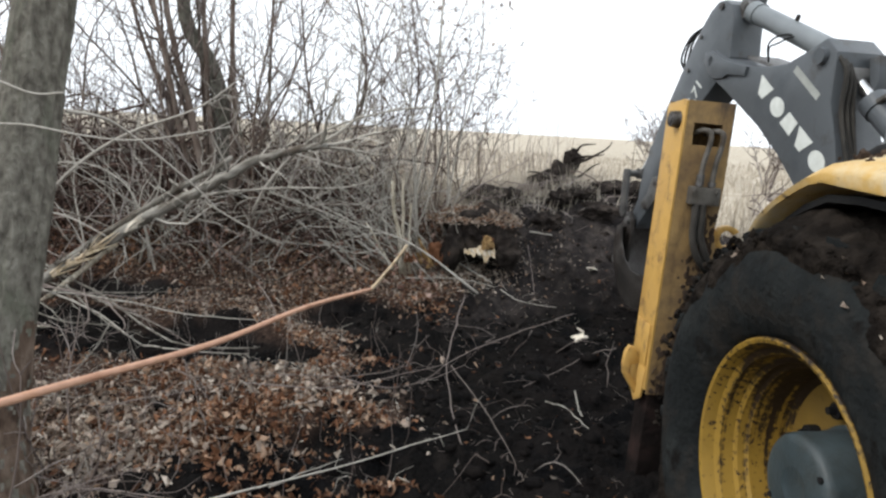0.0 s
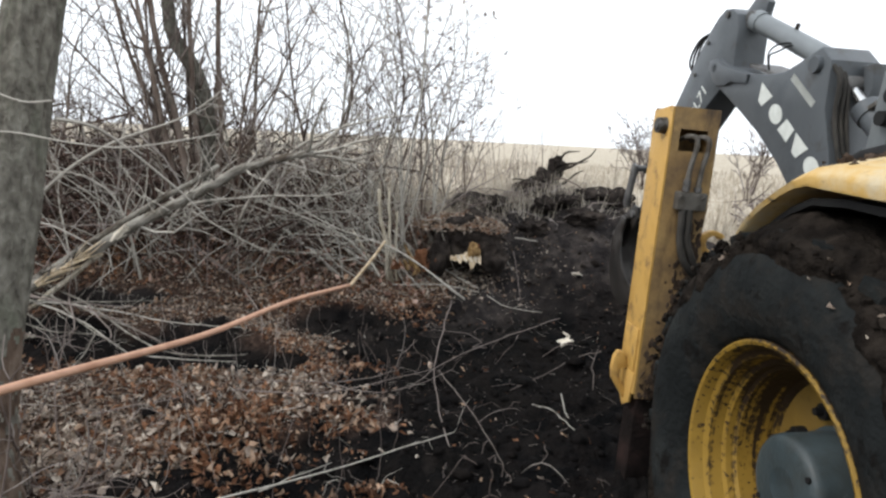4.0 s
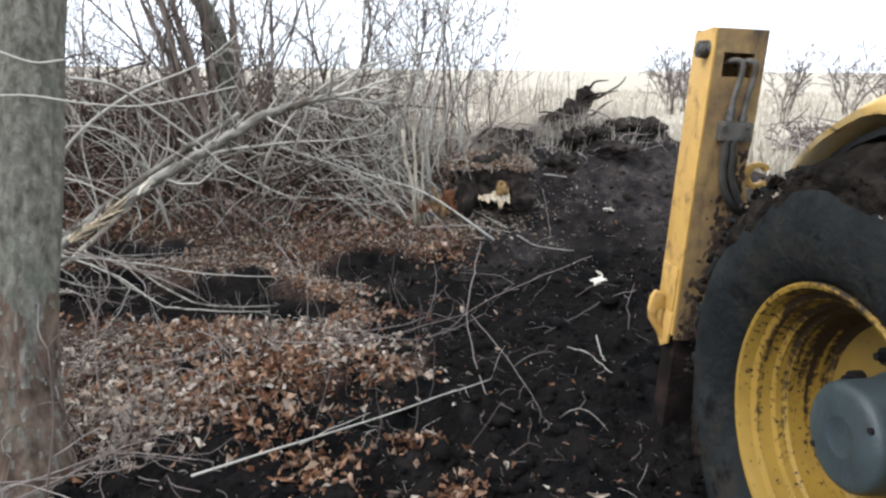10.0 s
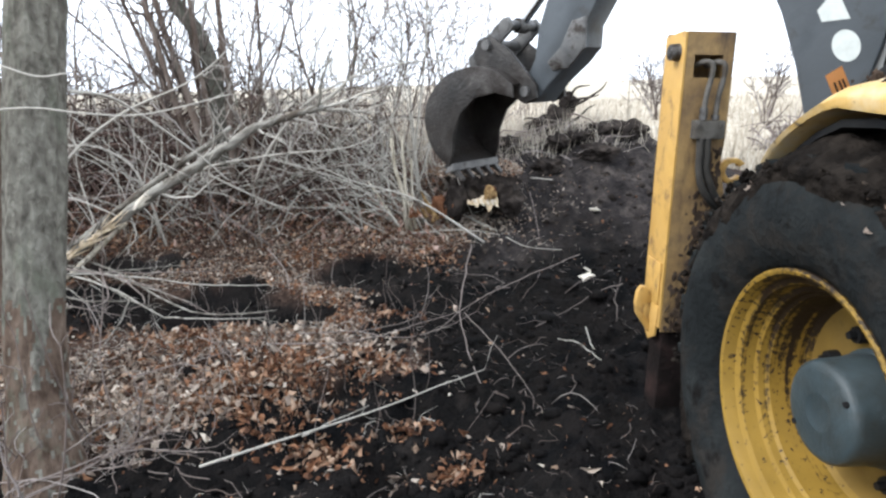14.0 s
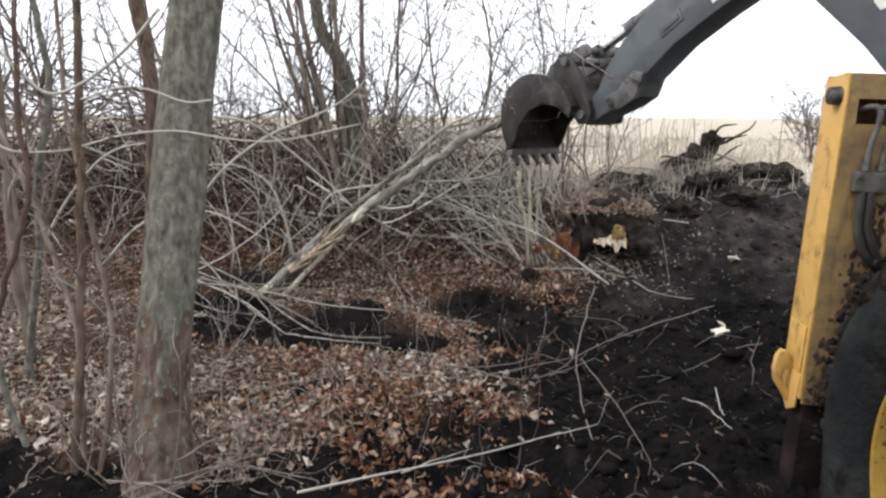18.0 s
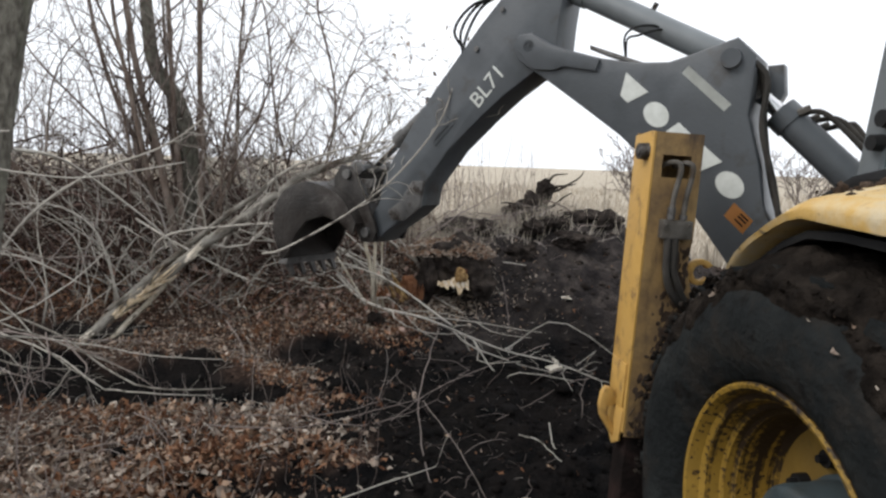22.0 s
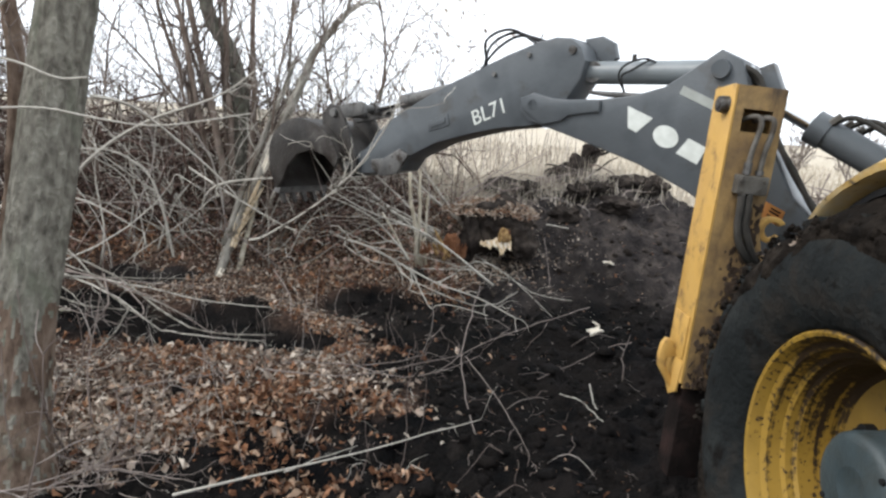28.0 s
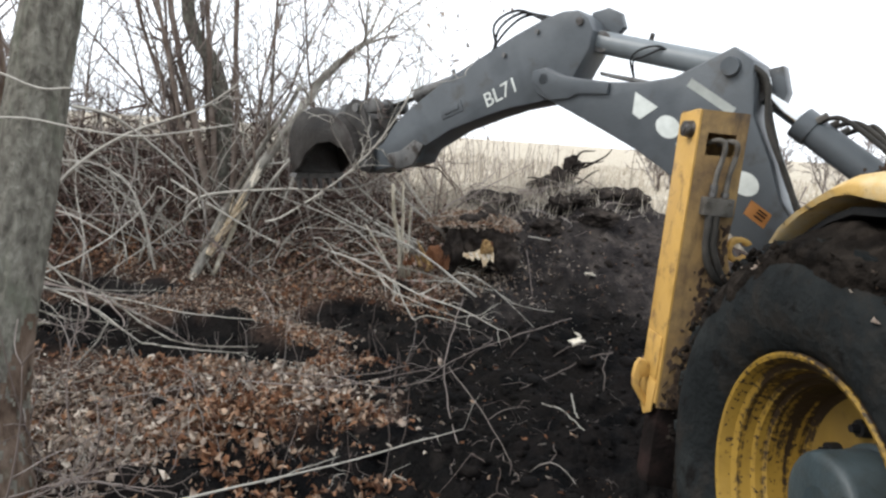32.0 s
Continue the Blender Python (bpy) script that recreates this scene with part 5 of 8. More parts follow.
_t.location = (-2.24, 6.6, 0.5)
tagged(_t, "thick dark crooked bare trunk rising from the bank", "tree")
_o = np.array((-2.24, 6.6, 0.5))
tube_object("trunk", [(_p - _o, taper(0.1, 0.05, len(_p)))], BARK, 14, _t)
_tw = []
branch_out(np.random.default_rng(12), _p, taper(0.03, 0.02, len(_p)), 22, 1.3, 2, _tw)
tagged(tube_object("crown", [(q - _o, r) for q, r in _tw], TWIG, 4, _t), kind="stuff")

SHRUBS = [
    # base, tops with radius, twigs a stem, twig length
    ((-3.6, 6.4, 0.7), [((-4.2, 6.2, 3.2), 0.03), ((-3.4, 6.2, 3.4), 0.022), ((-3.0, 6.2, 2.6), 0.016), ((-4.6, 6.0, 2.4), 0.016)], 30, 0.8),
    ((-1.2, 6.7, 0.7), [((-1.5, 6.5, 3.2), 0.018), ((-0.9, 6.5, 3.4), 0.018), ((-0.5, 6.6, 2.8), 0.014), ((-1.8, 6.4, 2.4), 0.014), ((-0.1, 6.6, 2.2), 0.012)], 26, 0.75),
    ((-0.35, 6.9, 0.6), [((-0.4, 6.8, 3.3), 0.016), ((-0.05, 6.9, 2.9), 0.013), ((0.25, 6.9, 2.3), 0.011), ((-0.7, 6.7, 2.6), 0.012)], 22, 0.6),
    ((0.3, 7.6, 0.65), [((0.5, 7.5, 2.2), 0.011), ((0.1, 7.5, 2.5), 0.012), ((0.8, 7.6, 1.9), 0.009)], 16, 0.5),
    ((-5.4, 6.0, 0.5), [((-5.8, 5.8, 3.2), 0.03), ((-5.0, 5.8, 3.0), 0.02), ((-6.2, 5.6, 2.6), 0.02), ((-5.4, 5.6, 3.6), 0.022)], 28, 0.9),
    ((-1.7, 6.2, 0.3), [((-2.3, 5.9, 2.9), 0.012), ((-1.0, 5.9, 2.7), 0.012), ((-1.4, 5.9, 3.3), 0.014), ((-0.4, 6.0, 2.3), 0.011)], 24, 0.9),
    ((-4.6, 6.8, 0.8), [((-5.1, 6.7, 3.1), 0.018), ((-4.0, 6.7, 3.3), 0.016), ((-3.5, 6.8, 2.6), 0.012)], 26, 0.9),
    ((-0.1, 7.3, 0.62), [((0.2, 7.2, 3.0), 0.013), ((-0.5, 7.2, 3.3), 0.014), ((0.6, 7.2, 2.4), 0.01), ((-0.9, 7.2, 2.8), 0.012)], 20, 0.7),
    ((-3.0, 6.9, 0.85), [((-2.85, 6.8, 3.4), 0.022), ((-3.4, 6.7, 3.1), 0.016), ((-2.5, 6.8, 2.9), 0.014)], 24, 0.7),
]
BANK_SHRUBS = []
for _i, (_b, _s, _n, _l) in enumerate(SHRUBS):
    BANK_SHRUBS.append(shrub("shrub", "bare grey-brown shrub with thin tangled shoots on the bank", 30 + _i, _b, _s, _n, _l, 2))

PALE_SHRUBS = []
for _i, (_b, _s) in enumerate((
        ((-0.2, 6.55, 0.5), [((-0.35, 6.5, 3.1), 0.012), ((-0.1, 6.5, 3.3), 0.014), ((0.15, 6.6, 2.9), 0.011), ((-0.55, 6.5, 2.7), 0.01)]),
        ((0.1, 6.9, 0.55), [((0.0, 6.9, 3.2), 0.012), ((0.3, 6.9, 3.0), 0.012), ((0.55, 6.9, 2.4), 0.009)]),
        ((-0.6, 6.7, 0.55), [((-0.75, 6.6, 3.2), 0.013), ((-0.5, 6.7, 3.4), 0.012), ((-0.9, 6.7, 2.8), 0.01)]))):
    PALE_SHRUBS.append(shrub("shrub", "pale thin upright shoots beside the stump", 130 + _i, _b, _s, 20, 0.42, 1, TWIG_LIGHT))

# slim stems beside the near trunk
def sapling(label, line, r0, r1, seed, mat, n=5, length=0.4, group="saplings beside the trunk"):
    rng = np.random.default_rng(seed)
    p = np.array(smooth_line(line, 7))
    p[1:-1] += rng.normal(0, 0.0035, (len(p) - 2, 3))
    o = p[0].copy()
    ob = new("sapling")
    ob.location = o
    tagged(ob, label, "sapling", group)
    r = taper(r0, r1, len(p))
    tube_object("stem", [(p - o, r)], mat, 10, ob)
    tw = []
    branch_out(rng, p, r * 0.6, n, length, 1, tw)
    tagged(tube_object("crown", [(q - o, w) for q, w in tw], TWIG, 4, ob), kind="stuff")


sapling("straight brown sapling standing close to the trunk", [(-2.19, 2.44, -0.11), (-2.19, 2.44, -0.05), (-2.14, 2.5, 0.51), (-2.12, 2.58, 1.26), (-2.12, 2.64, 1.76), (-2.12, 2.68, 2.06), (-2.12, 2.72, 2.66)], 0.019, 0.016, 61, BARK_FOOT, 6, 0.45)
sapling("pale leaning sapling crossing behind the straight one", [(-2.18, 2.5, -0.13), (-2.18, 2.5, -0.07), (-2.25, 2.62, 0.58), (-2.47, 2.75, 1), (-2.59, 2.8, 1.24), (-2.94, 2.95, 1.71), (-3.1, 3.05, 2.05), (-3.26, 3.15, 2.65)], 0.014, 0.01, 62, STEM, 7, 0.5)
sapling("pale leaning sapling rising from the foot of the trunk", [(-2.1, 2.5, -0.12), (-2.1, 2.5, -0.06), (-2.05, 2.6, 0.53), (-2.15, 2.7, 0.88), (-2.23, 2.75, 1.16), (-2.37, 2.85, 1.59), (-2.41, 2.9, 1.94), (-2.45, 2.95, 2.54)], 0.015, 0.009, 63, STEM, 7, 0.45)
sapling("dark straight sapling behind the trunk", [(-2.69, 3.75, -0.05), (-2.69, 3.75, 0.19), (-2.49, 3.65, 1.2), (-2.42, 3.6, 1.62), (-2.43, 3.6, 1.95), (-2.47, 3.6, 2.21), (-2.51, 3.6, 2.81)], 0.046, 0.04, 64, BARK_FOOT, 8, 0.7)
sapling("dark bent sapling growing from the litter", [(-2.61, 2.3, -0.06), (-2.61, 2.3, 0.14), (-2.48, 2.3, 0.45), (-2.28, 2.3, 0.91), (-2.14, 2.32, 1.29), (-2.19, 2.36, 1.56), (-2.19, 2.4, 1.89), (-2.19, 2.44, 2.49)], 0.014, 0.009, 65, TWIG_DARK, 7, 0.4)
sapling("greenish grey leaning sapling in the litter", [(-2.42, 2.47, -0.08), (-2.42, 2.47, -0.02), (-2.54, 2.5, 0.18), (-2.62, 2.52, 0.47), (-2.73, 2.55, 0.92), (-2.89, 2.6, 1.2), (-3.09, 2.65, 1.52), (-3.29, 2.7, 2.12)], 0.018, 0.012, 66, BARK, 6, 0.45)
sapling("greenish grey crooked sapling in the litter", [(-3.19, 3.3, -0.05), (-3.19, 3.3, 0.15), (-2.98, 3.25, 0.83), (-2.9, 3.2, 1.24), (-2.81, 3.2, 1.5), (-2.75, 3.2, 1.81), (-2.8, 3.2, 2.17), (-2.85, 3.2, 2.77)], 0.024, 0.016, 67, BARK, 9, 0.6)
for _i, (_q, _r) in enumerate((
        ([(-2.15, 6.3, 0.3), (-2.23, 6.3, 0.82), (-2.38, 6.3, 1.67), (-2.52, 6.3, 2.22), (-2.7, 6.3, 3.4)], 0.042),
        ([(-2.15, 6.4, 0.3), (-2.19, 6.4, 0.82), (-2.22, 6.4, 1.52), (-2.26, 6.4, 2.0), (-2.3, 6.4, 3.3)], 0.036),
        ([(-2.02, 6.4, 0.3), (-2.03, 6.4, 0.83), (-1.99, 6.4, 1.64), (-2.01, 6.4, 2.27), (-2.0, 6.4, 3.4)], 0.034),
        ([(-2.3, 6.5, 0.35), (-2.42, 6.5, 0.9), (-2.62, 6.5, 1.6), (-2.9, 6.5, 2.3), (-3.1, 6.5, 3.2)], 0.026))):
    sapling("brown upright stem in the clump on the bank", _q, _r, _r * 0.6, 80 + _i, STEM, 9, 0.7, "stems of the clump on the bank")
for _i, (_b, _s) in enumerate([
        ((-3.4, 3.6, 0.0), [((-3.5, 3.5, 2.9), 0.03), ((-4.0, 3.7, 2.2), 0.014)]),
        ((-4.2, 4.4, 0.0), [((-4.3, 4.3, 3.2), 0.028), ((-3.7, 4.5, 2.4), 0.012), ((-4.8, 4.2, 2.4), 0.014)])]):
    shrub("sapling", "slim grey-brown sapling growing from the litter", 70 + _i, _b, _s, 13, 0.5, 1, None, "sapling")


def pile_line(rng, long=False):
    x = rng.uniform(-6.2, -0.75)
    y = rng.uniform(6.1, 7.7)
    z = ground_z(x, y) + abs(rng.normal(0, 0.22))
    L = rng.uniform(1.0, 2.6) if long else rng.uniform(0.3, 1.4)
    az = rng.normal(0, 0.7) + (math.pi if rng.random() < 0.5 else 0)
    el = rng.normal(0.15, 0.5)
    d = np.array((math.cos(az) * math.cos(el), math.sin(az) * math.cos(el) * 0.7, math.sin(el)))
    a = np.array((x, y, z)) - d * L / 2
    a[2] = max(a[2], ground_z(a[0], a[1]))
    thick = 0.004 + 0.012 * rng.random() ** 2 + (0.012 * rng.random() if rng.random() < 0.08 else 0)
    return arch(rng, a, a + d * L, 8, 0.11, rng.normal(0.05, 0.09)), taper(thick, 0.0025, 8)


def build_brush():
    rng = np.random.default_rng(21)
    tagged(tube_object("brush_pile", [pile_line(rng) for _ in range(1000)], TWIG_DARK, 4), "dark tangled pile of thin branches on the bank", "brush", kind="stuff")
    tagged(tube_object("brush_layer", [pile_line(rng, True) for _ in range(110)], TWIG_DARK, 5), "grey-brown crooked branches tangled over the bank", "brush", kind="stuff")
    # the tall end of the heap, out to the side
    side, grey = [], []
    for _ in range(620):
        x, y = rng.uniform(-10.5, -4.6), rng.uniform(6.0, 7.8)
        z = ground_z(x, y) + rng.uniform(0.0, 1.35) * step(-4.4, -5.6, x) * (0.75 + 0.35 * noise.noise((x * 1.3, y, 5.0)))
        L, az, el = rng.uniform(0.6, 2.2), rng.normal(0, 0.5) + (math.pi if rng.random() < 0.5 else 0), rng.normal(0.08, 0.28)
        d = np.array((math.cos(az) * math.cos(el), math.sin(az) * math.cos(el) * 0.7, math.sin(el)))
        a = np.array((x, y, z)) - d * L / 2
        a[2] = max(a[2], ground_z(a[0], a[1]))
        (grey if rng.random() < 0.45 else side).append((arch(rng, a, a + d * L, 8, 0.1, rng.normal(0.05, 0.08)), taper(0.005 + 0.012 * rng.random() ** 2, 0.003, 8)))
    tagged(tube_object("brush_pile", side, TWIG_DARK, 4), "tall dark pile of thin branches at the end of the bank", "brush", kind="stuff")
    tagged(tube_object("brush_layer", grey, TWIG, 4), "grey crooked branches on the tall end of the pile", "brush", kind="stuff")
    pale = []
    for _ in range(26):
        p, r = pile_line(rng, True)
        if p[0][0] < 0.0:
            pale.append((p + np.array((0, -0.3, 0.1)), r))
            branch_out(rng, p + np.array((0, -0.3, 0.1)), r, 4, 0.5, 0, pale)
    # fans of pale shoots bent to the right and the left over the litter
    fan, brown = [], []
    for bx, by, n, sgn in ((-0.45, 6.15, 40, -1), (-0.25, 6.4, 16, -1), (-1.9, 5.9, 26, 1), (-3.2, 5.7, 16, 1), (-2.6, 6.0, 22, -1), (-4.6, 5.7, 14, 1), (-1.3, 6.2, 16, -1)):
        for _ in range(n):
            x, y = bx + rng.normal(0, 0.34), by + abs(rng.normal(0, 0.3)) - 0.1
            L = rng.uniform(0.7, 2.4)
            el = rng.uniform(0.15, 1.35)
            d = np.array(((sgn if rng.random() < 0.78 or bx > -1 else -sgn) * math.cos(el), rng.normal(0.05, 0.3), math.sin(el)))
            a = np.array((x, y, ground_z(x, y)))
            p = arch(rng, a, a + d * L, 10, 0.1, 0.08)
            r = taper(0.004 + 0.0075 * rng.random() ** 2, 0.0017, 10)
            heap = fan if bx > -1 else (pale if rng.random() < 0.5 else brown)
            heap.append((p, r))
            branch_out(rng, p, r, 4, 0.45, 0, heap)
    o = np.array((-0.35, 6.2, 0.2))
    shoots = new("shoot_fan")
    shoots.location = o
    tagged(shoots, "fan of pale bent shoots in front of the brush", "shoots")
    for i in range(0, len(fan), 5):
        # a bent shoot with its side twigs
        tube_object("shoot", [(p - o, r) for p, r in fan[i:i + 5]], TWIG_LIGHT, 5, shoots)
    tagged(tube_object("brown_shoots", brown, TWIG, 5), "brown bent shoots leaning in the brush", "shoots", kind="stuff")
    tagged(tube_object("bent_shoots", pale, TWIG_LIGHT, 5), "pale grey bent shoots leaning over the litter", "shoots", kind="stuff")
    # upright whips along the crest and in the field edge
    whips = []
    for _ in range(210):
        x, y = rng.uniform(-6, 0.1), rng.uniform(6.6, 9.5)
        z = ground_z(x, y)
        h = rng.uniform(0.5, 1.7) * (0.75 if x > -0.6 else 1.0)
        p = bend(rng, (x, y, z), (x + rng.normal(0, 0.15), y + rng.normal(0, 0.1), z + h), 7, 0.04)
        r = taper(rng.uniform(0.004, 0.008), 0.0018, 7)
        whips.append((p, r))
        branch_out(rng, p, r, 5, 0.35, 0, whips)
    for _ in range(120):
        y = rng.uniform(11, 24)
        x = y * rng.uniform(-0.1, 0.2)
        h = rng.uniform(0.7, 1.3) + 1.3 * rng.random() ** 2
        p = arch(rng, (x, y, 0.1), (x + rng.normal(0, 0.25), y, 0.1 + h), 6, 0.04)
        whips.append((p, taper(0.009, 0.004, 6)))
        branch_out(rng, p, whips[-1][1], 3, 0.5, 0, whips)
    tagged(tube_object("upright_whips", whips, TWIG, 4), "thin upright bare shoots along the bank and field edge", "shoots", kind="stuff")
    return shoots


SHOOT_FAN = build_brush()


def fallen_branch(pts, r0, r1, seed, n):
    rng = np.random.default_rng(seed)
    p = np.array(smooth_line(pts, 6))
    o = p[0].copy()
    ob = new("branch")
    ob.location = o
    tagged(ob, "pale grey bent branch hanging over the litter from the brush", "branch", "branches in the brush")
    r = taper(r0, r1, len(p))
    tube_object("stem", [(p - o, r)], TWIG_LIGHT, 7, ob)
    tw = []
    branch_out(rng, p, r, n, 0.6, 1, tw, 0.2)
    tagged(tube_object("crown", [(q - o, w) for q, w in tw], TWIG_LIGHT, 4, ob), kind="stuff")


for _i, (_q, _r) in enumerate((
        ([(-2.5, 6.1, 1.0), (-2.12, 5.8, 0.88), (-1.65, 5.75, 0.64), (-1.36, 5.7, 0.53)], 0.011),
        ([(-2.55, 5.9, 0.1), (-2.63, 5.8, 0.68), (-2.75, 5.75, 0.98), (-3.04, 5.7, 1.14), (-3.5, 5.7, 1.12)], 0.013),
        ([(0.4, 5.85, 0.14), (-0.22, 5.85, 0.56), (-0.82, 5.8, 0.77), (-1.33, 5.8, 1.05)], 0.012),
        ([(-2.4, 6.1, 0.5), (-2.14, 5.8, 0.88), (-1.46, 5.75, 1.01), (-0.67, 5.7, 1.1), (-0.23, 5.7, 1.52)], 0.015),
        ([(-0.4, 5.95, 0.3), (-0.5, 5.9, 0.45), (-0.81, 5.8, 0.74), (-1.49, 5.8, 0.97)], 0.013),
        ([(-1.9, 6.3, 0.4), (-1.6, 6.1, 1.0), (-1.1, 6.0, 1.5), (-0.4, 6.0, 1.75), (0.2, 6.1, 1.8)], 0.02),
        ([(-3.9, 6.1, 0.4), (-3.4, 6.0, 1.0), (-2.8, 5.9, 1.4), (-2.1, 5.9, 1.7), (-1.5, 5.9, 2.2)], 0.022),
        ([(-4.5, 5.6, 0.1), (-3.9, 5.5, 0.6), (-3.2, 5.4, 0.75), (-2.6, 5.4, 0.5)], 0.016),
        ([(-5.2, 5.6, 0.2), (-4.6, 5.5, 0.9), (-4.0, 5.4, 1.3), (-3.2, 5.4, 1.35)], 0.018))):
    fallen_branch(_q, _r, 0.004, 200 + _i, 7)


def build_hanging_leaves():
    rng = np.random.default_rng(27)
    P, S = [], []
    for _ in range(130):
        P.append((rng.normal(0.0, 0.35), 6.9 + rng.normal(0, 0.25), rng.uniform(1.5, 3.0)))
        S.append(rng.uniform(0.03, 0.07))
    leaf_mesh("hanging_leaves", P, S, 28, LEAF, "few dry leaves still hanging on the shoots", "leaves", 1.2)


def ground_stick(name, label, pts, r0, r1, mat, lift=0.012, seed=0, side=0):
    """A loose stick that lies on the ground along places (x, y)."""
    rng = np.random.default_rng(seed)
    line = [(x, y, max(ground_z(x + a, y + b) for a in (-0.07, 0, 0.07) for b in (-0.07, 0, 0.07)) + r0 * 0.7 + lift) for x, y in pts]
    p = np.array(smooth_line(line, 5))
    p[1:-1] += rng.normal(0, 0.003, (len(p) - 2, 3))
    o = p[0].copy()
    ob = new(name)
    ob.location = o
    tagged(ob, label, "stick", "sticks on the ground")
    r = taper(r0 * 0.64, r1 * 0.5, len(p))
    tube_object("stem", [(p - o, r)], mat, 7, ob)
    if side:
        tw = []
        branch_out(rng, p, r, (side * 2 + 2) // 3, 0.3, 0, tw, 0.5)
        tagged(tube_object("crown", [(q - o, w * 0.6) for q, w in tw], mat, 4, ob), kind="stuff")
    return ob


ground_stick("stick", "long pale grey stick lying over litter and soil", [(-1.0, 2.25), (-0.42, 2.87), (0.2, 3.12)], 0.0095, 0.005, TWIG_LIGHT, 0.02, 1, 6)
ground_stick("stick", "thin pale stick beside the long one", [(-0.68, 2.66), (-0.4, 2.97)], 0.006, 0.003, TWIG_LIGHT, 0.02, 2, 0)
ground_stick("stick", "thin bent stick standing out of the dug soil", [(0.28, 5.85), (0.16, 4.72), (0.11, 4.17), (0.16, 3.08), (0.18, 2.99)], 0.0075, 0.005, TWIG, 0.02, 3, 0)
ground_stick("stick", "thin brown shoot curving over the dug soil", [(0.14, 4.2), (0.35, 3.4), (0.44, 2.99)], 0.005, 0.003, TWIG, 0.02, 5, 3)
ground_stick("stick", "forked twig lying across the dug soil", [(1.25, 5.65), (0.61, 4.82), (0.19, 4.44), (-0.05, 3.78)], 0.006, 0.0045, TWIG, 0.025, 4, 9)
ground_stick("stick", "short side twig on the dug soil", [(0.51, 4.68), (0.4, 4.64), (0.48, 4.79)], 0.004, 0.003, TWIG, 0.02, 31, 2)
ground_stick("stick", "thin twig on the dug soil", [(1.34, 4.57), (1.16, 4.57), (0.94, 4.45), (0.6, 3.98)], 0.005, 0.0035, TWIG, 0.02, 14, 3)
ground_stick("stick", "short pale twig on the dug soil", [(0.94, 4.01), (0.86, 3.52), (0.86, 3.42)], 0.006, 0.0045, TWIG_LIGHT, 0.01, 6, 0)
ground_stick("stick", "short pale twig on the dug soil", [(0.72, 3.81), (0.79, 3.54), (0.86, 3.27)], 0.006, 0.004, TWIG_LIGHT, 0.01, 7, 0)
ground_stick("stick", "crooked branch running from the brush over the soil", [(-0.25, 6.71), (0.23, 6.48), (0.54, 6.09)], 0.017, 0.008, TWIG_LIGHT, 0.03, 8, 8)
ground_stick("stick", "pale branch lying at the foot of the stump", [(-0.27, 6.03), (0.07, 6.18), (0.31, 6.17), (0.55, 6.06)], 0.011, 0.006, TWIG_LIGHT, 0.02, 32, 5)
ground_stick("stick", "thin pale stick on the soil slope", [(0.62, 5.99), (0.79, 5.86), (1.11, 5.76)], 0.007, 0.005, TWIG_LIGHT, 0.01, 33, 2)
ground_stick("stick", "short upright twig on the soil slope", [(0.95, 6.75), (0.95, 6.39), (0.94, 6)], 0.008, 0.005, TWIG, 0.03, 9, 0)
ground_stick("stick", "short pale stick on the soil slope", [(0.98, 6.93), (1.21, 6.86)], 0.013, 0.011, TWIG_LIGHT, 0, 15, 0)
ground_stick("stick", "thin twig at the side of the stump", [(0.65, 6.75), (0.82, 6.72), (0.91, 6.51)], 0.008, 0.005, TWIG_LIGHT, 0.01, 34, 0)
ground_stick("stick", "thin grey twig on the leaf litter", [(-1.09, 3.7), (-0.54, 3.63), (0.11, 4.19)], 0.008, 0.004, TWIG, 0.03, 10, 9)
ground_stick("stick", "thin grey twig on the leaf litter", [(-1.01, 3.84), (-0.44, 3.9), (-0.13, 4.03)], 0.006, 0.004, TWIG, 0.03, 35, 7)
ground_stick("stick", "thin grey twig on the leaf litter", [(-0.57, 3.84), (-0.29, 3.71), (-0.03, 3.93), (0.24, 4.32)], 0.006, 0.004, TWIG, 0.03, 36, 7)
ground_stick("stick", "grey twig over a dark hollow", [(-2.06, 4.5), (-1.62, 4.39), (-1.29, 4.45)], 0.009, 0.004, TWIG_LIGHT, 0.05, 11, 3)
ground_stick("stick", "grey branch lying under the broken log", [(-3.6, 5.5), (-2.75, 5.05), (-2.04, 4.44)], 0.016, 0.007, TWIG_LIGHT, 0.06, 12, 12)
ground_stick("stick", "grey branch lying under the broken log", [(-3.7, 5.3), (-2.8, 5.2), (-2.0, 5.1), (-1.4, 5.0)], 0.014, 0.006, TWIG_LIGHT, 0.08, 13, 12)
for _i, _q in enumerate(([(-3.2, 5.25), (-2.6, 5.1), (-2.1, 4.9), (-1.75, 4.6)], [(-3.3, 5.3), (-2.6, 5.25), (-1.9, 5.2)], [(-2.9, 5.3), (-2.55, 4.7), (-2.5, 4.3)], [(-2.7, 5.2), (-2.3, 4.75), (-2.2, 4.3)], [(-3.4, 5.0), (-2.9, 4.6), (-2.3, 4.4)], [(-1.55, 5.6), (-1.3, 5.2), (-1.2, 4.8)])):
    ground_stick("stick", "grey branch lying under the broken log", _q, 0.011, 0.005, TWIG, 0.1, 40 + _i, 7)
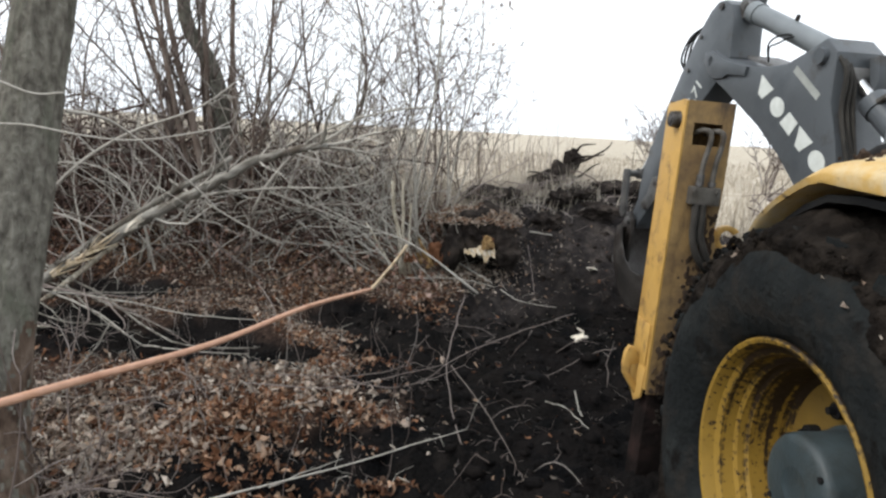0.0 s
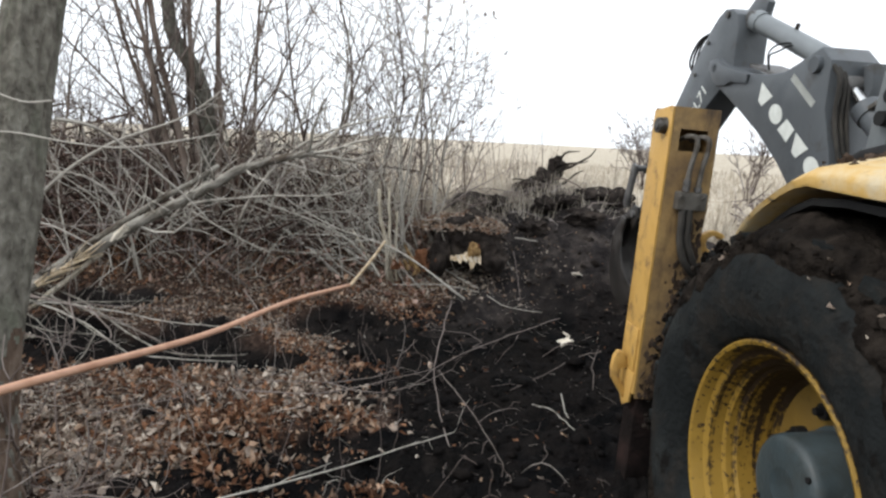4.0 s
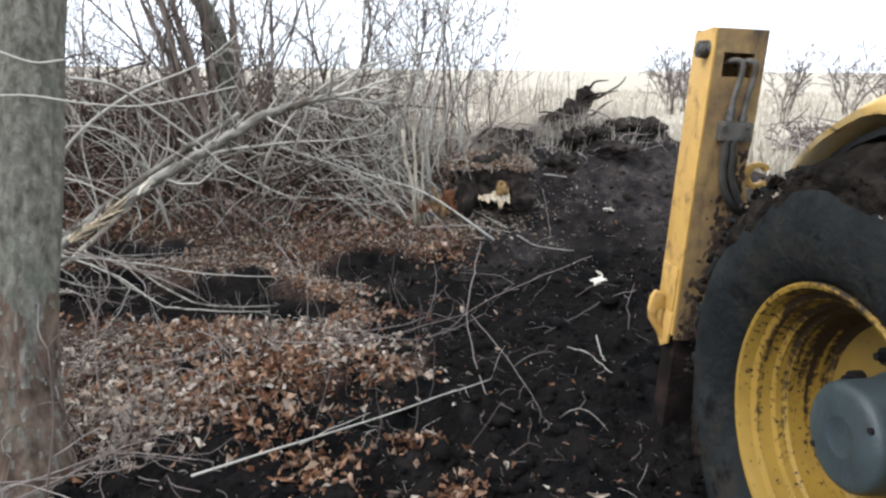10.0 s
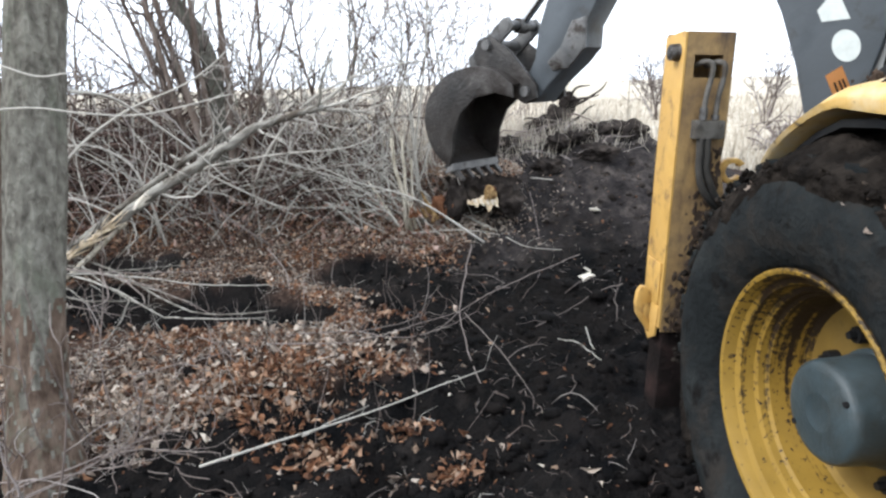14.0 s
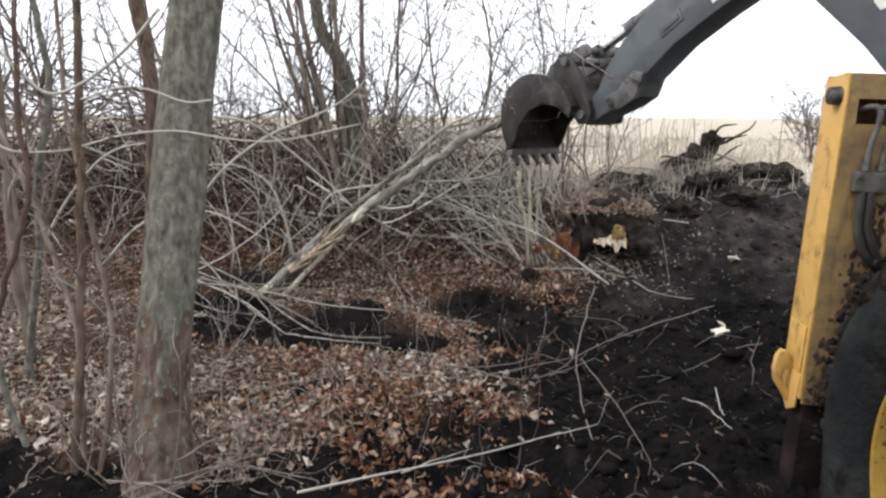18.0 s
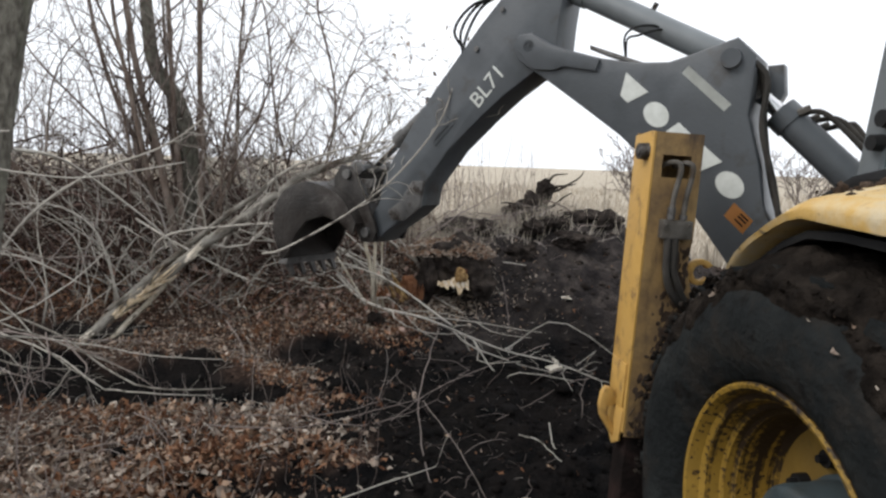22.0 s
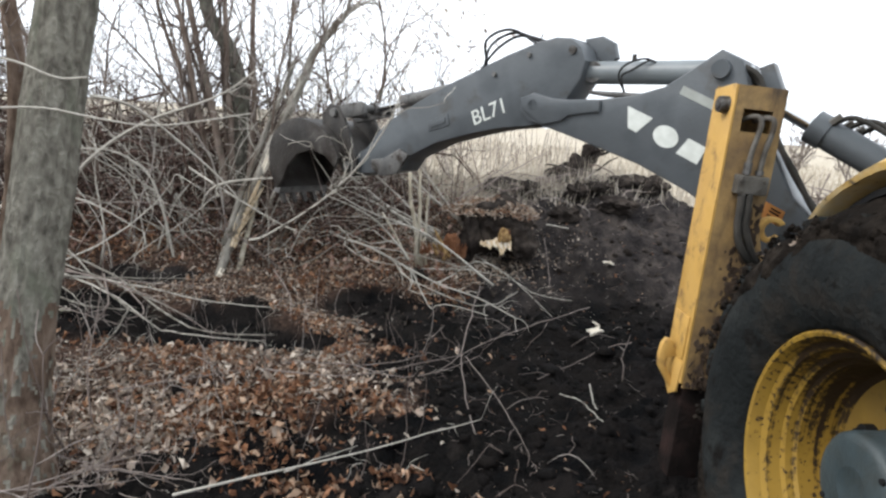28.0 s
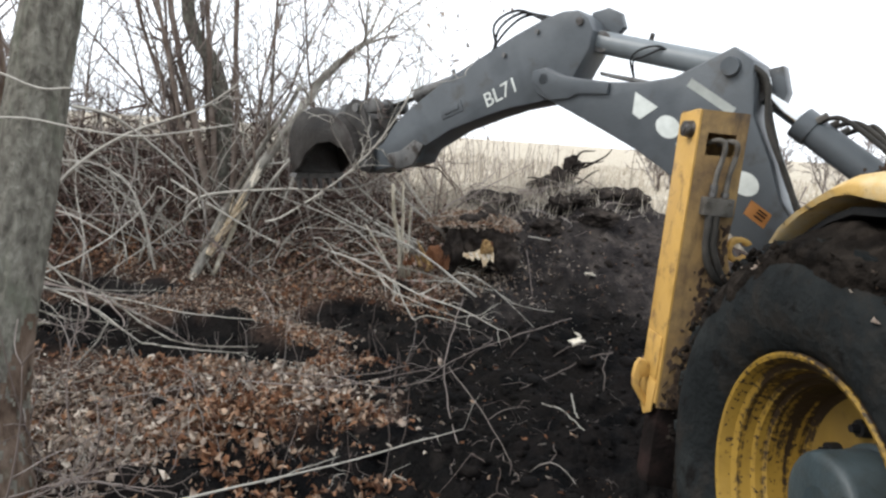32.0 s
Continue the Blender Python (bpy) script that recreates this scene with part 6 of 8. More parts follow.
for _i, (_q, _r) in enumerate((
        ([(-3.62, 5.69), (-2.79, 5.29), (-1.88, 4.56), (-1.19, 4.25)], 0.017), ([(-3.55, 5.32), (-3.04, 5.23), (-2.21, 5.35)], 0.013),
        ([(-3.38, 5.05), (-2.82, 4.82), (-2.37, 4.74)], 0.015), ([(-2.46, 4.84), (-2.09, 3.87), (-1.92, 2.93)], 0.01), ([(-3.61, 5.82), (-2.66, 4.97), (-1.97, 4.18)], 0.014),
        ([(-3.8, 5.4), (-3.1, 5.0), (-2.5, 4.35)], 0.012), ([(-3.5, 5.55), (-2.7, 5.12), (-1.95, 4.85)], 0.013))):
    ground_stick("stick", "greenish grey shoot fanning out under the broken log", _q, _r, _r * 0.45, LOG_BARK, 0.09, 60 + _i, 6)
for _i, (_a, _b) in enumerate((((-1.75, 2.2), (-1.1, 2.6)), ((-1.9, 2.3), (-1.2, 2.3)), ((-1.6, 2.1), (-1.3, 2.75)), ((-1.5, 2.5), (-0.95, 2.35)), ((-1.9, 2.6), (-1.35, 2.45)), ((-1.75, 3.3), (-1.15, 3.7)), ((-1.6, 3.9), (-1.2, 3.4)))):
    ground_stick("stick", "grey dead twig at the foot of the trunk", [_a, ((_a[0] + _b[0]) / 2, (_a[1] + _b[1]) / 2 + 0.04), _b], 0.007, 0.003, TWIG, 0.05, 20 + _i, 7)


def leaf_mesh(name, places, sizes, seed, mat, label, category, flat=0.5):
    """Many curled leaves at the places, in one mesh."""
    rng = np.random.default_rng(seed)
    n = len(places)
    base = np.array(((-0.5, 0, 0), (-0.15, 0.24, 0.1), (0.22, 0.2, 0.09), (0.5, 0, 0.05), (0.22, -0.2, 0.09), (-0.15, -0.24, 0.1), (-0.15, 0, 0.0), (0.22, 0, 0.0)))
    faces = np.array(((0, 6, 1), (1, 6, 7), (1, 7, 2), (2, 7, 3), (0, 5, 6), (5, 4, 6), (4, 7, 6), (4, 3, 7)))
    pts = base[None] * np.array(sizes)[:, None, None]
    pts[:, :, 2] *= rng.uniform(-1.0, 3.2, n)[:, None]
    pts[:, :, 1] *= rng.uniform(0.16, 0.78, n)[:, None]
    pts += rng.normal(0, 0.11, pts.shape) * np.array(sizes)[:, None, None]
    rz, rx, ry = rng.uniform(0, 2 * np.pi, n), rng.normal(0, flat, n), rng.normal(0, flat, n)
    def turn(p, a, i, j):
        c, s = np.cos(a)[:, None], np.sin(a)[:, None]
        u, v = p[:, :, i].copy(), p[:, :, j].copy()
        p[:, :, i], p[:, :, j] = c * u - s * v, s * u + c * v
    turn(pts, rx, 1, 2)
    turn(pts, ry, 2, 0)
    turn(pts, rz, 0, 1)
    pts += np.array(places)[:, None, :]
    F = (faces[None] + 8 * np.arange(n)[:, None, None]).reshape(-1, 3)
    me = bpy.data.meshes.new(name)
    me.from_pydata(pts.reshape(-1, 3).tolist(), [], F.tolist())
    me.materials.append(mat)
    return tagged(new(name, me), label, category, kind="stuff")


RUST_SPOTS = [(-1.71, 4.4, 0.3), (-0.94, 4.72, 0.32), (-0.43, 3.42, 0.2), (-0.9, 3.4, 0.28), (-1.13, 2.98, 0.3), (-0.8, 2.72, 0.24), (-0.17, 2.72, 0.14), (-0.05, 5.75, 0.25), (-0.55, 2.5, 0.2), (-2.4, 4.2, 0.3), (-1.5, 3.9, 0.5), (-1.05, 3.3, 0.45), (-0.6, 4.2, 0.3), (-0.3, 6.2, 0.25), (-1.2, 5.7, 0.25), (-3.2, 6.2, 0.6), (-1.5, 6.4, 0.6), (0.02, 2.35, 0.14), (-2.4, 6.6, 0.6), (-4.2, 6.3, 0.6), (-0.8, 6.5, 0.4), (-2.9, 6.1, 0.4)]


def build_litter():
    rng = np.random.default_rng(31)
    P, S, PR, SR = [], [], [], []
    while len(P) < 12500:
        y = 1.5 + 6.0 * rng.random() ** 1.25
        x = rng.uniform(-1.25 * y * 0.9 - 0.6, 0.6)
        s = soil_at(x + rng.normal(0, 0.13), y + rng.normal(0, 0.13))
        dens = 1.2 * noise.noise((x * 1.1, y * 1.1, 11.0)) + 0.45 + 0.8 * noise.noise((x * 4.3, y * 4.3, 12.0)) + 0.3 * step(4.4, 5.2, y) - 0.4 * step(-1.5, -2.5, x) * step(3.4, 4.2, y)
        if in_pit(x, y) and rng.random() < 0.93 or rng.random() < s * 0.98 or rng.random() > dens + 0.22:
            continue
        rust = noise.noise((x * 1.9, y * 1.9, 21.0)) + 0.25 * step(6.2, 6.8, y) > 0.3
        q = (x, y, ground_z(x, y) + 0.045 * rng.random() ** 2)
        if rng.random() < (0.5 if rust else 0.16):
            PR.append(q)
            SR.append(0.03 + 0.06 * rng.random() ** 1.4)
        else:
            P.append(q)
            S.append((0.022 + 0.062 * rng.random() ** 1.5) * (1 - 0.4 * step(4.0, 5.0, y)))
    for _ in range(12500):
        x, y = rng.uniform(-2.8, 0.3), rng.uniform(4.7, 6.7)
        if in_pit(x, y) or rng.random() < soil_at(x, y):
            continue
        q = (x, y, ground_z(x, y) + 0.05 * rng.random() ** 2)
        (PR if rng.random() < 0.34 else P).append(q)
        (SR if len(PR) > len(SR) else S).append(0.012 + 0.042 * rng.random() ** 2.2)
    for cx, cy, w in RUST_SPOTS:
        for _ in range(int(420 * w + 1300 * w * w)):
            x, y = cx + rng.normal(0, w * 0.55), cy + rng.normal(0, w * 0.5)
            d = ((x - cx) ** 2 + (y - cy) ** 2) / w ** 2
            if in_pit(x, y):
                continue
            PR.append((x, y, ground_z(x, y) + 0.06 * rng.random() * math.exp(-d)))
            SR.append(0.026 + 0.05 * rng.random() ** 1.3)
    B, SB = [], []
    for _ in range(9500):
        x, y = rng.uniform(-7.5, 0.1), rng.uniform(5.7, 7.7)
        if noise.noise((x * 1.6, y * 2.2, 71.0)) + 0.35 * rng.normal() < -0.05:
            continue
        B.append((x, y, ground_z(x, y) + 0.34 * rng.random() ** 2))
        SB.append(0.03 + 0.06 * rng.random() ** 1.5)
    leaf_mesh("bank_leaves", B, SB, 38, LEAF_BANK, "dark brown old leaves caught in the brush on the bank", "leaves", 0.9)
    leaf_mesh("leaf_litter", P, S, 32, LEAF, "pale dry fallen leaves and stalks covering the ground", "leaves", 0.6)
    leaf_mesh("leaf_heaps", PR, SR, 36, LEAF_RUST, "rusty brown curled leaves lying in heaps", "leaves", 0.75)
    for i, m in ((0, LEAF), (1, LEAF_BANK), (2, LEAF_RUST)):
        B, SB = [], []
        while len(B) < 4200:
            y = 1.6 + 4.9 * rng.random() ** 1.2
            x = rng.uniform(-1.1 * y - 0.5, 0.3)
            if rng.random() < soil_at(x, y) * 0.96 or in_pit(x, y):
                continue
            B.append((x, y, ground_z(x, y) + 0.035 * rng.random()))
            SB.append(0.007 + 0.016 * rng.random() ** 1.5)
        leaf_mesh("leaf_crumbs", B, SB, 140 + i, m, "small torn scraps of dry leaves in the litter", "leaves", 0.8)
    straws = []
    for _ in range(4600):
        y = 1.5 + 5.2 * rng.random() ** 1.2
        x = rng.uniform(-1.1 * y - 0.5, 0.3)
        if rng.random() < soil_at(x, y) * 0.97:
            continue
        a, L = rng.uniform(0, 6.28), 0.03 + 0.24 * rng.random() ** 1.6
        z = ground_z(x, y) + 0.02
        d = np.array((math.cos(a), math.sin(a), rng.normal(0.05, 0.25))) * L
        straws.append((arch(rng, (x, y, z), np.array((x, y, z)) + d, 5, 0.16), np.full(5, rng.uniform(0.0006, 0.0019))))
    tagged(tube_object("litter_twigs", straws, TWIG_LIGHT, 3), "small pale twigs and stalks in the litter", "twigs", kind="stuff")
    # scattered leaves and pale flecks on the soil
    P, S = [], []
    for _ in range(800):
        y = 1.6 + 5.6 * rng.random()
        x = rng.uniform(-0.5, 0.75 * y)
        if y > 2.2 and x > 0.95 and y < 3.6:
            continue
        P.append((x, y, ground_z(x, y) + 0.012))
        S.append(0.008 + 0.05 * rng.random() ** 3)
    leaf_mesh("soil_leaves", P, S, 33, LEAF_RUST, "scattered dry leaves on the black soil", "leaves", 0.7)
    P, S = [], []
    for _ in range(110):
        P.append((rng.normal(0.95, 0.22), rng.normal(5.6, 0.3), 0))
        P[-1] = (P[-1][0], P[-1][1], ground_z(P[-1][0], P[-1][1]) + 0.01)
        S.append(rng.uniform(0.004, 0.013))
    leaf_mesh("wood_flecks", P, S, 37, WOOD_PALE, "pale flecks of chipped wood on the black soil", "chips", 0.5)
    bits = []
    for _ in range(1300):
        y = 1.9 + 5.0 * rng.random()
        x = rng.uniform(-1.2, 0.45 * y + 0.1)
        if soil_at(x, y) < 0.5 or (x > 0.95 and y < 3.6):
            continue
        a, L = rng.uniform(0, 6.28), 0.015 + 0.09 * rng.random() ** 2
        z = ground_z(x, y) + 0.008
        d = np.array((math.cos(a), math.sin(a), rng.normal(0.15, 0.35))) * L
        bits.append((arch(rng, (x, y, z), np.array((x, y, z)) + d, 4, 0.12), np.full(4, rng.uniform(0.0006, 0.0017))))
    tagged(tube_object("soil_straws", bits, TWIG, 3), "short pale straws and rootlets on the black soil", "straws", kind="stuff")
    # thin twigs arching over the dug soil, and the pale tangle at the foot of the trunk
    tw = []
    for _ in range(16):
        x, y = rng.normal(0.35, 0.4), rng.uniform(2.4, 5.6)
        a, L = rng.uniform(0, 6.28), rng.uniform(0.12, 0.6)
        x2, y2 = x + math.cos(a) * L, y + math.sin(a) * L
        if x > 0.95 and y < 3.8 or x2 > 0.95 and y2 < 3.8:
            continue
        p = arch(rng, (x, y, ground_z(x, y)), (x2, y2, ground_z(x2, y2) + rng.uniform(0, 0.12)), 7, 0.08, 0.12)
        tw.append((p, taper(rng.uniform(0.0015, 0.0035), 0.001, 7)))
        branch_out(rng, p, tw[-1][1], 1, 0.15, 0, tw)
    tagged(tube_object("soil_twigs", tw, TWIG, 4), "thin grey twigs strewn over the dug soil", "twigs", kind="stuff")
    tw = []
    for _ in range(26):
        x, y = rng.uniform(-2.3, -0.9), rng.uniform(1.9, 2.9)
        a, L = rng.uniform(0, 6.28), rng.uniform(0.2, 0.75)
        x2, y2 = x + math.cos(a) * L, y + math.sin(a) * L * 0.6
        p = arch(rng, (x, y, ground_z(x, y) + 0.01), (x2, y2, ground_z(x2, y2) + rng.uniform(0, 0.25)), 7, 0.1, 0.12)
        tw.append((p, taper(rng.uniform(0.0015, 0.0035), 0.001, 7)))
        branch_out(rng, p, tw[-1][1], 2, 0.25, 0, tw)
    for _ in range(16):
        x, y = rng.uniform(-2.1, -1.25), rng.uniform(2.1, 3.0)
        p = arch(rng, (x, y, ground_z(x, y)), (x + rng.normal(0, 0.12), y + rng.normal(0, 0.1), rng.uniform(0.4, 1.0)), 8, 0.05)
        tw.append((p, taper(rng.uniform(0.003, 0.006), 0.0015, 8)))
        branch_out(rng, p, tw[-1][1], 3, 0.25, 0, tw)
    for _ in range(120):
        y = rng.uniform(2.6, 5.8)
        x = rng.uniform(-0.75 * y, -0.1)
        p = arch(rng, (x, y, ground_z(x, y)), (x + rng.normal(0, 0.06), y, ground_z(x, y) + rng.uniform(0.1, 0.45)), 6, 0.08)
        tw.append((p, taper(rng.uniform(0.0015, 0.003), 0.001, 6)))
    tagged(tube_object("twig_tangle", tw, TWIG, 4), "pale dead twigs tangled at the foot of the trunk", "twigs", kind="stuff")


build_litter()
build_hanging_leaves()


MACHINE, ARM_PARTS = build_machine()


def build_clods():
    rng = np.random.default_rng(41)
    bm = bmesh.new()
    bmesh.ops.create_icosphere(bm, subdivisions=1, radius=1.0)
    bv = np.array([v.co[:] for v in bm.verts])
    bf = np.array([[v.index for v in f.verts] for f in bm.faces])
    bm.free()
    V, n = [], 0
    while n < 5200:
        y = 1.7 + 6.6 * rng.random()
        x = rng.uniform(-1.6, 0.6 * y + 0.3)
        if rng.random() > soil_at(x, y):
            continue
        r = 0.004 + 0.03 * rng.random() ** 3.4 + (0.03 if rng.random() < 0.02 else 0)
        k = 1 + 0.5 * np.sin(bv @ rng.normal(0, 2.5, (3, 3))).sum(axis=1)[:, None] / 3 + 0.24 * np.sin(bv @ rng.normal(0, 7, (3, 2))).sum(axis=1)[:, None]
        p = bv * k * r * rng.uniform(0.6, 1.4, 3) * np.array((1, 1, 0.7)) + np.array((x, y, ground_z(x, y) - r * 0.15))
        V.append(p)
        n += 1
    m = 0
    while m < 200:
        y = 2.0 + 6.4 * rng.random()
        x = rng.uniform(-0.6, 0.55 * y + 0.2)
        if rng.random() > soil_at(x, y) or (x > 0.9 and y < 3.8):
            continue
        r = 0.025 + 0.05 * rng.random() ** 2
        k = 1 + 0.5 * np.sin(bv @ rng.normal(0, 2.5, (3, 3))).sum(axis=1)[:, None] / 3 + 0.24 * np.sin(bv @ rng.normal(0, 7, (3, 2))).sum(axis=1)[:, None]
        V.append(bv * k * r * rng.uniform(0.6, 1.4, 3) * np.array((1, 1, 0.65)) + np.array((x, y, ground_z(x, y) - r * 0.1)))
        n += 1
        m += 1
    for mat, label, pick in ((SOIL, "crumbly clods of black soil", lambda v: v[0][1] < 5.8), (EARTH, "crumbly brown clods on the soil heap, lightened for haze", lambda v: v[0][1] >= 5.8)):
        W = [v for v in V if pick(v)]
        me = bpy.data.meshes.new("soil_clods")
        me.from_pydata(np.concatenate(W).tolist(), [], np.concatenate([bf + i * len(bv) for i in range(len(W))]).tolist())
        me.materials.append(mat)
        me.shade_smooth()
        tagged(new("soil_clods", me), label, "soil", kind="stuff")


build_clods()


def build_field():
    rng = np.random.default_rng(51)
    V, F = [], []
    for i in range(21000):
        y = 8.6 + 42 * rng.random() ** 1.9
        x = rng.uniform(-0.75 * y, 0.85 * y)
        if y < 9.6 and soil_at(x, y) > 0.3:
            continue
        z = height(x, y) - 0.02
        h = rng.uniform(0.18, 0.55) * (0.8 + 0.5 * noise.noise((x * 0.5, y * 0.5, 1.0)))
        if rng.random() < 0.04:
            h *= 2.2
        w = 0.005 + 0.0008 * y
        a = rng.uniform(0, math.pi)
        dx, dy = math.cos(a) * w, math.sin(a) * w
        lx, ly = rng.normal(0, 0.12), rng.normal(0, 0.08)
        b = len(V)
        V += [(x - dx, y - dy, z), (x + dx, y + dy, z), (x + dx * 0.6 + lx * 0.5, y + dy * 0.6 + ly * 0.5, z + h * 0.6), (x - dx * 0.6 + lx * 0.5, y - dy * 0.6 + ly * 0.5, z + h * 0.6), (x + lx, y + ly, z + h)]
        F += [(b, b + 1, b + 2, b + 3), (b + 3, b + 2, b + 4)]
    me = bpy.data.meshes.new("field_grass")
    me.from_pydata(V, [], F)
    me.materials.append(STRAW)
    tagged(new("field_grass", me), "tall dry straw-coloured grass in the field", "grass", kind="stuff")


build_field()


def far_bush(seed, x, y, h, spread, n):
    rng = np.random.default_rng(seed)
    paths = []
    for _ in range(n):
        a = rng.uniform(0, 2 * math.pi)
        top = (x + spread * math.cos(a) * rng.random(), y + spread * 0.6 * math.sin(a) * rng.random(), 0.1 + h * rng.uniform(0.6, 1.0))
        p = bend(rng, (x + rng.normal(0, 0.1), y, 0.0), top, 7, 0.06)
        r = taper(rng.uniform(0.02, 0.05), 0.008, 7)
        paths.append((p, r))
        branch_out(rng, p, r, 12, h * 0.4, 1, paths)
    ob = new("shrub")
    ob.location = (x, y, 0)
    tagged(ob, "bare dark shrub standing far out in the field", "shrub", "shrubs in the field")
    o = np.array((x, y, 0.0))
    tagged(tube_object("crown", [(p - o, np.maximum(r, 0.012)) for p, r in paths], TWIG, 3, ob), kind="stuff")


for _i, (_x, _y, _h, _s, _n) in enumerate(((8.2, 25.0, 2.6, 1.4, 8), (9.4, 27.0, 2.0, 1.2, 6), (12.4, 25.0, 2.4, 1.6, 7), (14.8, 25.0, 2.6, 1.6, 8), (17.5, 27.0, 2.4, 1.8, 8), (-10.0, 34.0, 2.2, 2.4, 9))):
    far_bush(70 + _i, _x, _y, _h, _s, _n)


def build_field_pile():
    rng = np.random.default_rng(81)
    paths = []
    for _ in range(130):
        x, y = 6.75 + rng.normal(0, 0.26), 12.6 + rng.normal(0, 0.35)
        z = 0.2 + abs(rng.normal(0, 0.3))
        L = rng.uniform(0.25, 0.95)
        az, el = rng.uniform(0, 6.28), rng.normal(0.2, 0.6)
        d = np.array((math.cos(az) * math.cos(el), math.sin(az) * math.cos(el), math.sin(el))) * L / 2
        c = np.array((x, y, z))
        paths.append((bend(rng, c - d, c + d, 5, 0.08), taper(rng.uniform(0.01, 0.025), 0.004, 5)))
    tagged(tube_object("brushwood_heap", paths, TWIG, 4), "heap of cut brushwood lying in the dry field", "brushwood", kind="stuff")


build_field_pile()


# ---- dug-up wood ----
def rough_lump(name, mat, centre, size, seed, label, category, amp=0.35, sub=3):
    bm = bmesh.new()
    bmesh.ops.create_icosphere(bm, subdivisions=sub, radius=1.0)
    for v in bm.verts:
        k = 1 + amp * noise.noise(v.co * 1.4 + Vector((seed, 0, 0))) + amp * 0.5 * noise.noise(v.co * 4 + Vector((0, seed, 0)))
        v.co = Vector((v.co.x * size[0], v.co.y * size[1], v.co.z * size[2])) * k
    me = bpy.data.meshes.new(name)
    bm.to_mesh(me)
    bm.free()
    me.materials.append(mat)
    ob = new(name, me)
    ob.location = centre
    return tagged(ob, label, category)


def splinters(name, rng, mat, parent, origin, n, length, width, axis_dir, spread, label=""):
    """A torn face: thin jagged splints of wood side by side."""
    bm = bmesh.new()
    d = Vector(axis_dir).normalized()
    for _ in range(n):
        o = Vector(origin) + Vector((rng.uniform(-1, 1) * spread[0], rng.uniform(-1, 1) * spread[1], rng.uniform(-1, 1) * spread[2]))
        L = length * rng.uniform(0.45, 1.1)
        dd = (d + Vector(rng.normal(0, 0.17, 3))).normalized()
        rod(bm, o, o + dd * L, width * rng.uniform(0.6, 1.2), width * 0.15, 5)
    return tagged(part(name, bm, mat, parent, label, 30), kind="stuff")


def build_stump():
    rng = np.random.default_rng(91)
    st = new("stump")
    st.location = (0.42, 6.58, 0.46)
    tagged(st, "torn tree stump with pale split wood and leaf-covered top", "stump")
    ob = rough_lump("root_ball", EARTH, (0.02, 0.1, 0.1), (0.38, 0.3, 0.3), 3, "", "", 0.4, 4)
    ob.parent = st
    # torn face: a ragged sliver of pale wood with a toothed lower edge and an orange knob over it
    xs = np.linspace(-0.15, 0.15, 22)
    top = [(x, 0.015 + 0.03 * math.exp(-((x - 0.06) / 0.06) ** 2) - 0.16 * max(0.0, -x) + rng.normal(0, 0.01)) for x in xs]
    low = [(x, -0.05 - 0.075 * math.exp(-((x - 0.065) / 0.03) ** 2) + 0.05 * abs(x) + rng.normal(0, 0.02)) for x in xs]
    bm = bmesh.new()
    prism(bm, top + low[::-1], -0.3, -0.2)
    bmesh.ops.triangulate(bm, faces=[f for f in bm.faces if len(f.verts) > 4])
    for v in bm.verts:
        v.co.y += 0.04 * noise.noise(v.co * 14) + 0.5 * v.co.z
    part("split_wood", bm, WOOD, st, "pale fresh split wood", 30)
    splinters("wood_splint", rng, WOOD_PALE, st, (0.02, -0.32, 0.0), 12, 0.07, 0.009, (0.4, -0.1, -0.85), (0.12, 0.012, 0.02), "pale splintered wood")
    ob = rough_lump("torn_knob", OCHRE, (0.075, -0.28, 0.065), (0.06, 0.05, 0.075), 6, "orange-brown torn knob of wood", "", 0.5)
    ob.parent = st
    splinters("torn_bark", rng, WOOD_RED, st, (0.06, -0.27, 0.12), 10, 0.07, 0.014, (0.05, -0.1, -0.6), (0.06, 0.02, 0.02), "orange-brown torn bark")
    ob = rough_lump("bark_stub", EARTH, (-0.26, -0.18, 0.0), (0.1, 0.09, 0.2), 8, "dark upright stub of bark", "", 0.45)
    ob.parent = st
    ob = rough_lump("soil_clump", EARTH, (0.26, -0.2, -0.02), (0.16, 0.12, 0.15), 12, "dark brown soil clinging to the stump", "", 0.5)
    ob.parent = st
    P, S = [], []
    for _ in range(3600):
        a, q = rng.uniform(0, 6.28), rng.random() ** 0.5
        x, y = 0.5 * q * math.cos(a) - 0.05, 0.12 + 0.4 * q * math.sin(a)
        P.append((x, y, 0.36 - 0.15 * q * q + 0.05 * noise.noise((x * 6, y * 6, 3.0)) + rng.uniform(0, 0.03)))
        S.append(rng.uniform(0.014, 0.045))
    for i, m in ((0, LEAF), (1, LEAF_RUST), (2, LEAF)):
        leaf_mesh("leaf_cap", P[i::3], S[i::3], 92 + i, m, "dry leaves on top of the stump", "").parent = st
    P, S = [], []
    for _ in range(4200):
        x, y = rng.normal(-0.12, 0.48), rng.normal(6.55, 0.22)
        P.append((x, y, ground_z(x, y) + 0.09 * rng.random() ** 2))
        S.append(0.014 + 0.036 * rng.random())
    leaf_mesh("leaf_mat", P, S, 95, LEAF, "matted dry leaves on the ground round the stump", "leaves", 0.7)


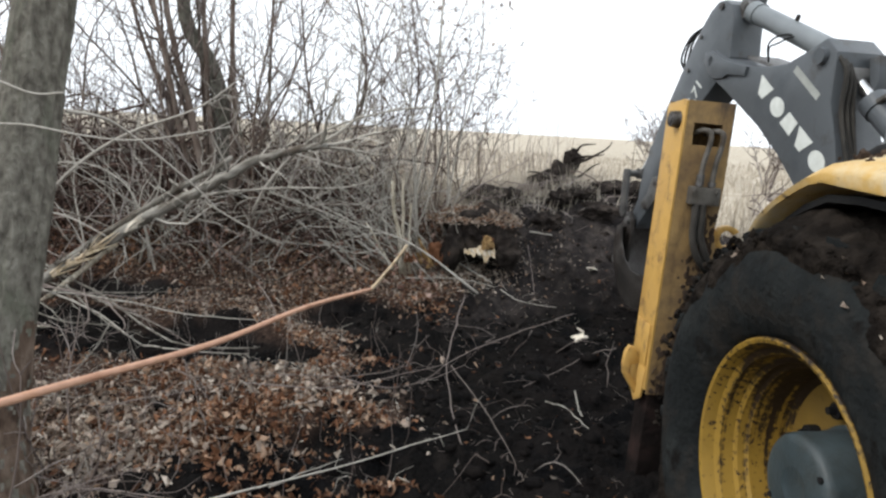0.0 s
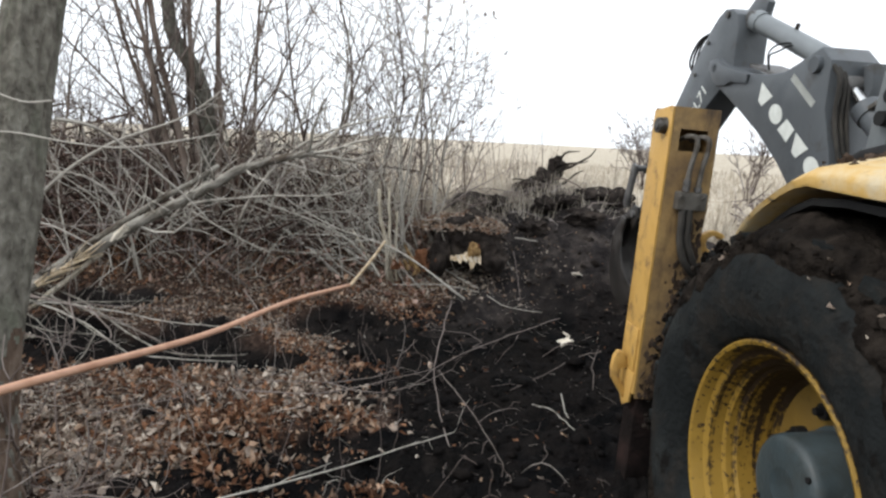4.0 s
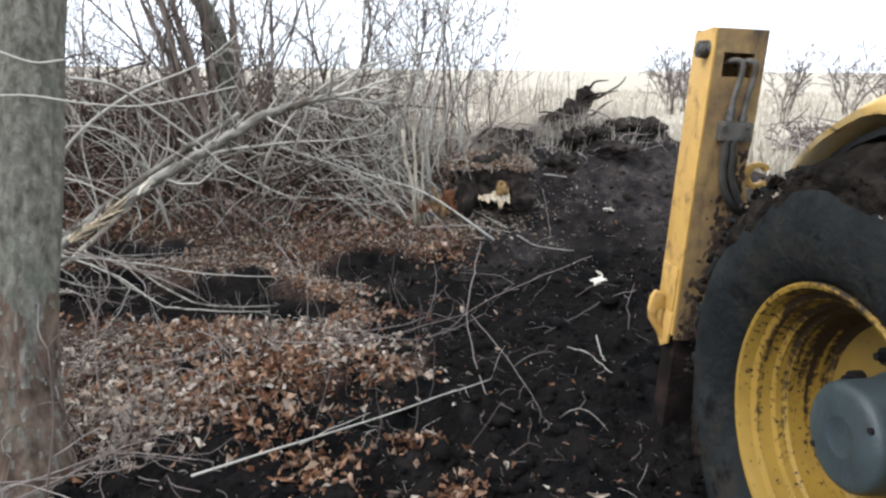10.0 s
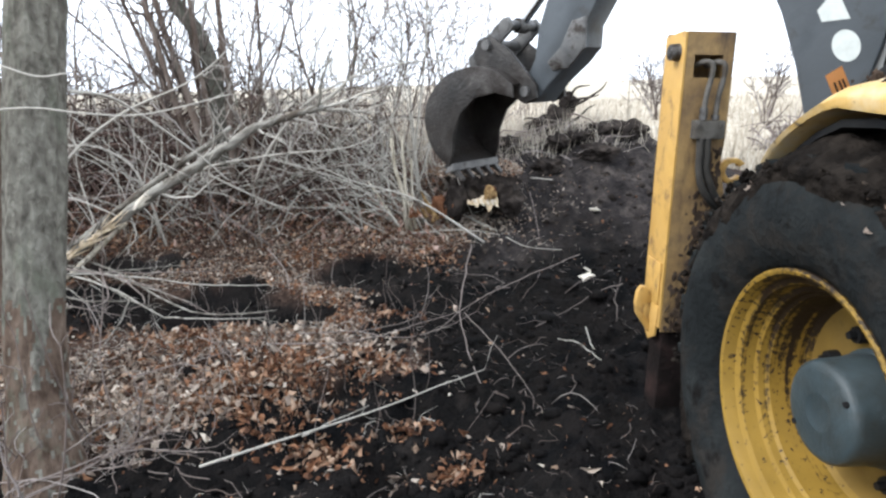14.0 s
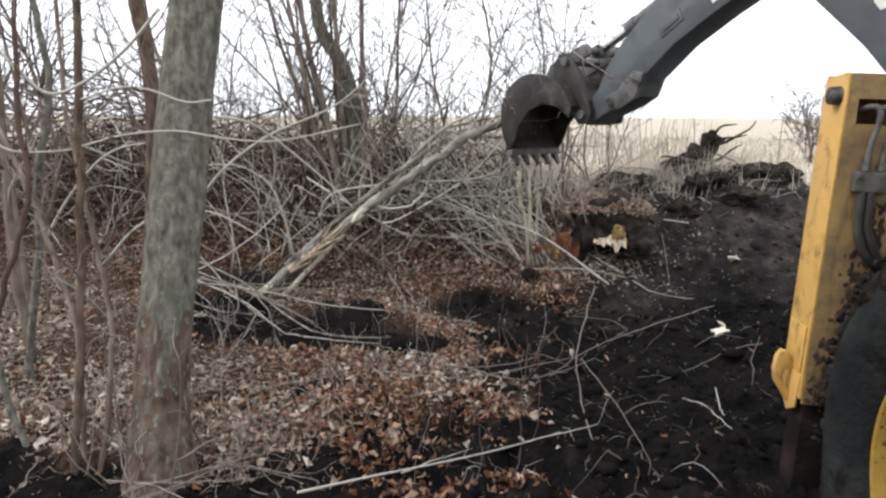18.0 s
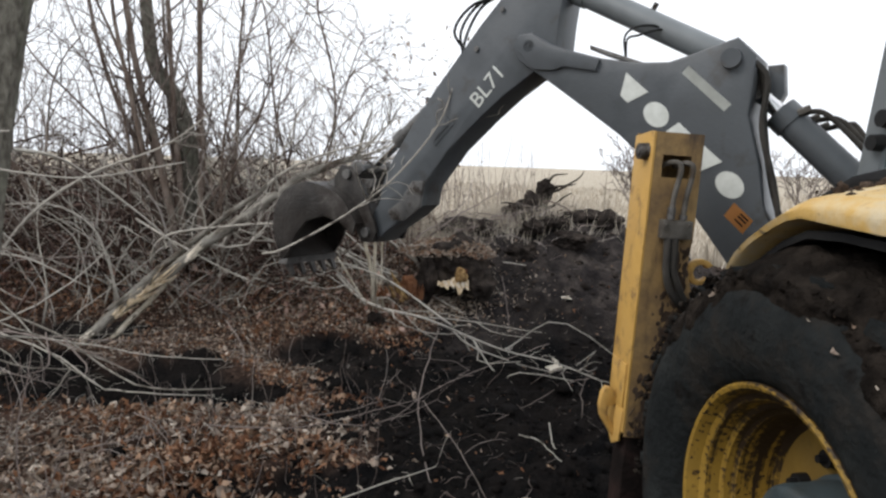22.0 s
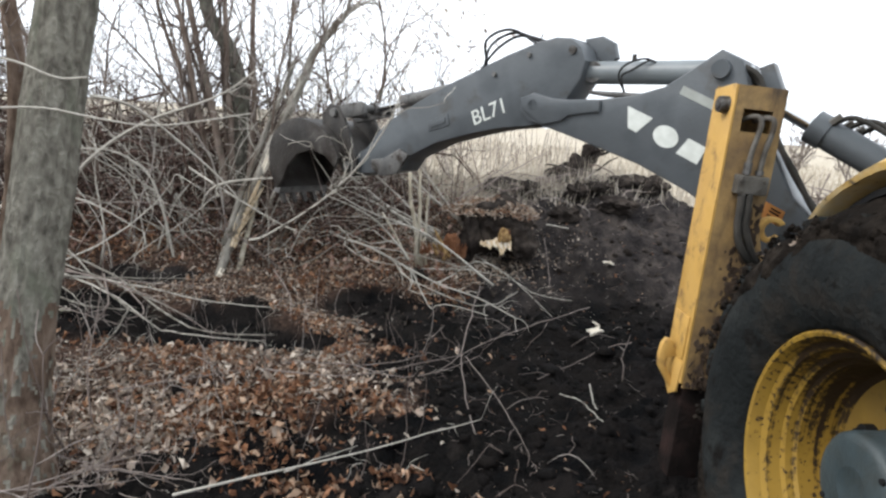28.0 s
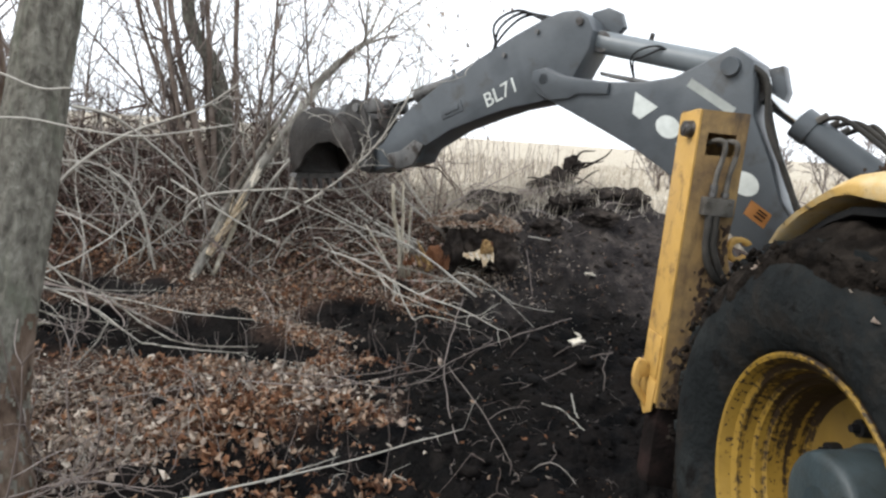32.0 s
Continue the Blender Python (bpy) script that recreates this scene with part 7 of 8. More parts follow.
def build_red_wood():
    rng = np.random.default_rng(93)
    ob = new("broken_root")
    ob.location = (-0.02, 6.32, 0.36)
    tagged(ob, "reddish freshly torn root beside the stump", "root")
    a = rough_lump("torn_wood", WOOD_RED, (0.0, 0, 0.06), (0.08, 0.05, 0.09), 5, "reddish torn wood", "", 0.5)
    a.parent = ob
    splinters("pale_splint", rng, OCHRE, ob, (-0.08, -0.06, -0.06), 6, 0.24, 0.034, (-0.4, -0.1, 0.85), (0.06, 0.02, 0.03), "pale orange torn splints")
    splinters("pale_splint", rng, WOOD_RED, ob, (0.08, -0.05, -0.03), 6, 0.16, 0.028, (0.1, -0.1, 0.9), (0.06, 0.02, 0.03), "reddish torn splints")


def build_root_chunk():
    rng = np.random.default_rng(94)
    ob = new("uprooted_stump")
    ob.location = (1.49, 8.35, 1.0)
    tagged(ob, "dark uprooted stump with twisted roots on the soil heap", "stump")
    for c, r, k in (((-0.14, 0, 0.0), (0.2, 0.18, 0.15), 7), ((0.02, 0, 0.12), (0.17, 0.15, 0.17), 9), ((0.16, 0.02, 0.3), (0.1, 0.1, 0.16), 10)):
        rough_lump("root_ball", EARTH, c, r, k, "", "", 0.5).parent = ob
    for e in ((0.64, 0.0, 0.56), (0.55, 0, 0.4), (0.42, -0.05, 0.52), (0.34, 0.05, 0.36), (-0.4, 0, 0.12), (0.5, 0.0, 0.28)):
        q = np.array((0.14 if e[0] > 0 else -0.1, e[1], 0.28 if e[2] > 0.3 else 0.1))
        tube_object("root", [(arch(rng, q, e, 9, 0.12), taper(0.022, 0.007, 9))], EARTH, 7, ob)


def wood_chip(place, size, turn, seed, label):
    rng = np.random.default_rng(seed)
    ob = new("wood_chip")
    ob.location = (place[0], place[1], ground_z(place[0], place[1]) + 0.02)
    ob.rotation_euler = (0, 0, turn)
    tagged(ob, label, "wood chip", "wood chips on the soil")
    for a, tilt, k in ((0.2, 0.25, 1.0), (1.5, 0.7, 0.75), (-0.6, -0.1, 0.6)):
        # a jagged sliver: ragged outline, pointed ends
        n = 9
        up = [(size * k * (u - 0.5), size * k * (0.2 * math.sin(math.pi * u) * rng.uniform(0.35, 1.3) + 0.01)) for u in np.linspace(0, 1, n)]
        dn = [(size * k * (u - 0.5), -size * k * (0.16 * math.sin(math.pi * u) * rng.uniform(0.2, 1.3) + 0.01)) for u in np.linspace(1, 0, n)]
        bm = bmesh.new()
        prism(bm, up + dn, -0.006, 0.006, 0, "xz")
        bmesh.ops.triangulate(bm, faces=[f for f in bm.faces if len(f.verts) > 4])
        bm.transform(Matrix.Translation((0, 0, 0.02 + 0.01 * k)) @ Matrix.Rotation(a, 4, "Z") @ Matrix.Rotation(tilt, 4, "Y") @ Matrix.Rotation(1.1, 4, "X"))
        part("splint", bm, WOOD_PALE, ob, "", 30)


build_stump()
build_red_wood()
build_root_chunk()
wood_chip((1.14, 4.88), 0.15, 2.2, 1, "pale torn chip of wood on black soil")
wood_chip((1.17, 5.0), 0.06, -0.9, 2, "pale torn chip of wood on black soil")
wood_chip((1.56, 6.42), 0.15, 0.3, 3, "pale torn chip of wood on the soil slope")
wood_chip((-3.03, 4.91), 0.2, 1.2, 4, "pale block of wood under the branches")
rough_lump("soil_lump", EARTH, (2.05, 7.75, 1.02), (0.2, 0.16, 0.1), 15, "dark lump of soil on top of the heap", "soil", 0.4)
rough_lump("soil_lump", EARTH, (0.85, 7.6, 0.85), (0.14, 0.12, 0.14), 17, "dark lump of soil behind the stump", "soil", 0.4)
rough_lump("soil_lump", EARTH, (0.6, 8.0, 0.85), (0.3, 0.2, 0.1), 19, "dark lump of soil behind the stump", "soil", 0.45)
for _i, (_a, _b) in enumerate((((0.2, 7.3, 0.8), (1.1, 7.9, 1.35)), ((0.5, 7.4, 0.85), (1.6, 8.0, 1.1)), ((0.0, 7.1, 0.7), (0.7, 7.6, 1.3)), ((0.9, 7.6, 1.0), (1.5, 7.9, 1.15)), ((0.35, 7.2, 0.95), (0.85, 7.4, 0.7)))):
    _r = np.random.default_rng(100 + _i)
    _q = bend(_r, _a, _b, 8, 0.05)
    _w = new("stick")
    _w.location = _a
    tagged(_w, "grey branch lying on the heap behind the stump", "stick", "sticks on the heap")
    tube_object("stem", [(_q - np.array(_a), taper(0.01, 0.003, 8))], TWIG, 6, _w)


def build_rubble():
    rng = np.random.default_rng(120)
    tw = []
    for _ in range(150):
        x, y = rng.normal(0.9, 0.6), rng.uniform(7.0, 8.6)
        z = ground_z(x, y) + rng.uniform(0, 0.1)
        L, az, el = rng.uniform(0.2, 0.9), rng.uniform(0, 6.28), rng.normal(0.1, 0.3)
        d = np.array((math.cos(az) * math.cos(el), math.sin(az) * math.cos(el), math.sin(el))) * L / 2
        c = np.array((x, y, z))
        tw.append((arch(rng, c - d, c + d, 6, 0.08), taper(0.003 + 0.008 * rng.random() ** 2, 0.002, 6)))
    tagged(tube_object("crest_twigs", tw, TWIG, 4), "grey twigs strewn over the crest of the soil heap", "twigs", kind="stuff")
    P, S = [], []
    for _ in range(2300):
        x, y = rng.normal(0.15, 0.6), rng.uniform(6.4, 8.3)
        P.append((x, y, ground_z(x, y) + rng.uniform(0.01, 0.05)))
        S.append(0.012 + 0.036 * rng.random() ** 1.8)
    leaf_mesh("crest_leaves", P, S, 121, LEAF, "dry leaves and straw on the soil heap", "leaves", 0.7)
    V, F = [], []
    for i in range(2600):
        x, y = rng.normal(0.3, 0.9), rng.uniform(7.3, 9.2)
        z, h = ground_z(x, y), rng.uniform(0.08, 0.35)
        dx, lx, ly = 0.004, rng.normal(0, 0.08), rng.normal(0, 0.08)
        b = len(V)
        V += [(x - dx, y, z - 0.02), (x + dx, y, z - 0.02), (x + lx, y + ly, z + h)]
        F.append((b, b + 1, b + 2))
    me = bpy.data.meshes.new("crest_grass")
    me.from_pydata(V, [], F)
    me.materials.append(STRAW)
    tagged(new("crest_grass", me), "dry grass blades along the crest of the heap", "grass", kind="stuff")


build_rubble()
for _i, (_c, _r) in enumerate((((1.88, 7.65, 1.02), (0.16, 0.14, 0.07)), ((1.62, 7.55, 0.96), (0.2, 0.14, 0.07)), ((1.36, 7.45, 0.9), (0.13, 0.12, 0.1)), ((2.26, 7.7, 0.98), (0.17, 0.14, 0.13)), ((1.75, 7.2, 0.8), (0.2, 0.16, 0.1)), ((1.2, 7.1, 0.66), (0.16, 0.13, 0.11)))):
    rough_lump("soil_lump", EARTH, _c, _r, 40 + _i, "crumbly black lump of soil on the heap", "soil", 0.55, 4)


def build_snapped_stems():
    rng = np.random.default_rng(95)
    ob = new("snapped_sapling")
    ob.location = (-0.34, 6.35, 0.3)
    tagged(ob, "pale snapped stems standing beside the stump", "stems")
    for a, b, r in (((0.02, -0.22, -0.1), (-0.1, -0.25, 0.8), 0.03), ((0.06, -0.22, -0.1), (0.0, -0.25, 0.84), 0.024), ((0.1, -0.25, -0.06), (0.08, -0.25, 0.6), 0.018), ((-0.02, -0.2, -0.1), (-0.34, -0.22, 0.4), 0.018)):
        tube_object("stem", [(bend(rng, a, b, 7, 0.03), taper(r * 0.8, r * 0.5, 7))], SPLIT_BARK, 8, ob)
    splinters("torn_foot", rng, WOOD_RED, ob, (0.1, -0.3, 0.06), 8, 0.13, 0.02, (-0.1, -0.1, 0.9), (0.05, 0.02, 0.02), "orange torn wood at the foot")


build_snapped_stems()
LOOSE_LUMP = rough_lump("soil_lump", EARTH, (0.13, 6.3, 0.42), (0.085, 0.08, 0.17), 23, "crumbly lump of soil at the side of the stump", "soil", 0.35)


# ---- the log that the bucket pushes ----
def build_log():
    """Broken log along +x from its foot, with a second strand and a crown of twigs."""
    rng = np.random.default_rng(96)
    log = new("broken_log")
    tagged(log, "pale grey broken log with splintered wood, leaning in the brush", "log")
    p = np.array(smooth_line([(0, 0, 0), (0.5, 0.01, 0.015), (1.0, 0, 0.03), (1.5, 0.01, 0.03), (1.85, 0, 0.02), (2.2, 0.02, 0.01), (2.55, 0.05, -0.06), (2.85, 0.06, -0.17)], 4))
    p[1:] += rng.normal(0, 0.006, (len(p) - 1, 3))
    k = len(p)
    tube_object("stem", [(p, np.interp(np.linspace(0, 1, k), [0, 0.1, 0.5, 0.8, 1], [0.036, 0.046, 0.044, 0.036, 0.026]))], LOG_BARK, 16, log)
    q = bend(rng, (-0.08, -0.05, -0.16), (0.9, 0.0, -0.03), 10, 0.02)
    splinters("split_wood", rng, WOOD_PALE, log, (-0.02, -0.06, -0.16), 12, 0.17, 0.012, (-1, -0.05, -0.12), (0.06, 0.012, 0.02), "white torn wood at the broken foot")
    splinters("split_wood", rng, WOOD_PALE, log, (0.06, -0.03, 0.0), 9, 0.15, 0.012, (-1, -0.05, 0.0), (0.05, 0.015, 0.02), "white torn wood at the broken foot")
    tube_object("strand", [(q, taper(0.026, 0.02, 10))], SPLIT_BARK, 10, log, "peeled pale strand")
    q = bend(rng, (0.3, 0.03, 0.06), (2.1, 0.08, 0.13), 12, 0.015)
    tube_object("strand", [(q, taper(0.03, 0.02, 12))], LOG_BARK, 10, log)
    splinters("split_wood", rng, WOOD, log, (0.55, -0.042, 0.01), 26, 0.34, 0.011, (1, 0.0, 0.03), (0.24, 0.012, 0.025), "pale split wood")
    splinters("split_wood", rng, WOOD_PALE, log, (1.08, -0.045, 0.03), 14, 0.17, 0.013, (1, 0.0, 0.06), (0.06, 0.012, 0.022), "white torn wood")
    splinters("torn_bark", rng, LOG_BARK, log, (0.5, -0.05, 0.06), 8, 0.22, 0.012, (0.8, -0.15, 0.35), (0.3, 0.015, 0.02), "bark torn off in strips")
    tw = []
    branch_out(rng, p, np.full(k, 0.02), 18, 0.9, 1, tw, 0.2)
    for e in ((3.4, 0.1, -0.1), (3.5, -0.1, -0.35), (3.2, 0.2, -0.45), (3.15, -0.15, 0.15)):
        l = bend(rng, p[-2], e, 8, 0.06)
        r = taper(0.018, 0.004, 8)
        tw.append((l, r))
        branch_out(rng, l, r, 7, 0.5, 0, tw, 0.2)
    tagged(tube_object("crown", tw, TWIG_LIGHT, 5, log), kind="stuff")
    return log


LOG = build_log()


def build_dragged_branch():
    rng = np.random.default_rng(97)
    ob = new("dragged_branch")
    tagged(ob, "long thin pale branch pulled out of the brush", "branch")
    p = np.array(smooth_line([(-0.4, 0.1, 0.1), (0, 0, 0), (0.4, -0.07, 0.0), (0.8, -0.04, 0.03), (1.2, 0.0, 0.0), (1.6, 0.02, -0.02), (2.0, 0.08, 0.0), (2.4, 0.05, 0.0)], 4))
    r = taper(0.013, 0.004, len(p))
    tube_object("stem", [(p, r)], TWIG_LIGHT, 7, ob)
    for k, e in ((9, (1.5, -0.32, 0.02)), (11, (1.75, 0.3, 0.12)), (13, (1.9, -0.25, 0.05)), (15, (2.2, 0.34, 0.1)), (17, (2.3, -0.2, 0.03)), (8, (1.15, -0.25, -0.02)), (20, (2.6, 0.25, 0.06))):
        tube_object("side_shoot", [(arch(rng, p[k], e, 8, 0.12), taper(0.007, 0.0025, 8))], TWIG_LIGHT, 5, ob)
    tw = []
    branch_out(rng, p[8:], r[8:], 16, 0.4, 0, tw, 0.1)
    tagged(tube_object("crown", tw, TWIG_LIGHT, 5, ob), kind="stuff")
    return ob


DRAGGED = build_dragged_branch()


def build_long_branch():
    """A long bowed branch along +x that the bucket drags with it."""
    rng = np.random.default_rng(98)
    ob = new("long_branch")
    tagged(ob, "long bowed pale branch caught by the bucket", "branch")
    p = np.array(smooth_line([(0.3, 0.02, 0.03), (0.45, 0, -0.02), (0.9, 0.03, -0.05), (1.3, 0.0, -0.02), (1.7, -0.05, 0.1), (1.95, -0.05, 0.28)], 5))
    r = taper(0.0085, 0.004, len(p))
    tube_object("stem", [(p, r)], TWIG_LIGHT, 7, ob)
    tw = []
    branch_out(rng, p, r, 12, 0.55, 1, tw, 0.2)
    tagged(tube_object("crown", tw, TWIG_LIGHT, 4, ob), kind="stuff")
    return ob


LONG_BRANCH = build_long_branch()


def build_pole():
    """Peeled sapling held out of view: +x towards its pale bent tip; its kink is the origin."""
    ob = new("peeled_pole")
    tagged(ob, "long orange peeled sapling pole with a pale bent tip", "pole")
    p = np.array(smooth_line([(-3.2, 0, 0.01), (-2.4, 0, 0.004), (-1.75, 0, 0.0), (-1.1, 0, -0.02), (-0.55, 0, 0.009), (0, 0, 0)], 6))
    tube_object("shaft", [(p, taper(0.0135, 0.009, len(p)))], PEELED, 12, ob, "orange peeled shaft")
    q = np.array(smooth_line([(-0.005, 0, -0.004), (0.02, -0.035, 0.05), (0.05, -0.1, 0.15), (0.07, -0.145, 0.23)], 4))
    tube_object("tip", [(q, taper(0.0088, 0.0065, len(q)))], WOOD, 10, ob, "pale bent broken tip")
    return ob


POLE = build_pole()


# ---- what moves ----
ARM = [
    # seconds, swing, boom, stick, bucket
    (0, 7.2, 38.5, -52.5, -152.0),
    (2, 5.0, 35.6, -42.5, -155.0),
    (3, 3.4, 38.6, -42.5, -140.0),
    (3.5, 3.6, 38.6, -45.2, -116.0),
    (5.5, 1.0, 42.5, -54.0, -138.0),
    (6, 0.5, 43.3, -55.1, -132.0),
    (7, -1.6, 39.4, -44.7, -120.0),
    (8, -1.6, 40.9, -41.0, -104.0),
    (8.5, -5.5, 44.9, -40.8, -88.0),
    (9, -15.4, 50.5, -28.9, -72.0),
    (9.5, -25.2, 49.6, -16.3, -76.0),
    (10.5, -44.4, 47.2, -11.7, -60.0),
    (11.3, -39.3, 61.8, -16.0, -55.0),
    (12, -17.6, 83.6, -27.8, -46.3),
    (12.5, 17.5, 88.7, -40.3, -41.1),
    (13, 26.3, 73.6, -47.0, -29.6),
    (14, 42.9, 65.1, -51.7, -41.7),
    (14.5, 44.5, 58.0, -50.2, -37.1),
    (15, 44.2, 51.8, -46.9, -33.9),
    (15.5, 46.4, 47.0, -46.5, -33.3),
    (17.5, 43.9, 41.1, -39.4, -31.0),
    (18, 39.5, 50.5, -32.5, -22.4),
    (19, 46.3, 61.8, -42.6, -29.0),
    (19.5, 47.5, 62.3, -49.5, -36.5),
    (20, 49.6, 60.3, -55.3, -28.3),
    (20.5, 50.4, 55.0, -51.2, -31.2),
    (21, 50.2, 50.6, -49.6, -21.1),
    (21.5, 49.6, 45.6, -47.6, -22.4),
    (22, 48.7, 41.7, -44.4, -20.7),
    (22.5, 48.3, 37.9, -40.9, -16.5),
    (23, 49.1, 34.9, -36.6, -10.2),
    (23.5, 49.3, 32.8, -31.7, -14.0),
    (24, 49.4, 31.6, -24.5, -15.7),
    (24.5, 47.8, 31.3, -19.8, -15.6),
    (26.5, 50.2, 23.7, -16.7, -7.3),
    (27, 50.0, 23.2, -17.5, -13.7),
    (27.5, 49.9, 23.0, -17.8, -17.8),
    (28, 49.6, 22.8, -18.6, -20.0),
    (28.5, 49.2, 22.7, -19.1, -17.2),
    (29, 48.9, 22.5, -19.2, -14.4),
    (29.5, 48.6, 22.1, -19.9, -11.5),
    (30, 48.3, 21.9, -20.0, -8.7),
    (30.5, 47.9, 21.6, -19.8, -9.6),
    (31, 48.2, 23.1, -20.1, -10.5),
    (31.5, 48.9, 28.1, -23.7, -12.0),
    (32, 46.2, 31.9, -21.7, -11.3),
]

ROCK = [
    # seconds, shift in metres, turn in degrees
    (0.0, 0.010, 0.070, 0.010, -0.12, -0.17, -0.29),
    (0.5, 0.006, 0.069, 0.007, -0.24, -0.19, -0.16),
    (1.0, -0.000, 0.071, 0.007, -0.38, -0.20, -0.12),
    (1.5, 0.002, 0.074, 0.014, -0.62, -0.22, -0.08),
    (2.0, -0.001, 0.069, 0.007, -0.48, -0.35, -0.41),
    (2.5, 0.016, 0.047, 0.003, -0.18, 0.09, -0.51),
    (3.0, 0.014, 0.045, -0.007, -0.19, 0.09, -0.52),
    (3.5, 0.015, 0.040, 0.000, -0.06, 0.19, -0.50),
    (5.5, 0.004, -0.010, -0.016, -0.05, 0.10, 0.04),
    (6.0, 0.019, -0.012, -0.038, -0.12, 0.11, -0.06),
    (6.5, -0.013, 0.030, 0.013, -0.15, -0.18, -0.14),
    (7.0, -0.009, 0.020, 0.014, -0.16, -0.26, -0.08),
    (7.5, -0.007, 0.007, -0.000, -0.15, -0.22, 0.00),
    (8.0, -0.005, -0.002, -0.001, -0.11, -0.16, 0.07),
    (8.5, -0.007, 0.005, 0.003, -0.16, -0.24, 0.02),
    (9.0, -0.005, -0.000, 0.019, -0.08, -0.11, 0.01),
    (9.5, 0.001, 0.004, 0.027, -0.15, 0.17, -0.19),
    (10.0, -0.002, 0.005, 0.028, -0.22, 0.21, -0.25),
    (10.5, -0.005, 0.008, 0.034, -0.17, 0.25, -0.32),
    (11.0, -0.012, 0.015, 0.050, -0.22, 0.29, -0.51),
    (11.5, -0.006, 0.006, 0.044, -0.25, 0.25, -0.41),
    (12.0, -0.012, 0.017, 0.045, -0.28, 0.18, -0.48),
    (12.5, -0.007, 0.004, 0.017, -0.25, -0.01, -0.06),
    (13.0, 0.000, -0.002, 0.001, -0.04, -0.04, 0.01),
    (13.5, 0.008, -0.018, -0.008, 0.15, -0.12, 0.27),
    (14.0, 0.009, -0.021, -0.012, 0.25, -0.08, 0.35),
    (14.5, 0.013, -0.028, -0.013, 0.25, -0.19, 0.54),
    (15.0, 0.017, -0.022, -0.018, 0.18, -0.17, 0.45),
    (15.5, 0.015, -0.011, -0.013, 0.08, 0.01, 0.14),
    (17.5, 0.000, 0.008, -0.014, -0.19, -0.26, -0.09),
    (18.0, 0.006, 0.012, -0.008, -0.13, -0.16, -0.16),
    (18.5, 0.007, 0.010, -0.021, -0.17, -0.15, -0.15),
    (19.0, 0.006, 0.002, -0.020, -0.17, -0.14, -0.06),
    (19.5, 0.010, 0.015, -0.021, -0.21, -0.05, -0.16),
    (20.0, 0.008, 0.013, -0.013, -0.12, 0.04, -0.02),
    (20.5, 0.015, 0.007, -0.014, -0.07, 0.04, 0.35),
    (21.0, 0.020, 0.007, -0.006, -0.06, 0.05, 0.42),
    (21.5, 0.037, -0.002, -0.023, 0.06, 0.06, 0.54),
    (22.0, 0.029, -0.000, -0.024, 0.08, 0.04, 0.51),
    (22.5, 0.026, -0.002, -0.022, 0.05, -0.06, 0.52),
    (23.0, 0.025, 0.002, -0.016, 0.05, -0.02, 0.43),
    (23.5, 0.026, 0.001, -0.005, 0.10, 0.12, 0.30),
    (24.0, 0.026, 0.003, -0.007, -0.03, -0.05, 0.39),
    (24.5, 0.032, 0.003, -0.003, -0.08, -0.11, 0.36),
    (26.5, 0.060, 0.013, 0.028, 0.15, 0.56, -0.61),
    (27.0, 0.065, 0.006, 0.022, 0.09, 0.43, -0.57),
    (27.5, 0.064, 0.002, 0.036, 0.16, 0.48, -0.53),
    (28.0, 0.068, -0.001, 0.029, 0.11, 0.44, -0.52),
    (28.5, 0.072, -0.010, 0.014, -0.01, 0.23, -0.47),
    (29.0, 0.076, -0.015, 0.022, 0.13, 0.44, -0.47),
    (29.5, 0.076, -0.014, 0.018, 0.02, 0.28, -0.46),
    (30.0, 0.077, -0.017, 0.016, 0.05, 0.31, -0.44),
    (30.5, 0.081, -0.018, 0.019, 0.12, 0.41, -0.47),
    (31.0, 0.063, -0.012, -0.005, -0.23, -0.16, -0.36),
    (31.5, 0.064, -0.015, -0.006, -0.25, -0.21, -0.33),
    (32.0, 0.053, -0.014, -0.004, -0.33, -0.43, -0.25),
]

LOG_AT = [
    # seconds, foot, a place towards its head
    (0.0, (-3.45, 5.38, 0.06), (-1.35, 5.45, 1.36)),
    (15.5, (-3.45, 5.38, 0.06), (-1.35, 5.45, 1.36)),
    (17.5, (-2.7, 5.42, 0.03), (-0.76, 5.8, 1.5)),
    (19.5, (-2.66, 5.43, 0.03), (-0.72, 5.83, 1.53)),
    (20.5, (-2.7, 5.43, 0.03), (-1.04, 5.83, 1.26)),
    (22.0, (-2.71, 5.5, 0.03), (-1.39, 5.92, 1.1)),
    (23.0, (-2.86, 5.5, 0.03), (-1.5, 5.92, 1.25)),
    (24.5, (-2.77, 5.5, 0.04), (-1.7, 5.97, 1.44)),
    (26.5, (-2.1, 5.65, 0.05), (-1.63, 6.05, 1.42)),
    (28.0, (-2.09, 5.7, 0.06), (-1.63, 6.1, 1.4)),
    (30.5, (-2.08, 5.75, 0.07), (-1.58, 6.1, 1.4)),
    (32.0, (-2.22, 5.8, 0.1), (-1.43, 6.2, 1.53)),
]
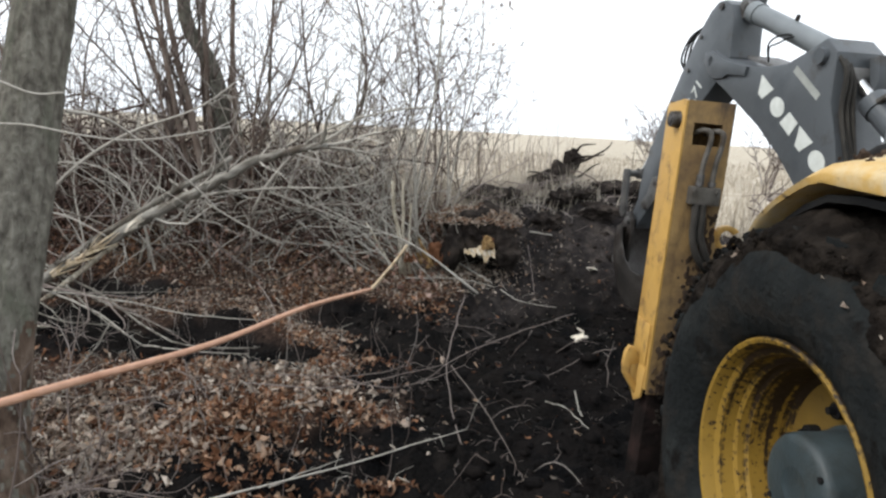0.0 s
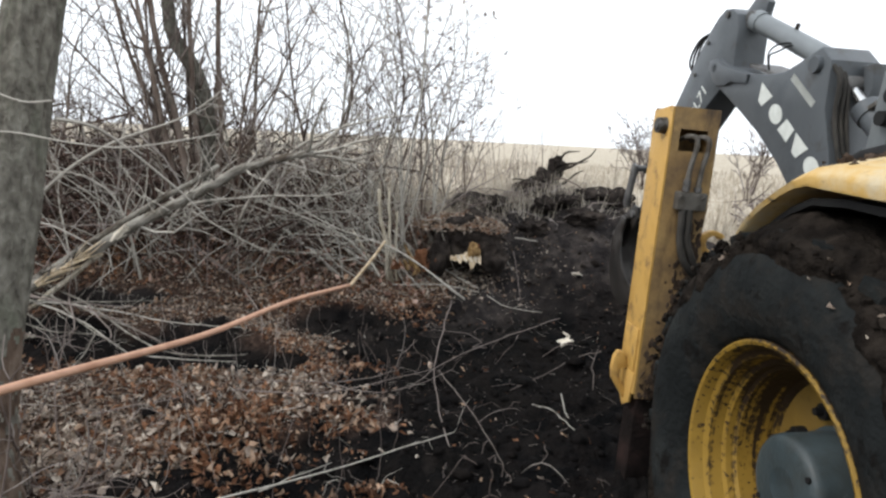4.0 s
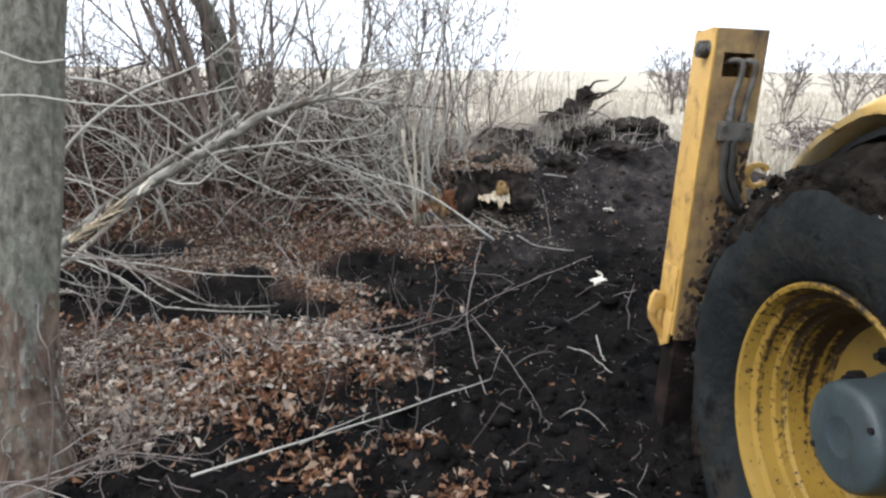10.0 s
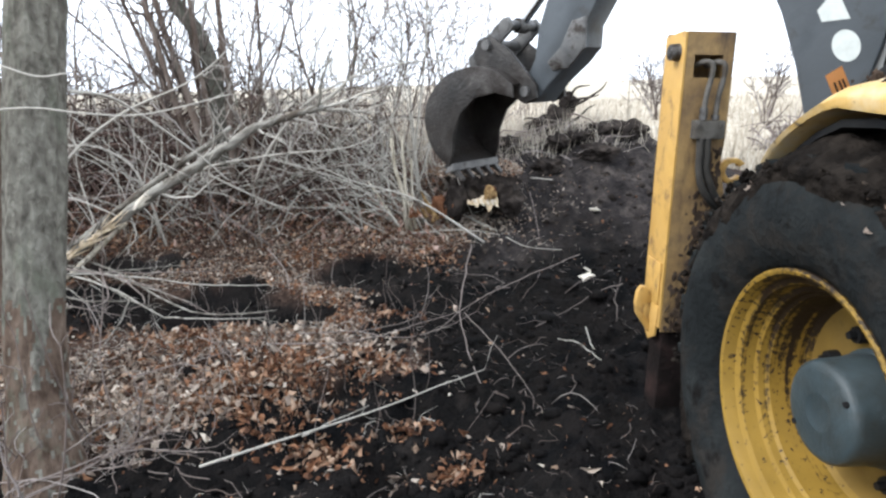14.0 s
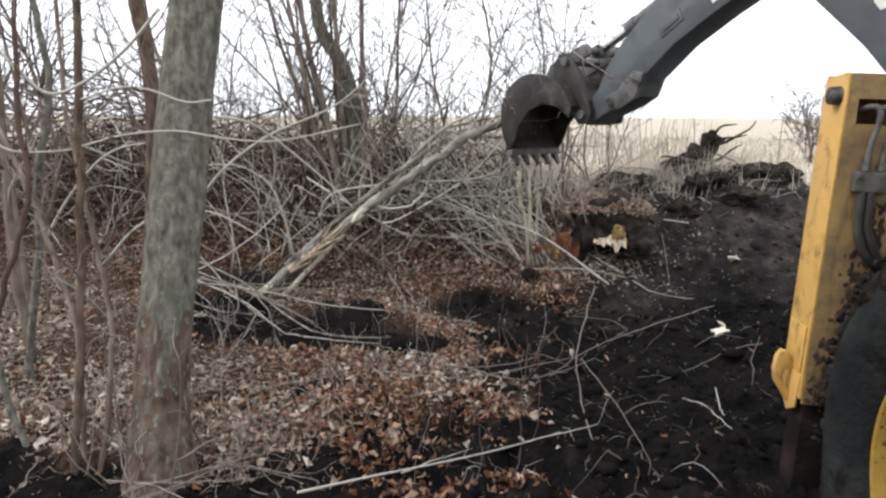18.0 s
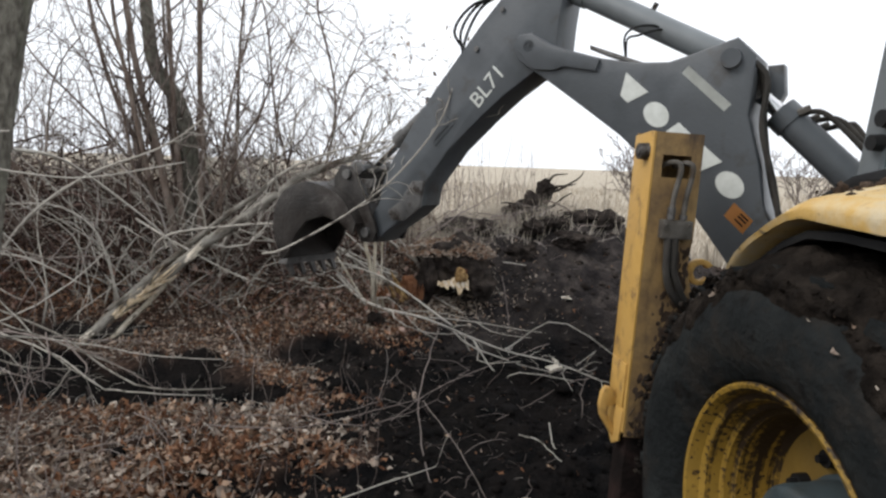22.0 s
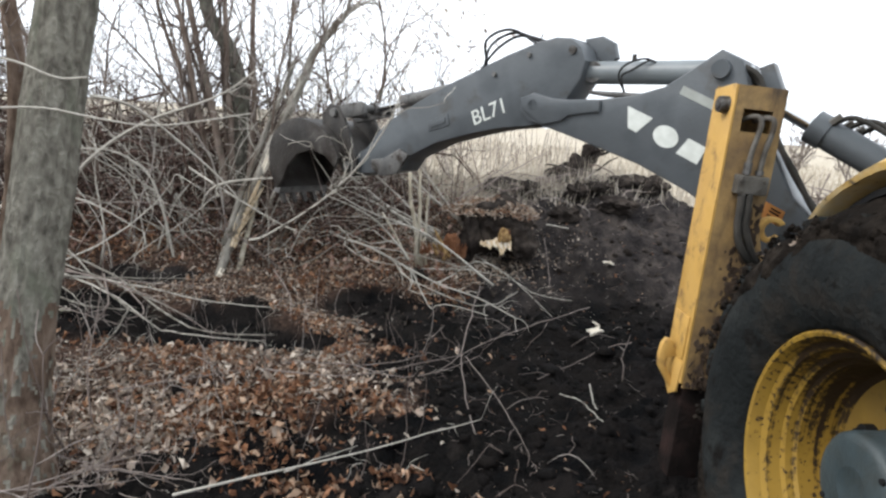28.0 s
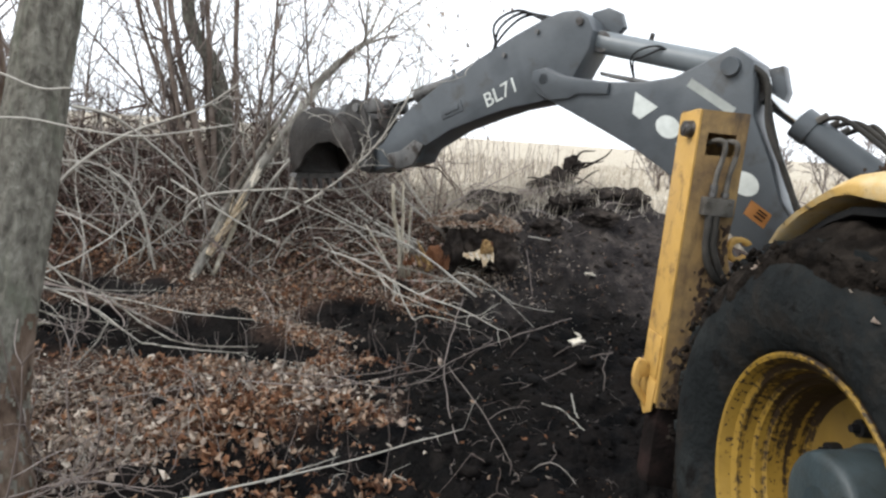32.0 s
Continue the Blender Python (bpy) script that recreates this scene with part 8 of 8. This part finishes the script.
DRAGGED_AT = [
    (0.0, (-2.3, 6.3, 0.6), (-0.3, 6.35, 0.95)),
    (19.3, (-2.3, 6.3, 0.6), (-0.3, 6.35, 0.95)),
    (20.0, (-0.6, 6.4, 0.45), (1.4, 6.3, 0.6)),
    (20.6, (-0.42, 6.27, 0.38), (1.71, 5.32, 0.12)),
    (21.4, (-0.47, 6.0, 0.36), (1.47, 4.57, 0.1)),
    (22.4, (-0.47, 5.98, 0.37), (1.38, 4.42, 0.1)),
    (23.6, (-0.5, 5.98, 0.36), (1.57, 4.71, 0.1)),
    (24.5, (-0.6, 6.1, 0.4), (1.4, 4.8, 0.1)),
    (26.5, (-1.35, 6.4, 0.52), (0.44, 4.98, 0.12)),
    (32.0, (-1.35, 6.4, 0.52), (0.44, 4.98, 0.12)),
]
POLE_AT = [
    # seconds, kink, a place towards the hand end
    (0.0, (-0.31, 3.14, 0.81), (-1.02, 1.47, 0.9)),
    (1.5, (-0.31, 3.14, 0.82), (-0.99, 1.47, 0.92)),
    (3.0, (-0.34, 3.14, 0.87), (-0.96, 1.47, 0.95)),
    (3.5, (-0.35, 3.14, 0.86), (-0.97, 1.47, 0.95)),
    (5.5, (-0.41, 3.14, 0.8), (-1.0, 1.47, 0.92)),
    (6.0, (-0.49, 3.14, 0.6), (-1.01, 1.47, 0.77)),
    (6.4, (-0.46, 2.89, 0.72), (-0.68, 1.65, 0.86)),
    (6.7, (-0.9, 1.9, 0.3), (-1.3, 0.2, 0.7)),
    (7.2, (-1.3, 0.9, 0.15), (-1.7, -0.8, 0.5)),
    (32.0, (-1.3, 0.9, 0.15), (-1.7, -0.8, 0.5)),
]
LONG_AT = [
    # seconds, butt, a place towards the tip
    (0.0, (-1.9, 6.1, 0.45), (-0.2, 6.2, 1.6)),
    (17.5, (-1.9, 6.1, 0.45), (-0.2, 6.2, 1.6)),
    (18.5, (-1.6, 4.6, 0.55), (0.0, 4.3, 1.69)),
    (19, (-1.41, 4.3, 0.61), (0.14, 3.9, 1.78)),
    (20, (-1.21, 3.8, 0.74), (0.48, 3.6, 1.61)),
    (21, (-1.14, 4.0, 0.84), (0.31, 4.0, 1.54)),
    (22, (-1.16, 4.3, 0.78), (0.06, 4.2, 1.62)),
    (23, (-1.27, 4.5, 0.9), (-0.34, 4.3, 1.8)),
    (24, (-1.41, 4.6, 0.8), (-0.47, 4.4, 1.68)),
    (26.5, (-1.69, 4.6, 0.56), (-0.38, 4.3, 1.58)),
    (28, (-1.66, 4.6, 0.45), (-0.38, 4.3, 1.51)),
    (30, (-1.48, 4.6, 0.52), (-0.24, 4.3, 1.54)),
    (32, (-1.42, 4.6, 0.68), (-0.21, 4.3, 1.71)),
]
LUMP_AT = [
    # seconds, place, tilt: knocked over by the bucket
    (0.0, 0.13, 6.3, 0.42, 0), (14.0, 0.13, 6.3, 0.42, 0), (14.4, 0.0, 6.15, 0.36, 25), (14.8, -0.3, 6.0, 0.12, 60), (32.0, -0.3, 6.0, 0.12, 60),
]


FAN_AT = [
    # seconds, shift of the fan of shoots, its lean
    (0.0, 0.0, 0.0, 0.0, 0), (19.6, 0.0, 0.0, 0.0, 0), (20.5, -0.3, 0.08, 0.0, -14), (21.5, -0.7, 0.12, 0.05, -28), (22.5, -1.05, 0.2, 0.08, -38), (24.0, -1.3, 0.3, 0.1, -44), (26.5, -1.6, 0.35, 0.1, -48), (32.0, -1.6, 0.35, 0.1, -48),
]
# shrubs that the bucket pushes over: which, from, to, lean to the side and back
PUSHED = [("pale", 0, 15.2, 17.2, -64, -12), ("pale", 1, 15.4, 17.4, -58, -20), ("pale", 2, 15.0, 17.0, -60, -8), ("bank", 2, 19.8, 22.0, -58, -14), ("bank", 7, 19.8, 22.4, -52, -24), ("bank", 3, 20.0, 22.0, -40, -30)]


def machine_pose(dx, dy, dz, rx, ry, rz):
    x, y, z, turn = MACHINE_AT
    return pose(x, y, z, 0, 0, turn) @ pose(1.1 + dx, 0.3 + dy, 0.3 + dz, rx, ry, rz) @ pose(-1.1, -0.3, -0.3)


def motions():
    walk(MACHINE, [(t, machine_pose(*v)) for t, *v in ROCK])
    key_arm(ARM)
    walk(LOG, [(t, between(Vector(a), Vector(b))) for t, a, b in LOG_AT])
    walk(DRAGGED, [(t, between(Vector(a), Vector(b))) for t, a, b in DRAGGED_AT])
    walk(LONG_BRANCH, [(t, between(Vector(a), Vector(b))) for t, a, b in LONG_AT])
    walk(LOOSE_LUMP, [(t, pose(x, y, z, a, 0, 0)) for t, x, y, z, a in LUMP_AT])
    walk(SHOOT_FAN, [(t, pose(-0.35 + x, 6.2 + y, 0.2 + z, 0, a, 0)) for t, x, y, z, a in FAN_AT])
    for kind, i, t0, t1, side, back in PUSHED:
        ob = (PALE_SHRUBS if kind == "pale" else BANK_SHRUBS)[i]
        x, y, z = ob.location
        walk(ob, [(0.0, pose(x, y, z)), (t0, pose(x, y, z)), ((t0 + t1) / 2, pose(x, y, z, back * 0.4, side * 0.45, 0)), (t1, pose(x, y, z, back, side, 0)), (32.0, pose(x, y, z, back, side, 0))])
    walk(POLE, [(t, between(Vector(a), Vector(a) * 2 - Vector(b))) for t, a, b in POLE_AT])


motions()
